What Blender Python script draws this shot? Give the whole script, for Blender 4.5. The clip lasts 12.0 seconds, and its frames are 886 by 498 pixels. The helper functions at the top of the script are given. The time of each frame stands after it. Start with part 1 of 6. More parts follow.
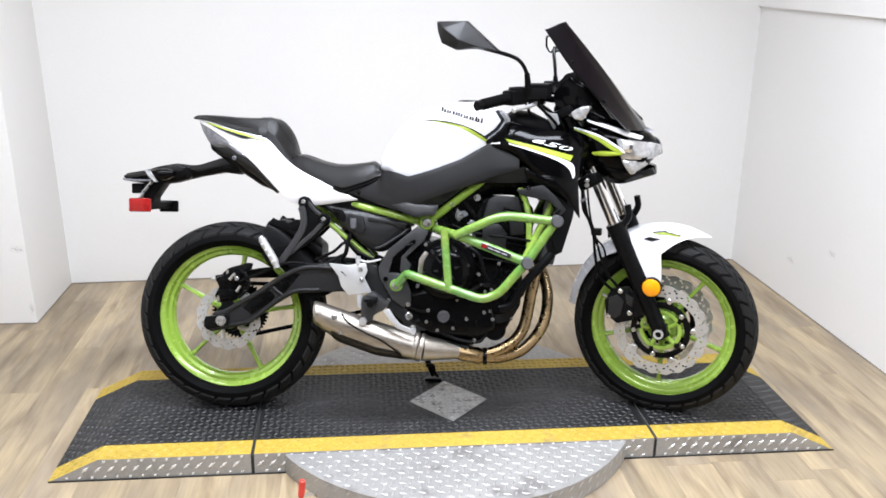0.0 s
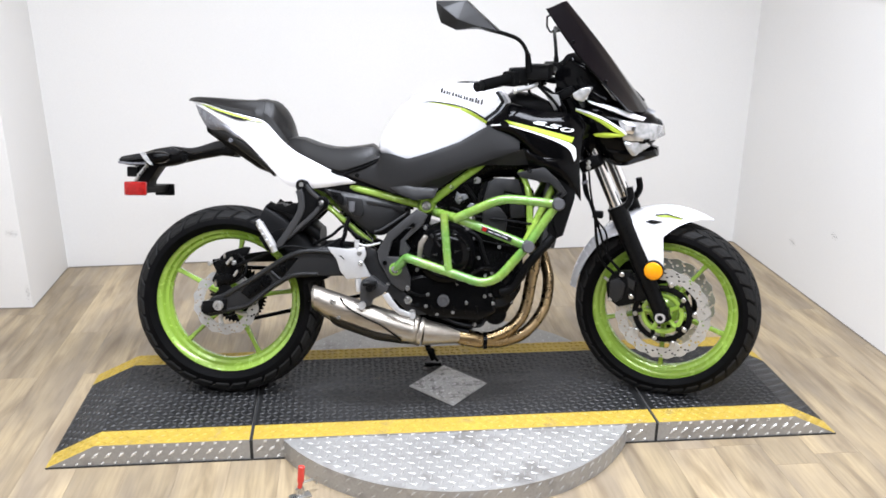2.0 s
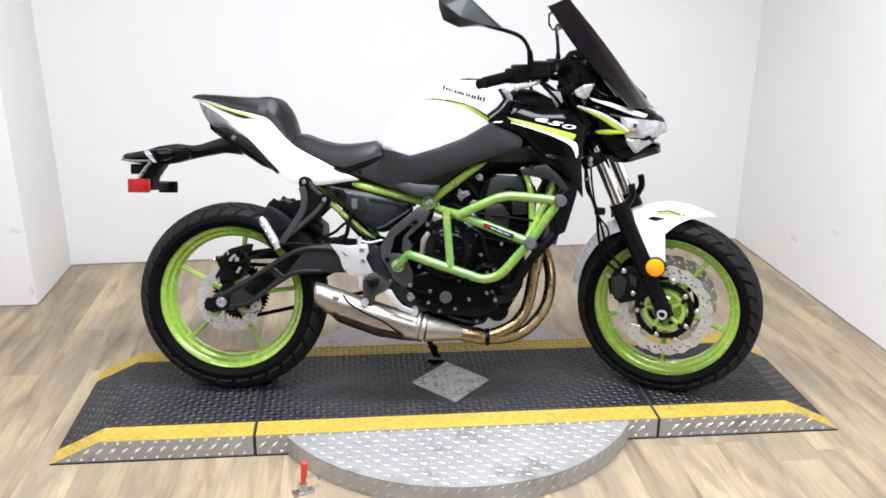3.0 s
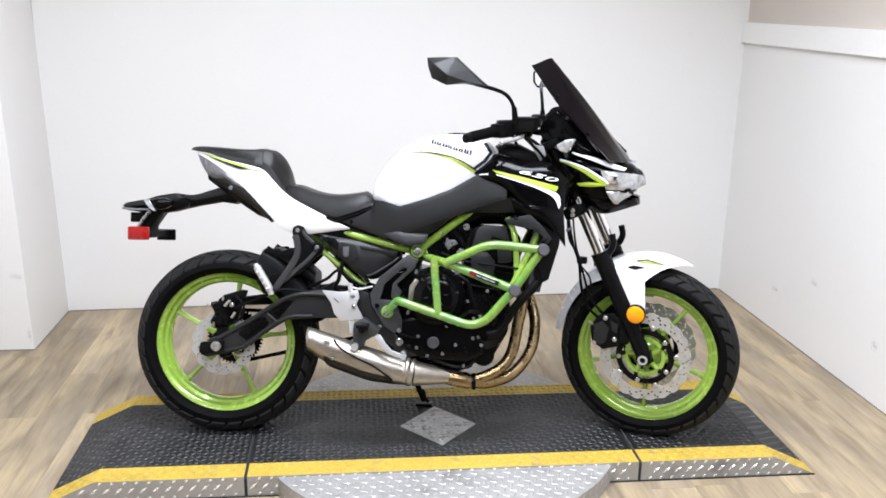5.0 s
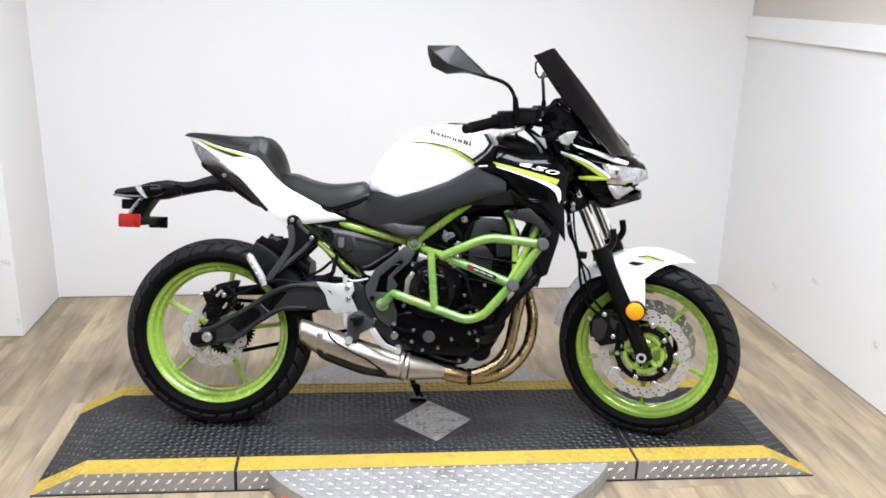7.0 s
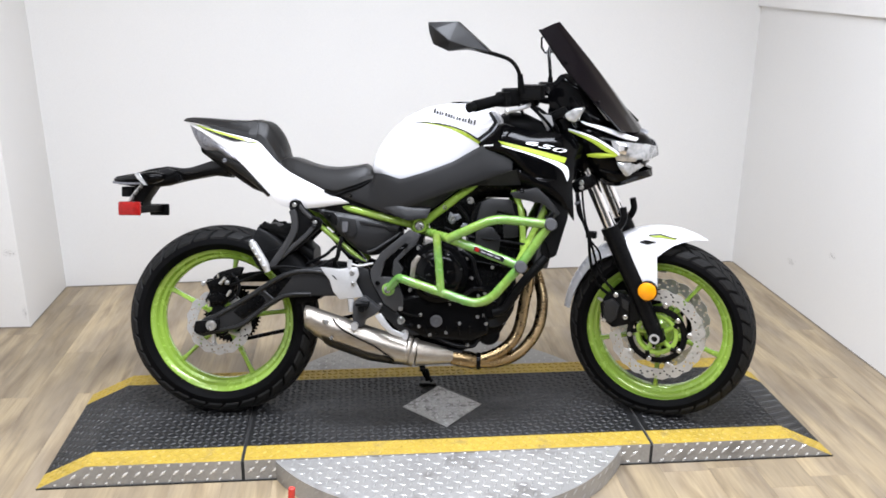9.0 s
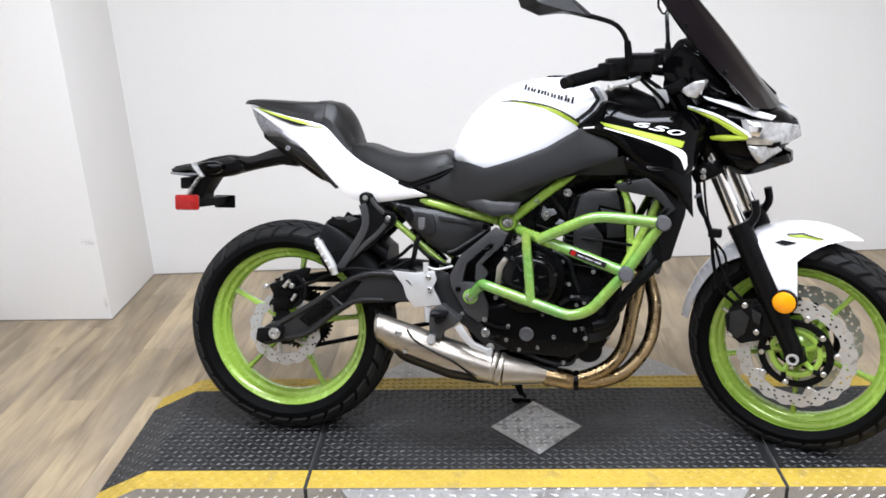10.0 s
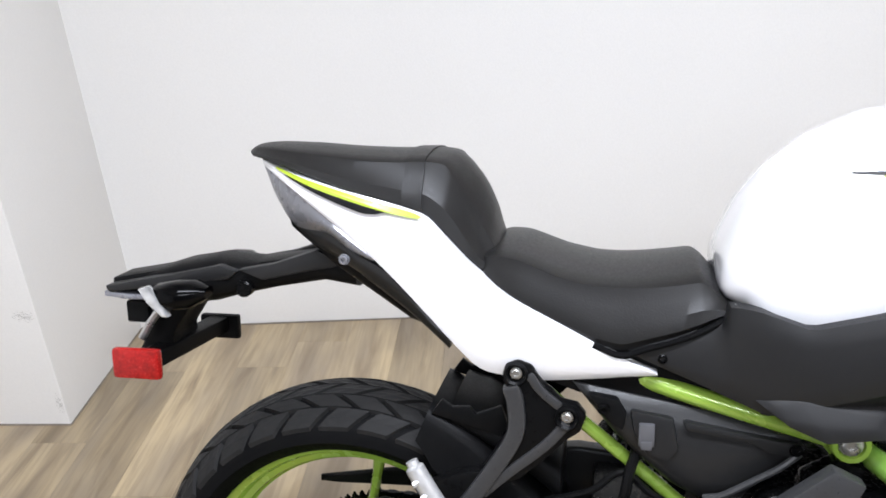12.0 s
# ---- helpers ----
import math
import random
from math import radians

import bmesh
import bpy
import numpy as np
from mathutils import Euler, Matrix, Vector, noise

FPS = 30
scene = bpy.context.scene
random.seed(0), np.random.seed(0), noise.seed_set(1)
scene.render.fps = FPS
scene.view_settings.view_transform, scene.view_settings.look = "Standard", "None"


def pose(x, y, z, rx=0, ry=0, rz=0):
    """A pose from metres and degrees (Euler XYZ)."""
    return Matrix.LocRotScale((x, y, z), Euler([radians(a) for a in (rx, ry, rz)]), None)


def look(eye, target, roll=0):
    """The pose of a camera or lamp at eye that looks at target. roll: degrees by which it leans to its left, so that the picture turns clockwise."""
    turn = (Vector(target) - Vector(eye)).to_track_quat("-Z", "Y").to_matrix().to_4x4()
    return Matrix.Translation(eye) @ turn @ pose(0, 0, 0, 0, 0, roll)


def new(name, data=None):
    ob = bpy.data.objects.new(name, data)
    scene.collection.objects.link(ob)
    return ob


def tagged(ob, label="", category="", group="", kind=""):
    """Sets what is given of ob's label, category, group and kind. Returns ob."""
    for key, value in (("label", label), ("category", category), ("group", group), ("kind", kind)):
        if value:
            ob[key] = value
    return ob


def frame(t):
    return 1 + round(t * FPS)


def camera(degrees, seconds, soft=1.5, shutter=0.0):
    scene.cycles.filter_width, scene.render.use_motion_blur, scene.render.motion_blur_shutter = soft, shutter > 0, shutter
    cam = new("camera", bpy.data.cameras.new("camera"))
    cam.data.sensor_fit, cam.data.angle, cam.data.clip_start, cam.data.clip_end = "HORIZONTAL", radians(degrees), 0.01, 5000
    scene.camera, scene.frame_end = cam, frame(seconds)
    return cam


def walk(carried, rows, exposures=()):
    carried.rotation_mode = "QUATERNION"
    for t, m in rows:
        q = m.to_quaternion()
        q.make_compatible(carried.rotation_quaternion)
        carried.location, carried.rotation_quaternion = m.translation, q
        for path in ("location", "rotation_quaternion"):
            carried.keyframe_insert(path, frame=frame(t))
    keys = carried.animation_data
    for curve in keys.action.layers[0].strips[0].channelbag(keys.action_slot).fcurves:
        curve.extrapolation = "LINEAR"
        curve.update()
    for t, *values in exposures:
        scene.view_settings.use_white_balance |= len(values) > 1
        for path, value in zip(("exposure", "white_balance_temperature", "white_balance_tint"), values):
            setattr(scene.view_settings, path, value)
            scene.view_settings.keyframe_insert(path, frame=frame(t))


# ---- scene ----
cam = camera(53.0, 12.0, soft=1.7)
PATH = [
    (0, (-0.319, -2.726, 1.491), (-0.116, -0.831, 0.884), 0.9),
    (0.5, (-0.322, -2.712, 1.488), (-0.129, -0.818, 0.874), 0.7),
    (1, (-0.320, -2.695, 1.487), (-0.120, -0.808, 0.855), 0.8),
    (1.5, (-0.322, -2.693, 1.486), (-0.118, -0.809, 0.844), 0.8),
    (2, (-0.320, -2.693, 1.485), (-0.114, -0.812, 0.840), 0.8),
    (2.5, (-0.320, -2.698, 1.482), (-0.110, -0.819, 0.832), 0.8),
    (3, (-0.320, -2.703, 1.482), (-0.120, -0.822, 0.834), 0.7),
    (5, (-0.311, -2.810, 1.506), (-0.096, -0.896, 0.966), 1.1),
    (5.5, (-0.309, -2.803, 1.504), (-0.089, -0.892, 0.956), 1.9),
    (6, (-0.310, -2.774, 1.497), (-0.090, -0.868, 0.933), 2.3),
    (6.5, (-0.311, -2.758, 1.498), (-0.088, -0.852, 0.937), 2.2),
    (8.5, (-0.309, -2.734, 1.499), (-0.100, -0.827, 0.931), 1.3),
    (9, (-0.277, -2.693, 1.488), (-0.085, -0.796, 0.883), 0.7),
    (9.5, (-0.163, -2.581, 1.490), (-0.104, -0.683, 0.864), 1.2),
    (10, (-0.142, -2.294, 1.456), (-0.237, -0.414, 0.782), -1.9),
    (10.5, (-0.224, -1.902, 1.448), (-0.276, -0.054, 0.688), -4.1),
    (11, (-0.268, -1.506, 1.446), (-0.642, 0.320, 0.717), -4.2),
    (11.5, (-0.382, -1.170, 1.408), (-0.530, 0.645, 0.580), -2.3),
    (12, (-0.462, -0.883, 1.394), (-0.639, 0.913, 0.532), -3.5),
]
walk(cam, [(t, look(eye, target, roll)) for t, eye, target, roll in PATH], exposures=[
    (0.0, 0.57), (3.0, 0.57), (5.0, 0.52), (8.5, 0.47), (9.5, 0.43), (10.5, 0.43), (12.0, 0.42)])

# ---- light ----
world = bpy.data.worlds.new("room_world")
world.use_nodes = True
world.node_tree.nodes["Background"].inputs[0].default_value = (1.0, 0.97, 0.93, 1)
world.node_tree.nodes["Background"].inputs[1].default_value = 0.05
scene.world = world


def ceiling_lamp(x, y, sx, sy, watts, spread, colour=(0.93, 0.985, 1.115)):
    data = bpy.data.lights.new("ceiling_lamp", "AREA")
    data.shape, data.size, data.size_y, data.energy, data.color = "RECTANGLE", sx, sy, watts, colour
    data.spread = radians(spread)
    ob = new("ceiling_lamp", data)
    ob.matrix_world = pose(x, y, 2.86)
    return ob


ceiling_lamp(-0.05, -0.60, 2.4, 0.45, 76, 148)
ceiling_lamp(-0.05, -2.9, 2.4, 0.45, 70, 170)

# ---- materials ----
def material(name, colour, rough=0.5, metal=0.0, vary=0.12, scale=6.0, grain=60.0, bump=0.0, coat=0.0, stretch=(1, 1, 1),
             rough_vary=0.1, spec=0.5, per_piece=0.0, dirt=None, dirt_at=0.62, second=None):
    m = bpy.data.materials.new(name)
    m.use_nodes = True
    nt = m.node_tree
    nodes, links = nt.nodes, nt.links
    p = nodes["Principled BSDF"]
    p.inputs["Metallic"].default_value = metal
    p.inputs["Coat Weight"].default_value = coat
    p.inputs["Coat Roughness"].default_value = 0.06
    p.inputs["Specular IOR Level"].default_value = spec
    tc = nodes.new("ShaderNodeTexCoord")
    mp = nodes.new("ShaderNodeMapping")
    mp.inputs["Scale"].default_value = stretch
    links.new(tc.outputs["Object"], mp.inputs["Vector"])
    vec = mp.outputs["Vector"]
    info = None
    if per_piece:
        info = nodes.new("ShaderNodeObjectInfo")
        shift = nodes.new("ShaderNodeVectorMath")
        shift.operation = "MULTIPLY_ADD"
        shift.inputs[1].default_value = (1, 1, 1)
        comb = nodes.new("ShaderNodeCombineXYZ")
        mul = nodes.new("ShaderNodeMath")
        mul.operation = "MULTIPLY"
        mul.inputs[1].default_value = 37.0
        links.new(info.outputs["Random"], mul.inputs[0])
        links.new(mul.outputs[0], comb.inputs[0])
        links.new(mul.outputs[0], comb.inputs[2])
        links.new(vec, shift.inputs[0])
        links.new(comb.outputs[0], shift.inputs[2])
        vec = shift.outputs[0]
    big, fine = nodes.new("ShaderNodeTexNoise"), nodes.new("ShaderNodeTexNoise")
    for n, s, d in ((big, scale, 3.0), (fine, grain, 5.0)):
        n.inputs["Scale"].default_value, n.inputs["Detail"].default_value = s, d
        links.new(vec, n.inputs["Vector"])
    add = nodes.new("ShaderNodeMath")
    add.operation = "ADD"
    links.new(big.outputs["Fac"], add.inputs[0])
    links.new(fine.outputs["Fac"], add.inputs[1])
    ramp = nodes.new("ShaderNodeMapRange")
    ramp.inputs["From Min"].default_value, ramp.inputs["From Max"].default_value = 0.65, 1.35
    ramp.inputs["To Min"].default_value, ramp.inputs["To Max"].default_value = 1 - vary, 1 + vary
    links.new(add.outputs[0], ramp.inputs["Value"])
    value = ramp.outputs[0]
    if per_piece:
        pr = nodes.new("ShaderNodeMapRange")
        pr.inputs["To Min"].default_value, pr.inputs["To Max"].default_value = 1 - per_piece, 1 + per_piece
        links.new(info.outputs["Random"], pr.inputs["Value"])
        mm = nodes.new("ShaderNodeMath")
        mm.operation = "MULTIPLY"
        links.new(value, mm.inputs[0])
        links.new(pr.outputs[0], mm.inputs[1])
        value = mm.outputs[0]
    hsv = nodes.new("ShaderNodeHueSaturation")
    hsv.inputs["Color"].default_value = (*colour, 1)
    links.new(value, hsv.inputs["Value"])
    colour_out = hsv.outputs["Color"]
    if second:
        sr = nodes.new("ShaderNodeMapRange")
        sr.inputs["From Min"].default_value, sr.inputs["From Max"].default_value = 0.38, 0.64
        links.new(big.outputs["Fac"], sr.inputs["Value"])
        smix = nodes.new("ShaderNodeMix")
        smix.data_type = "RGBA"
        links.new(sr.outputs[0], smix.inputs[0])
        smix.inputs[6].default_value, smix.inputs[7].default_value = (*colour, 1), (*second, 1)
        links.new(smix.outputs[2], hsv.inputs["Color"])
    if dirt:
        spot = nodes.new("ShaderNodeTexNoise")
        spot.inputs["Scale"].default_value, spot.inputs["Detail"].default_value = scale * 1.7, 8.0
        links.new(vec, spot.inputs["Vector"])
        dr = nodes.new("ShaderNodeMapRange")
        dr.inputs["From Min"].default_value, dr.inputs["From Max"].default_value = dirt_at, dirt_at + 0.16
        dr.inputs["To Max"].default_value = 0.75
        links.new(spot.outputs["Fac"], dr.inputs["Value"])
        mix = nodes.new("ShaderNodeMix")
        mix.data_type = "RGBA"
        links.new(dr.outputs[0], mix.inputs[0])
        links.new(colour_out, mix.inputs[6])
        mix.inputs[7].default_value = (*dirt, 1)
        colour_out = mix.outputs[2]
    links.new(colour_out, p.inputs["Base Color"])
    rr = nodes.new("ShaderNodeMapRange")
    rr.inputs["From Min"].default_value, rr.inputs["From Max"].default_value = 0.3, 0.7
    rr.inputs["To Min"].default_value = max(0.02, rough - rough_vary)
    rr.inputs["To Max"].default_value = min(1.0, rough + rough_vary)
    links.new(fine.outputs["Fac"], rr.inputs["Value"])
    links.new(rr.outputs[0], p.inputs["Roughness"])
    if bump:
        b = nodes.new("ShaderNodeBump")
        b.inputs["Strength"].default_value, b.inputs["Distance"].default_value = 0.5, bump
        links.new(fine.outputs["Fac"], b.inputs["Height"])
        links.new(b.outputs["Normal"], p.inputs["Normal"])
    return m


WALL = material("white_wall_paint", (0.80, 0.79, 0.77), 0.62, vary=0.03, scale=0.8, grain=180, bump=0.0006, dirt=(0.6, 0.59, 0.56), dirt_at=0.74)
WALL_UPPER = material("beige_wall_paint", (0.60, 0.54, 0.48), 0.6, vary=0.06, scale=1.2, grain=120, bump=0.0006)
# for the unseen front wall: dark so that black parts reflect less light
WALL_UNSEEN = material("unseen_wall_darkener", (0.06, 0.058, 0.055), 0.7, vary=0.08, scale=1.0, grain=120, bump=0.0006)
TRIM = material("white_trim_paint", (0.82, 0.81, 0.79), 0.4, vary=0.03, scale=2, grain=80)
CEIL = material("ceiling_paint", (0.8, 0.79, 0.77), 0.8, vary=0.04, scale=1, grain=150)
def plank_material():
    """Wood-look vinyl: warm and grey-brown blotches drawn out along the plank, dark cathedral streaks, fine grain, a tone of its own for each plank."""
    m = bpy.data.materials.new("wood_look_vinyl")
    m.use_nodes = True
    nodes, links = m.node_tree.nodes, m.node_tree.links
    p = nodes["Principled BSDF"]
    tc, info, shift, comb = (nodes.new("ShaderNode" + k) for k in ("TexCoord", "ObjectInfo", "VectorMath", "CombineXYZ"))
    mul = nodes.new("ShaderNodeMath")
    mul.operation, mul.inputs[1].default_value = "MULTIPLY", 41.0
    links.new(info.outputs["Random"], mul.inputs[0])
    for k in (0, 1):
        links.new(mul.outputs[0], comb.inputs[k])
    shift.operation = "ADD"
    links.new(tc.outputs["Object"], shift.inputs[0])
    links.new(comb.outputs[0], shift.inputs[1])

    def noise(stretch, scale, detail, lo, hi, warp=0.0):
        mp, n, r = nodes.new("ShaderNodeMapping"), nodes.new("ShaderNodeTexNoise"), nodes.new("ShaderNodeMapRange")
        mp.inputs["Scale"].default_value = stretch
        n.inputs["Scale"].default_value, n.inputs["Detail"].default_value, n.inputs["Distortion"].default_value = scale, detail, warp
        r.inputs["From Min"].default_value, r.inputs["From Max"].default_value = lo, hi
        links.new(shift.outputs[0], mp.inputs["Vector"])
        links.new(mp.outputs[0], n.inputs["Vector"])
        links.new(n.outputs["Fac"], r.inputs["Value"])
        return r.outputs[0]

    def mix(fac, a, b, share=1.0):
        x = nodes.new("ShaderNodeMix")
        x.data_type = "RGBA"
        if share < 1.0:
            s = nodes.new("ShaderNodeMath")
            s.operation, s.inputs[1].default_value = "MULTIPLY", share
            links.new(fac, s.inputs[0])
            fac = s.outputs[0]
        links.new(fac, x.inputs[0])
        for k, c in ((6, a), (7, b)):
            if isinstance(c, tuple):
                x.inputs[k].default_value = (*c, 1)
            else:
                links.new(c, x.inputs[k])
        return x.outputs[2]

    base = mix(noise((1, 0.24, 1), 8.0, 3.0, 0.36, 0.66), (0.43, 0.335, 0.205), (0.255, 0.205, 0.145))
    base = mix(noise((1, 0.13, 1), 17.0, 5.0, 0.50, 0.70, 0.6), base, (0.15, 0.108, 0.066), 0.75)
    base = mix(noise((1, 0.05, 1), 110.0, 4.0, 0.42, 0.72), base, (0.20, 0.155, 0.10), 0.45)
    tone, hsv = nodes.new("ShaderNodeMapRange"), nodes.new("ShaderNodeHueSaturation")
    tone.inputs["To Min"].default_value, tone.inputs["To Max"].default_value = 0.86, 1.14
    links.new(info.outputs["Random"], tone.inputs["Value"])
    links.new(tone.outputs[0], hsv.inputs["Value"])
    links.new(base, hsv.inputs["Color"])
    links.new(hsv.outputs["Color"], p.inputs["Base Color"])
    rough = noise((1, 0.2, 1), 40.0, 3.0, 0.3, 0.7)
    rr = nodes.new("ShaderNodeMapRange")
    rr.inputs["To Min"].default_value, rr.inputs["To Max"].default_value = 0.32, 0.52
    links.new(rough, rr.inputs["Value"])
    links.new(rr.outputs[0], p.inputs["Roughness"])
    bump = nodes.new("ShaderNodeBump")
    bump.inputs["Strength"].default_value, bump.inputs["Distance"].default_value = 0.4, 0.0003
    links.new(noise((1, 0.05, 1), 110.0, 4.0, 0.3, 0.7), bump.inputs["Height"])
    links.new(bump.outputs["Normal"], p.inputs["Normal"])
    return m


PLANK = plank_material()
SUBFLOOR = material("dark_floor_joint", (0.30, 0.24, 0.165), 0.8, vary=0.1)
PLATE_BLACK = material("worn_black_coating", (0.010, 0.010, 0.0102), 0.46, vary=0.3, scale=5, grain=90, bump=0.0006, spec=0.35, dirt=(0.03, 0.0295, 0.0285), dirt_at=0.58)
LUG_BLACK = material("worn_black_lug", (0.034, 0.034, 0.0345), 0.44, vary=0.45, scale=6, grain=120, spec=0.4, dirt=(0.075, 0.075, 0.075), dirt_at=0.56)
YELLOW = material("yellow_safety_paint", (0.44, 0.305, 0.042), 0.55, vary=0.16, scale=9, grain=120, bump=0.0004, dirt=(0.27, 0.20, 0.07), dirt_at=0.58)
ALU = material("aluminium_tread_plate", (0.35, 0.342, 0.328), 0.44, 0.35, vary=0.18, scale=6, grain=140, bump=0.0003, dirt=(0.17, 0.158, 0.145), dirt_at=0.56)
ALU_LUG = material("polished_aluminium_lug", (0.43, 0.425, 0.415), 0.42, 0.6, vary=0.12, scale=20, grain=150)
# ALU_LUG made brighter: the side lugs' reflections are put into the colour
LIT_LUG = material("lit_side_lug", (0.80, 0.79, 0.77), 0.30, 0.7, vary=0.10, scale=30, grain=150)
INLAY = material("soiled_aluminium_plate", (0.36, 0.352, 0.34), 0.46, 0.35, vary=0.25, scale=22, grain=160, bump=0.0004, dirt=(0.085, 0.08, 0.075), dirt_at=0.50)
# black of the section joints, and of the painted shadow at the platform's foot
GAP = material("rubber_joint_and_foot_shade", (0.015, 0.015, 0.015), 0.8)
RUBBER = material("tyre_rubber", (0.0032, 0.0032, 0.0034), 0.62, vary=0.22, scale=9, grain=160, bump=0.0003, spec=0.04)
TREAD = material("scuffed_tread_rubber", (0.015, 0.0147, 0.0145), 0.62, vary=0.3, scale=14, grain=170, bump=0.0006, spec=0.12, second=(0.010, 0.0098, 0.0096))
LIME = material("lime_metallic_paint", (0.262, 0.415, 0.056), 0.26, 0.15, vary=0.03, scale=5, grain=40, coat=0.7, rough_vary=0.03)
CAGE = material("green_powder_coat", (0.10, 0.245, 0.044), 0.24, 0.0, vary=0.08, scale=7, grain=40, coat=0.7, second=(0.185, 0.275, 0.042))
WHITE = material("pearl_white_paint", (0.76, 0.76, 0.78), 0.16, vary=0.02, scale=3, grain=250, coat=1.0, rough_vary=0.03)
SILVER_PAINT = material("silver_grey_paint", (0.47, 0.48, 0.51), 0.25, 0.3, vary=0.04, coat=0.8)
GREY_PAINT = material("mid_grey_paint", (0.17, 0.172, 0.19), 0.3, 0.3, vary=0.06, coat=0.5)
PALE_PAINT = material("pale_silver_paint", (0.60, 0.605, 0.63), 0.22, 0.2, vary=0.03, coat=0.8)
GLOSS = material("gloss_black_paint", (0.0015, 0.0015, 0.0017), 0.12, vary=0.1, coat=0.06, rough_vary=0.03, spec=0.07)
PLASTIC = material("grained_black_plastic", (0.0042, 0.0042, 0.0044), 0.42, vary=0.2, scale=6, grain=380, bump=0.0003, spec=0.07)
MATT = material("satin_black_metal", (0.0035, 0.0035, 0.0037), 0.34, 0.0, vary=0.2, scale=9, grain=120, bump=0.0002, spec=0.08)
BRACKET = material("charcoal_powder_coat", (0.0125, 0.0125, 0.0129), 0.38, 0.0, vary=0.10, scale=5, grain=300, bump=0.0001, spec=0.25)
COVER = material("grained_side_cover_plastic", (0.0115, 0.0115, 0.0119), 0.42, 0.0, vary=0.12, scale=6, grain=420, bump=0.0002, spec=0.22)
CHARCOAL = material("charcoal_casting", (0.029, 0.029, 0.030), 0.36, 0.0, vary=0.10, scale=8, grain=260, bump=0.0001, spec=0.36)
DARK = material("dull_black_casting", (0.0022, 0.0022, 0.0023), 0.24, 0.0, vary=0.3, scale=12, grain=140, bump=0.0002, spec=0.06, coat=0.04)
POLISHED = material("polished_black_cover", (0.0025, 0.0025, 0.0027), 0.10, 0.0, vary=0.2, scale=12, grain=140, spec=0.12, rough_vary=0.05)
SEAT = material("black_vinyl_upholstery", (0.0095, 0.0092, 0.009), 0.42, vary=0.14, scale=8, grain=420, bump=0.0004, spec=0.26)
STEEL = material("brushed_stainless", (0.39, 0.36, 0.318), 0.40, 1.0, vary=0.16, scale=7, grain=30, stretch=(2, 9, 9), bump=0.0001, second=(0.30, 0.27, 0.232))
GUARD_STEEL = material("dark_heat_shield", (0.045, 0.041, 0.037), 0.36, 0.5, vary=0.2, scale=9, grain=120)
CHROME = material("chromed_tube", (0.86, 0.86, 0.87), 0.09, 1.0, vary=0.03, rough_vary=0.04)
BRONZE = material("heat_tinted_pipe", (0.275, 0.195, 0.10), 0.30, 1.0, vary=0.14, scale=7, grain=50, dirt=(0.17, 0.125, 0.08), dirt_at=0.66, second=(0.21, 0.152, 0.085))
DISC = material("ground_disc_steel", (0.45, 0.447, 0.44), 0.38, 0.6, vary=0.12, scale=30, grain=220)
CAST = material("bare_cast_aluminium", (0.50, 0.50, 0.50), 0.4, 0.55, vary=0.08, scale=12, grain=160)
BOLT = material("zinc_bolt", (0.46, 0.455, 0.44), 0.3, 0.9, vary=0.08, scale=60)
AMBER = material("amber_reflector", (0.86, 0.32, 0.004), 0.2, vary=0.1, coat=0.3, scale=60, grain=500, spec=0.2)
RED = material("red_reflector", (0.27, 0.009, 0.008), 0.2, vary=0.35, coat=0.15, scale=60, grain=300, spec=0.2)
RED_GRIP = material("red_rubber_grip", (0.62, 0.05, 0.035), 0.45, vary=0.08)
LENS = material("clear_lamp_lens", (0.42, 0.425, 0.43), 0.1, 0.6, vary=0.5, scale=26, grain=60, coat=1.0)
STRIPE = material("lime_stripe", (0.31, 0.40, 0.025), 0.35, vary=0.04, coat=0.25)
MARK = material("dark_marking", (0.006, 0.006, 0.0066), 0.35, vary=0.05, spec=0.2)
MARK_WHITE = material("white_marking", (0.8, 0.8, 0.8), 0.35, vary=0.03)
CORE = material("radiator_core", (0.03, 0.03, 0.032), 0.6, 0.3, vary=0.3, grain=300, stretch=(1, 1, 6))
SCREEN = material("smoked_screen", (0.0035, 0.0027, 0.0034), 0.10, vary=0.05, coat=0.0, rough_vary=0.02, spec=0.13)
SCREEN.node_tree.nodes["Principled BSDF"].inputs["Alpha"].default_value = 0.985
MIRROR = material("mirror_glass", (0.9, 0.9, 0.9), 0.02, 1.0, vary=0.0, rough_vary=0.0)

# ---- building tools ----
from mathutils.bvhtree import BVHTree

def mesh_of(name, bm, mat, smooth=38.0):
    me = bpy.data.meshes.new(name)
    bmesh.ops.recalc_face_normals(bm, faces=bm.faces)
    for f in bm.faces:
        f.smooth = smooth > 0
    for e in bm.edges:
        if len(e.link_faces) == 2 and e.calc_face_angle(0.0) > radians(smooth):
            e.smooth = False
    bm.to_mesh(me)
    bm.free()
    for m in (mat if isinstance(mat, (list, tuple)) else [mat]):
        me.materials.append(m)
    return me


def part(name, bm, mat, parent=None, label="", move=None, smooth=38.0):
    if move is not None:
        bmesh.ops.transform(bm, matrix=move, verts=bm.verts)
    ob = new(name, mesh_of(name, bm, mat, smooth))
    ob.parent = parent
    if label:
        tagged(ob, label)
    return ob


def join(*bms):
    out = bmesh.new()
    for b in bms:
        me = bpy.data.meshes.new("joined")
        b.to_mesh(me)
        b.free()
        out.from_mesh(me)
        bpy.data.meshes.remove(me)
    return out


def moved(bm, m):
    bmesh.ops.transform(bm, matrix=m, verts=bm.verts)
    return bm


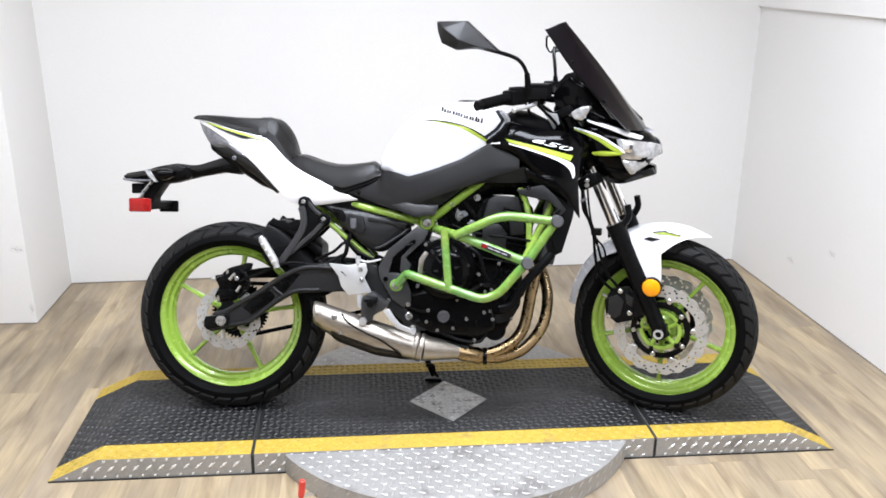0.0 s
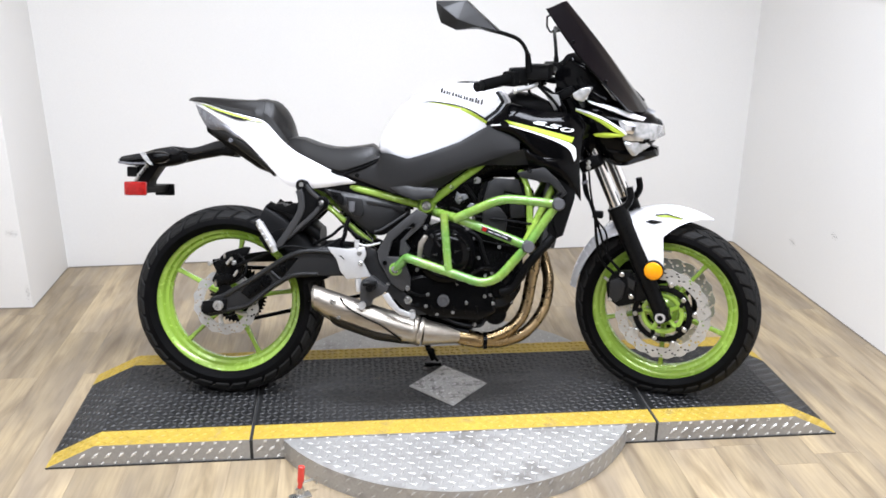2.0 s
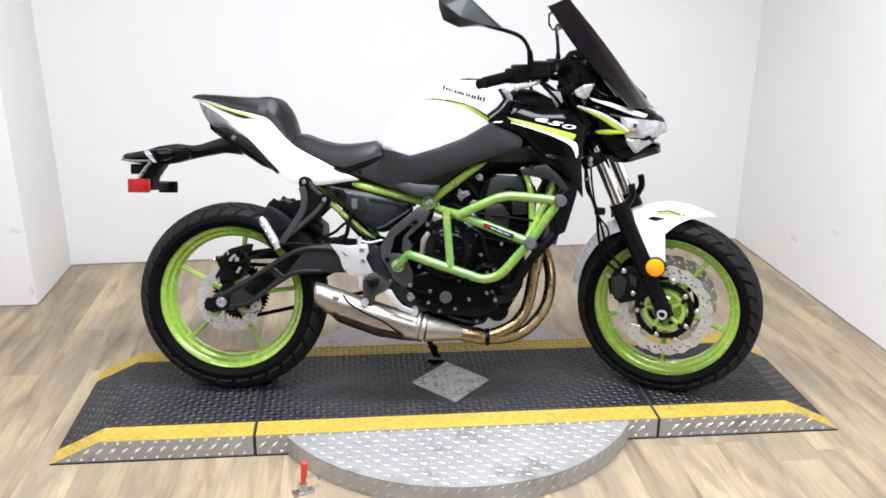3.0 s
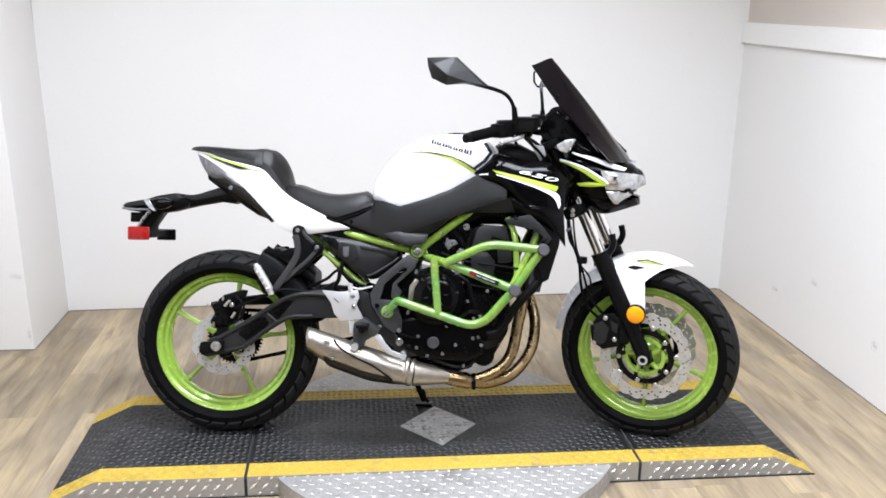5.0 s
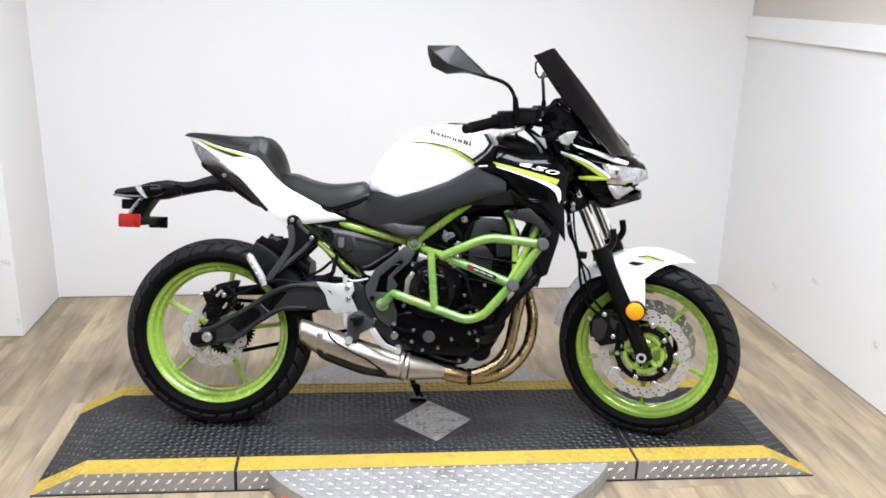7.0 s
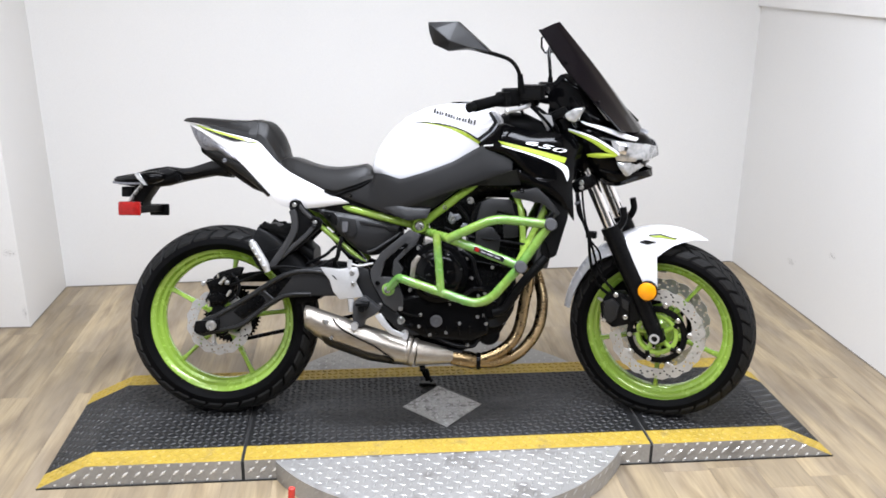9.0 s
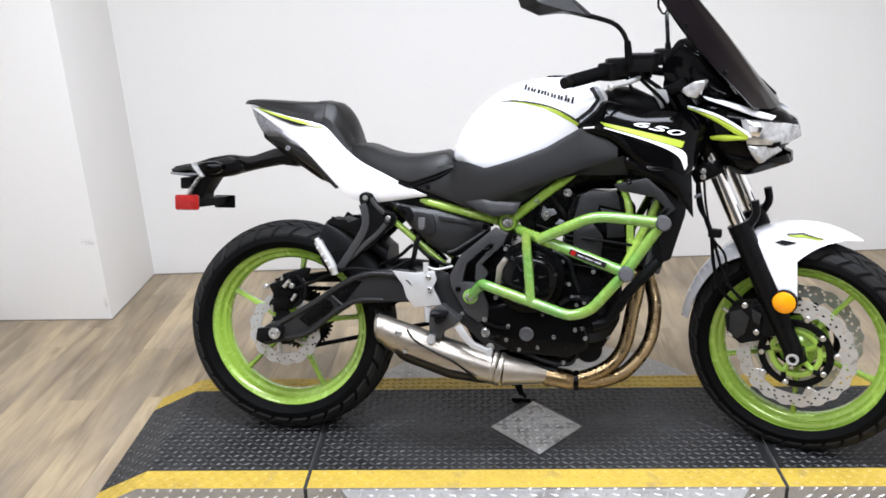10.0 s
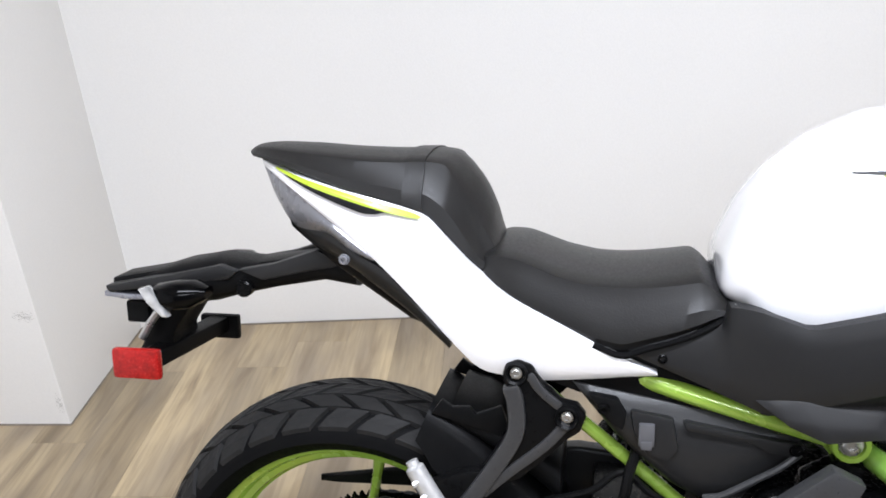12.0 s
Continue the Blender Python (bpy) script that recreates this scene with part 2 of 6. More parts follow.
def mirrored(bm):
    bmesh.ops.scale(bm, vec=(1, -1, 1), verts=bm.verts)
    bmesh.ops.reverse_faces(bm, faces=bm.faces)
    return bm


def box(x0, x1, y0, y1, z0, z1, bevel=0.0, segments=2):
    bm = bmesh.new()
    bmesh.ops.create_cube(bm, size=1.0)
    for v in bm.verts:
        v.co = Vector((x0 + (v.co.x + 0.5) * (x1 - x0), y0 + (v.co.y + 0.5) * (y1 - y0), z0 + (v.co.z + 0.5) * (z1 - z0)))
    if bevel:
        bmesh.ops.bevel(bm, geom=bm.edges[:], offset=bevel, segments=segments, affect="EDGES", profile=0.6)
    return bm


def plate(points, v0, v1, bevel=0.003, segments=2, holes=()):
    """A plate whose outline stands in the bike's side plane, from v0 to v1."""
    bm = bmesh.new()
    vs = [bm.verts.new((u, v0, w)) for u, w in points]
    f = bm.faces.new(vs)
    got = bmesh.ops.extrude_face_region(bm, geom=[f])
    for g in got["geom"]:
        if isinstance(g, bmesh.types.BMVert):
            g.co.y = v1
    if bevel:
        bmesh.ops.bevel(bm, geom=bm.edges[:], offset=bevel, segments=segments, affect="EDGES", profile=0.6)
    big = [g for g in bm.faces if len(g.verts) > 4]
    bmesh.ops.triangulate(bm, faces=big)
    return bm


def spline(points, per=8):
    """A smooth line through the points."""
    p = [Vector(q) for q in points]
    p = [p[0] * 2 - p[1]] + p + [p[-1] * 2 - p[-2]]
    out = []
    for i in range(1, len(p) - 2):
        a, b, c, d = p[i - 1], p[i], p[i + 1], p[i + 2]
        for k in range(per):
            t = k / per
            out.append(0.5 * (2 * b + (c - a) * t + (2 * a - 5 * b + 4 * c - d) * t * t + (3 * b - a - 3 * c + d) * t ** 3))
    return out + [p[-2]]


def rounded(points, radius=0.03, per=5):
    """A line of straight runs with round bends."""
    p = [Vector(q) for q in points]
    out = [p[0]]
    for a, b, c in zip(p, p[1:], p[2:]):
        ra = min(radius, (a - b).length * 0.48, (c - b).length * 0.48)
        s, e = b + (a - b).normalized() * ra, b + (c - b).normalized() * ra
        for k in range(per + 1):
            t = k / per
            out.append(s * (1 - t) ** 2 + b * 2 * t * (1 - t) + e * t * t)
    return out + [p[-1]]


def tube(line, radius, sides=14, caps=True):
    """A round bar along a line; radius is one number or one a point."""
    bm = bmesh.new()
    n = len(line)
    rad = [radius] * n if isinstance(radius, (int, float)) else radius
    rings = []
    side = None
    for i, p in enumerate(line):
        d = (line[min(i + 1, n - 1)] - line[max(i - 1, 0)]).normalized()
        if side is None:
            side = d.orthogonal().normalized()
        side = (side - d * side.dot(d)).normalized()
        up = d.cross(side)
        rings.append([bm.verts.new(p + (side * math.cos(a) + up * math.sin(a)) * rad[i])
                      for a in (2 * math.pi * k / sides for k in range(sides))])
    for r, s in zip(rings, rings[1:]):
        for k in range(sides):
            bm.faces.new((r[k], r[(k + 1) % sides], s[(k + 1) % sides], s[k]))
    if caps:
        bm.faces.new(rings[0][::-1])
        bm.faces.new(rings[-1])
    return bm


def lathe(profile, centre, sides=48, closed=False):
    """Turns (v, r) round an axle that runs sideways through centre (u, w)."""
    bm = bmesh.new()
    rings = []
    for k in range(sides):
        a = 2 * math.pi * k / sides
        rings.append([bm.verts.new((centre[0] + r * math.cos(a), v, centre[1] + r * math.sin(a))) for v, r in profile])
    n = len(profile)
    for k in range(sides):
        r, s = rings[k], rings[(k + 1) % sides]
        for i in range(n if closed else n - 1):
            j = (i + 1) % n
            bm.faces.new((r[i], r[j], s[j], s[i]))
    bmesh.ops.remove_doubles(bm, verts=bm.verts, dist=1e-6)
    return bm


def knob(u, w, v0, v1, r, sides=20, bevel=0.002):
    """A round boss or bolt head, with its axis sideways."""
    s = 1 if v1 > v0 else -1
    return lathe([(v0, 0), (v0, r), (v1 - s * bevel, r), (v1, r - bevel), (v1, 0)], (u, w), sides)


def bolt(u, w, v, r=0.007, out=0.006):
    """A bolt head with a hex socket, its face towards -v."""
    return lathe([(v, 0), (v, r * 1.25), (v - out * 0.2, r * 1.25), (v - out * 0.2, r), (v - out * 0.85, r), (v - out, r * 0.85),
                  (v - out, r * 0.5), (v - out * 0.4, r * 0.45), (v - out * 0.4, 0)], (u, w), 12)


def along(points, t):
    """The place at the share t of a line's length."""
    ds = [math.dist(a, b) for a, b in zip(points, points[1:])]
    left = t * sum(ds)
    for (a, b), d in zip(zip(points, points[1:]), ds):
        if left <= d or d == ds[-1] and b is points[-1]:
            if left <= d + 1e-9:
                q = left / d if d else 0
                return tuple(x + (y - x) * q for x, y in zip(a, b))
        left -= d
    return tuple(points[-1])


def skin(upper, lower, bulge=0.0, thick=0.004, nu=28, nv=8, round_edge=0.006, smooth_line=True):
    """A bodywork panel between two lines of (u, v, w); bulge pushes its middle out towards -v, thick gives it depth."""
    if smooth_line:
        upper = [tuple(q) for q in spline(upper, 6)]
        lower = [tuple(q) for q in spline(lower, 6)]
    bm = bmesh.new()
    outer, inner = [], []
    for i in range(nu + 1):
        a, b = along(upper, i / nu), along(lower, i / nu)
        ro, ri = [], []
        for j in range(nv + 1):
            t = j / nv
            c = Vector(a).lerp(Vector(b), t)
            e = min(t, 1 - t, i / nu, 1 - i / nu)
            c.y -= bulge * math.sin(math.pi * t) * min(1, 4 * min(i / nu, 1 - i / nu) + 0.15)
            roll_in = round_edge * max(0.0, 1 - e * 9) ** 2
            ro.append(bm.verts.new((c.x, c.y + roll_in, c.z)))
            ri.append(bm.verts.new((c.x, c.y + max(thick, roll_in + 0.002), c.z)))
        outer.append(ro)
        inner.append(ri)
    for g, flip in ((outer, False), (inner, True)):
        for i in range(nu):
            for j in range(nv):
                q = (g[i][j], g[i + 1][j], g[i + 1][j + 1], g[i][j + 1])
                bm.faces.new(q[::-1] if flip else q)
    rim = [(i, 0) for i in range(nu)] + [(nu, j) for j in range(nv)] + [(i, nv) for i in range(nu, 0, -1)] + [(0, j) for j in range(nv, 0, -1)]
    for (a, b), (c, d) in zip(rim, rim[1:] + rim[:1]):
        bm.faces.new((outer[a][b], outer[c][d], inner[c][d], inner[a][b]))
    bmesh.ops.remove_doubles(bm, verts=bm.verts, dist=1e-5)
    return bm


def loft(stations, sides=28, power=2.4, caps=True):
    """A body through upright cross-sections (u, v centre, w low, w high, half width): rounded boxes of the given fullness."""
    bm = bmesh.new()
    rings = []
    for u, vc, lo, hi, half in stations:
        ring = []
        for k in range(sides):
            a = 2 * math.pi * k / sides
            c, s = math.cos(a), math.sin(a)
            ring.append(bm.verts.new((u, vc + half * math.copysign(abs(c) ** (2 / power), c),
                                      (lo + hi) / 2 + (hi - lo) / 2 * math.copysign(abs(s) ** (2 / power), s))))
        rings.append(ring)
    for r, s in zip(rings, rings[1:]):
        for k in range(sides):
            bm.faces.new((r[k], r[(k + 1) % sides], s[(k + 1) % sides], s[k]))
    if caps:
        bm.faces.new(rings[0][::-1])
        bm.faces.new(rings[-1])
    return bm


def ribbed(stations, per=4, swell=0.0):
    """A cushion through upright sections (u, top, shoulder v, shoulder w, edge v, edge w): a crowned top, a creased shoulder, a full flank."""
    cuts = []
    for a, b in zip(stations, stations[1:]):
        cuts += [tuple(x + (y - x) * k / per for x, y in zip(a, b)) for k in range(per)]
    cuts.append(stations[-1])
    for _ in range(1):
        cuts = [cuts[0]] + [tuple((x + 2 * y + z) / 4 for x, y, z in zip(p, q, r)) for p, q, r in zip(cuts, cuts[1:], cuts[2:])] + [cuts[-1]]
    bm = bmesh.new()
    rings = []
    for u, top, sv, sw, ev, ew in cuts:
        half = [(0.0, top + swell), (sv * 0.35, top - (top - sw) * 0.10 + swell), (sv * 0.70, top - (top - sw) * 0.42 + swell), (sv * 0.93, top - (top - sw) * 0.72 + swell), (sv + swell, sw + swell * 0.5),
                (sv + (ev - sv) * 0.30 + swell, sw + (ew - sw) * 0.30), (sv + (ev - sv) * 0.85 + swell, sw + (ew - sw) * 0.58), (ev + swell, sw + (ew - sw) * 0.88), (ev * 0.96, ew)]
        ring = [(v, w) for v, w in half] + [(-v, w) for v, w in half[:0:-1]]
        rings.append([bm.verts.new((u, v, w)) for v, w in ring])
    n = len(rings[0])
    for r, s in zip(rings, rings[1:]):
        for k in range(n):
            bm.faces.new((r[k], r[(k + 1) % n], s[(k + 1) % n], s[k]))
    bm.faces.new(rings[0][::-1])
    bm.faces.new(rings[-1])
    return bm


def lugs(cells, length, width, height, place):
    """Raised tread-plate lugs: cells give (a, b, turn) on the sheet, place turns (a, b, h) into a place."""
    verts, faces = [], []
    for a, b, turn in cells:
        c, s = math.cos(turn), math.sin(turn)
        n = len(verts)
        for x, y, h in ((-0.5, 0, 0), (0, -0.5, 0), (0.5, 0, 0), (0, 0.5, 0), (-0.22, 0, 1), (0.22, 0, 1)):
            x, y = x * length, y * width
            verts.append(place(a + x * c - y * s, b + x * s + y * c, h * height))
        faces += [(n, n + 1, n + 4), (n + 1, n + 5, n + 4), (n + 1, n + 2, n + 5), (n + 2, n + 3, n + 5), (n + 3, n + 4, n + 5), (n + 3, n, n + 4)]
    return verts, faces


def raw(name, verts, faces, mat, parent=None, label="", kind=""):
    me = bpy.data.meshes.new(name)
    me.from_pydata(verts, [], faces)
    me.materials.append(mat)
    ob = new(name, me)
    ob.parent = parent
    return tagged(ob, label, kind=kind)


def on_skin(tree, u, w, lift):
    """The outer face of a panel, seen from its right side, at (u, w)."""
    hit = tree.ray_cast(Vector((u, -0.7, w)), Vector((0, 1, 0)))[0]
    return None if hit is None else Vector((u, hit.y - lift, w))


def decal_strip(tree, upper, lower, lift=0.0012, n=24, m=4, smooth_line=True):
    """A thin film laid on a panel between two lines of (u, w)."""
    if smooth_line and len(upper) > 2:
        upper = [(q.x, q.z) for q in spline([(u, 0, w) for u, w in upper], 6)]
        lower = [(q.x, q.z) for q in spline([(u, 0, w) for u, w in lower], 6)]
    bm = bmesh.new()
    rows = []
    for i in range(n + 1):
        a, b = along(upper, i / n), along(lower, i / n)
        row = []
        for j in range(m + 1):
            t = j / m
            p = on_skin(tree, a[0] + (b[0] - a[0]) * t, a[1] + (b[1] - a[1]) * t, lift)
            row.append(None if p is None else (bm.verts.new(p), bm.verts.new(p + Vector((0, lift * 0.9, 0)))))
        rows.append(row)
    for r, s in zip(rows, rows[1:]):
        for j in range(m):
            q = (r[j], s[j], s[j + 1], r[j + 1])
            if None not in q:
                bm.faces.new([v[0] for v in q])
                bm.faces.new([v[1] for v in q][::-1])
    bmesh.ops.delete(bm, geom=[v for v in bm.verts if not v.link_faces], context="VERTS")
    return bm

# ---- the room ----
def wall(name, x0, y0, x1, y1, z0, z1, mat, thick=0.1, label="", parent=None):
    """An upright wall from (x0, y0) to (x1, y1); its thickness lies on the left of that way."""
    d = Vector((x1 - x0, y1 - y0))
    n = Vector((-d.y, d.x)).normalized() * thick
    bm = bmesh.new()
    low = [bm.verts.new((x, y, z0)) for x, y in ((x0, y0), (x1, y1), (x1 + n.x, y1 + n.y), (x0 + n.x, y0 + n.y))]
    high = [bm.verts.new((v.co.x, v.co.y, z1)) for v in low]
    bm.faces.new(low[::-1])
    bm.faces.new(high)
    for i in range(4):
        j = (i + 1) % 4
        bm.faces.new((low[i], low[j], high[j], high[i]))
    ob = part(name, bm, mat, parent, smooth=0)
    return tagged(ob, label, "wall", kind="structure")


wall("wall_back", -1.70, 1.478, 1.80, 1.662, 0, 2.9, WALL, label="plain white painted back wall meeting the floor")
wall("wall_right", 1.722, 1.66, 1.80, -4.6, 0, 1.325, WALL, label="white painted side wall below a trim band")
upper = wall("wall_right_upper", 1.729, 1.66, 1.807, -4.6, 1.425, 2.9, WALL_UPPER, label="beige painted upper side wall above the trim")
wall("wall_left", -2.215, -4.6, -2.215, 0.976, 0, 2.9, WALL, label="white painted side wall of the bay")
# added out of view; its dark colour keeps reflections in the bike's blacks deep
wall("wall_front", 1.9, -4.6, -2.4, -4.6, 0, 2.9, WALL_UNSEEN, label="unseen dark wall added behind the viewer to deepen reflections in black parts")
column = box(-2.3, -1.672, 0.976, 1.60, 0, 2.9, 0.004)
for v in column.verts:
    if v.co.x > -2.0:
        v.co.x -= 0.021 * v.co.z
tagged(part("boxed_column", column, WALL), "white boxed-in wall column with scuffed lower corner", "column", kind="structure")
trim = wall("trim", 1.706, 1.66, 1.784, -4.6, 1.325, 1.425, TRIM, thick=0.12, label="white horizontal trim band along the side wall")
ceiling = part("ceiling", box(-2.4, 1.95, -4.7, 1.8, 2.9, 3.0), CEIL, smooth=0)
tagged(ceiling, "plain white ceiling", "ceiling", kind="structure")
floor = part("floor", box(-2.5, 2.0, -4.8, 1.9, -0.1, -0.004), SUBFLOOR, smooth=0)
tagged(floor, "grey-brown wood-look plank floor", "floor", kind="structure")



# dark joint where the walls meet the floor
JOINT = material("floor_edge_joint", (0.22, 0.19, 0.155), 0.8, vary=0.4, scale=6, grain=60)
for k, (x0, y0, x1, y1) in enumerate(((-1.668, 1.4765, 1.715, 1.6545), (1.7205, 1.65, 1.7975, -4.59), (-2.21, 0.9745, -1.670, 0.9745), (-1.6705, 0.974, -1.6705, 1.474), (-2.2135, -4.59, -2.2135, 0.97))):
    n = Vector((-(y1 - y0), x1 - x0)).normalized() * 0.0012
    bm = bmesh.new()
    low = [bm.verts.new((x, y, 0.0)) for x, y in ((x0 + n.x, y0 + n.y), (x1 + n.x, y1 + n.y), (x1 - n.x, y1 - n.y), (x0 - n.x, y0 - n.y))]
    high = [bm.verts.new((v.co.x, v.co.y, 0.0045)) for v in low]
    bm.faces.new(low[::-1])
    bm.faces.new(high)
    for i in range(4):
        j = (i + 1) % 4
        bm.faces.new((low[i], low[j], high[j], high[i]))
    tagged(part("trim_joint", bm, JOINT, None, smooth=0), "thin dark joint between wall and floor", "trim", kind="structure")


def smudge_material(name, strength):
    """A soft grey smudge: noise that fades out from the middle."""
    m = material(name, (0.50, 0.48, 0.46), 0.7, vary=0.3, scale=30, grain=120)
    nt = m.node_tree
    tc, grad, noise = nt.nodes.new("ShaderNodeTexCoord"), nt.nodes.new("ShaderNodeTexGradient"), nt.nodes.new("ShaderNodeTexNoise")
    grad.gradient_type = "SPHERICAL"
    noise.inputs["Scale"].default_value, noise.inputs["Detail"].default_value = 3.0, 6.0
    cut, mul = nt.nodes.new("ShaderNodeMapRange"), nt.nodes.new("ShaderNodeMath")
    cut.inputs["From Min"].default_value, cut.inputs["From Max"].default_value, cut.inputs["To Max"].default_value = 0.42, 0.70, strength
    mul.operation = "MULTIPLY"
    nt.links.new(tc.outputs["Object"], grad.inputs["Vector"])
    nt.links.new(tc.outputs["Object"], noise.inputs["Vector"])
    nt.links.new(noise.outputs["Fac"], cut.inputs["Value"])
    nt.links.new(grad.outputs["Fac"], mul.inputs[0])
    nt.links.new(cut.outputs[0], mul.inputs[1])
    nt.links.new(mul.outputs[0], nt.nodes["Principled BSDF"].inputs["Alpha"])
    return m


SMUDGE = smudge_material("grey_smudge", 0.26)
def smudge(parent, place, half_wide, half_high):
    """A thin stain film lying on a wall; place turns its own z towards the room."""
    ob = new("smudge", mesh_of("smudge", box(-1, 1, -1, 1, 0, 0.0004), SMUDGE, 0))
    ob.matrix_world = place @ Matrix.Diagonal((half_wide, half_high, 1, 1))
    ob.parent = parent
    tagged(ob, "faint grey scuff mark")


for y, z, a, b in ((0.72, 0.335, 0.035, 0.018), (0.24, 0.235, 0.028, 0.030), (0.05, 0.15, 0.05, 0.03), (1.05, 0.20, 0.04, 0.02)):
    smudge(bpy.data.objects["wall_right"], pose(1.7215 + (1.66 - y) * 0.078 / 6.26, y, z, 90, 0, -90), a, b)
for x, z, a, b in ((-1.715, 0.335, 0.035, 0.02), (-1.686, 0.07, 0.012, 0.04)):
    smudge(bpy.data.objects["boxed_column"], pose(x, 0.9755, z, 90, 0, 0), a, b)

# ---- the platform ----
H, FRONT, BACK = 0.070, -0.298, 0.318
platform = tagged(new("motorcycle_platform"), "low black tread-plate display platform with yellow edges and sloped ends", "platform")


def slab(x0, x1, s0, s1, name):
    """A length of the platform; s0, s1: how far its ends slope down."""
    bm = bmesh.new()
    prof = [(x0, 0.0), (x0 + s0, H), (x1 - s1, H), (x1, 0.0)]
    for y0, y1, k in ((FRONT, -0.215, 1), (-0.215, 0.238, 0), (0.238, BACK, 1)):
        a = [bm.verts.new((x, y0, z)) for x, z in prof]
        b = [bm.verts.new((x, y1, z)) for x, z in prof]
        for i in range(3):
            f = bm.faces.new((a[i], a[i + 1], b[i + 1], b[i]))
            f.material_index = k if (i == 1 or (s0 and i == 0) or (s1 and i == 2)) else 2
        f = bm.faces.new((a[0], a[3], b[3], b[0]))
        f.material_index = 2
        if y0 == FRONT:
            bm.faces.new(a).material_index = 2
        if y1 == BACK:
            bm.faces.new(b[::-1]).material_index = 2
    bmesh.ops.remove_doubles(bm, verts=bm.verts, dist=1e-5)
    return part(name, bm, [PLATE_BLACK, YELLOW, ALU], platform, smooth=0)


slab(-0.627, 0.627, 0, 0, "deck")
slab(-1.238, -0.637, 0.150, 0, "end_ramp")
slab(0.637, 1.238, 0, 0.150, "end_ramp")
for x in (-0.632, 0.632):
    part("joint", box(x - 0.0055, x + 0.0055, FRONT + 0.002, BACK - 0.002, 0.0, H - 0.006), GAP, platform, "black gap between the platform sections")


def surface(x):
    return min(H, (1.238 - abs(x)) / 0.150 * H)


def on_top(x, y, h):
    return (x, y, surface(x) + h)


def top_cells(x0, x1, y0, y1, pitch=0.0205):
    out = []
    for i in range(int((x1 - x0) / pitch)):
        for j in range(int((y1 - y0) / pitch + 0.01)):
            x, y = x0 + (i + 0.5) * pitch, y0 + (j + 0.5) * (y1 - y0) / int((y1 - y0) / pitch + 0.01)
            if abs(abs(x) - 0.632) < 0.014 or abs(x) > 1.225 or abs(x) / 0.136 + abs(y - 0.004) / 0.149 < 1.06:
                continue
            out.append((x, y, 0.55 if (i + j) % 2 else -0.55))
    return out


raw("tread", *lugs(top_cells(-1.235, 1.235, -0.214, 0.237), 0.0220, 0.0085, 0.0028, on_top), LUG_BLACK, platform, "worn black raised tread lugs", "stuff")
for y0, y1 in ((FRONT + 0.002, -0.217), (0.240, BACK - 0.002)):
    raw("edge_tread", *lugs(top_cells(-1.235, 1.235, y0, y1), 0.0215, 0.0085, 0.0032, on_top), YELLOW, platform, "yellow painted tread lugs", "stuff")
# side lugs, with their reflected light painted in by the brighter metal
for z, long, shift in ((0.037, 0.031, 0.0), (0.0625, 0.015, 0.018), (0.010, 0.015, 0.018)):
    side = [(x * 0.037 - 1.20 + shift, z, 0.72) for x in range(66) if abs(abs(x * 0.037 - 1.20 + shift) - 0.632) > 0.02 and z + long * 0.4 < surface(x * 0.037 - 1.20 + shift) + 0.006]
    raw("side_tread", *lugs(side, long, 0.0095, 0.0022, lambda a, b, h: (a, FRONT - h, b)), LIT_LUG, platform, "bright lugs on the aluminium side", "stuff")
# contact shadow under the front edge, laid in as thin black strips
for x0, x1 in ((-1.236, -0.52), (0.52, 1.236)):
    part("foot_shadow", box(x0, x1, FRONT - 0.004, FRONT - 0.0005, 0, 0.0045, 0.001), GAP, platform, "black strip standing in for the contact shadow along the foot")
# inlaid diamond of bare plate
bm = bmesh.new()
top = [bm.verts.new((x, y, H + 0.0025)) for x, y in ((-0.134, 0.004), (0, -0.143), (0.134, 0.004), (0, 0.151))]
bm.faces.new(top)
bmesh.ops.extrude_face_region(bm, geom=bm.faces[:])
for v in bm.verts[4:]:
    v.co.z = H - 0.004
inlay = part("diamond_inlay", bm, INLAY, platform, "bare aluminium diamond let into the deck", smooth=0)
cells = [(x, y, t) for x, y, t in ((i * 0.0205, j * 0.0205 + 0.004, 0.5 if (i + j) % 2 else -1.07) for i in range(-7, 8) for j in range(-8, 9))
         if abs(x) / 0.134 + abs(y - 0.004) / 0.147 < 0.93]
raw("inlay_tread", *lugs(cells, 0.0200, 0.0085, 0.0030, lambda a, b, h: (a, b, H + 0.0025 + h)), ALU_LUG, inlay, "", "stuff")

turntable = tagged(new("turntable"), "round bright aluminium tread-plate turntable base under the platform", "turntable")
RT, HT = 0.612, 0.064
bm = bmesh.new()
ring = [(RT * math.cos(2 * math.pi * k / 96), RT * math.sin(2 * math.pi * k / 96)) for k in range(96)]
lo, hi = [bm.verts.new((x, y, 0)) for x, y in ring], [bm.verts.new((x, y, HT)) for x, y in ring]
bm.faces.new(hi)
bm.faces.new(lo[::-1])
for k in range(96):
    bm.faces.new((lo[k], lo[(k + 1) % 96], hi[(k + 1) % 96], hi[k]))
bmesh.ops.bevel(bm, geom=[e for e in bm.edges if e.verts[0].co.z > 0.05 and e.verts[1].co.z > 0.05], offset=0.002, segments=1, affect="EDGES")
part("drum", bm, ALU, turntable)
cells = []
for i in range(-23, 24):
    for j in range(-23, 24):
        x, y = i * 0.0268, j * 0.0268
        if math.hypot(x, y) < RT - 0.014 and (y < FRONT - 0.012 or y > BACK + 0.012):
            cells.append((x, y, -0.35 if (i + j) % 2 else 1.22))
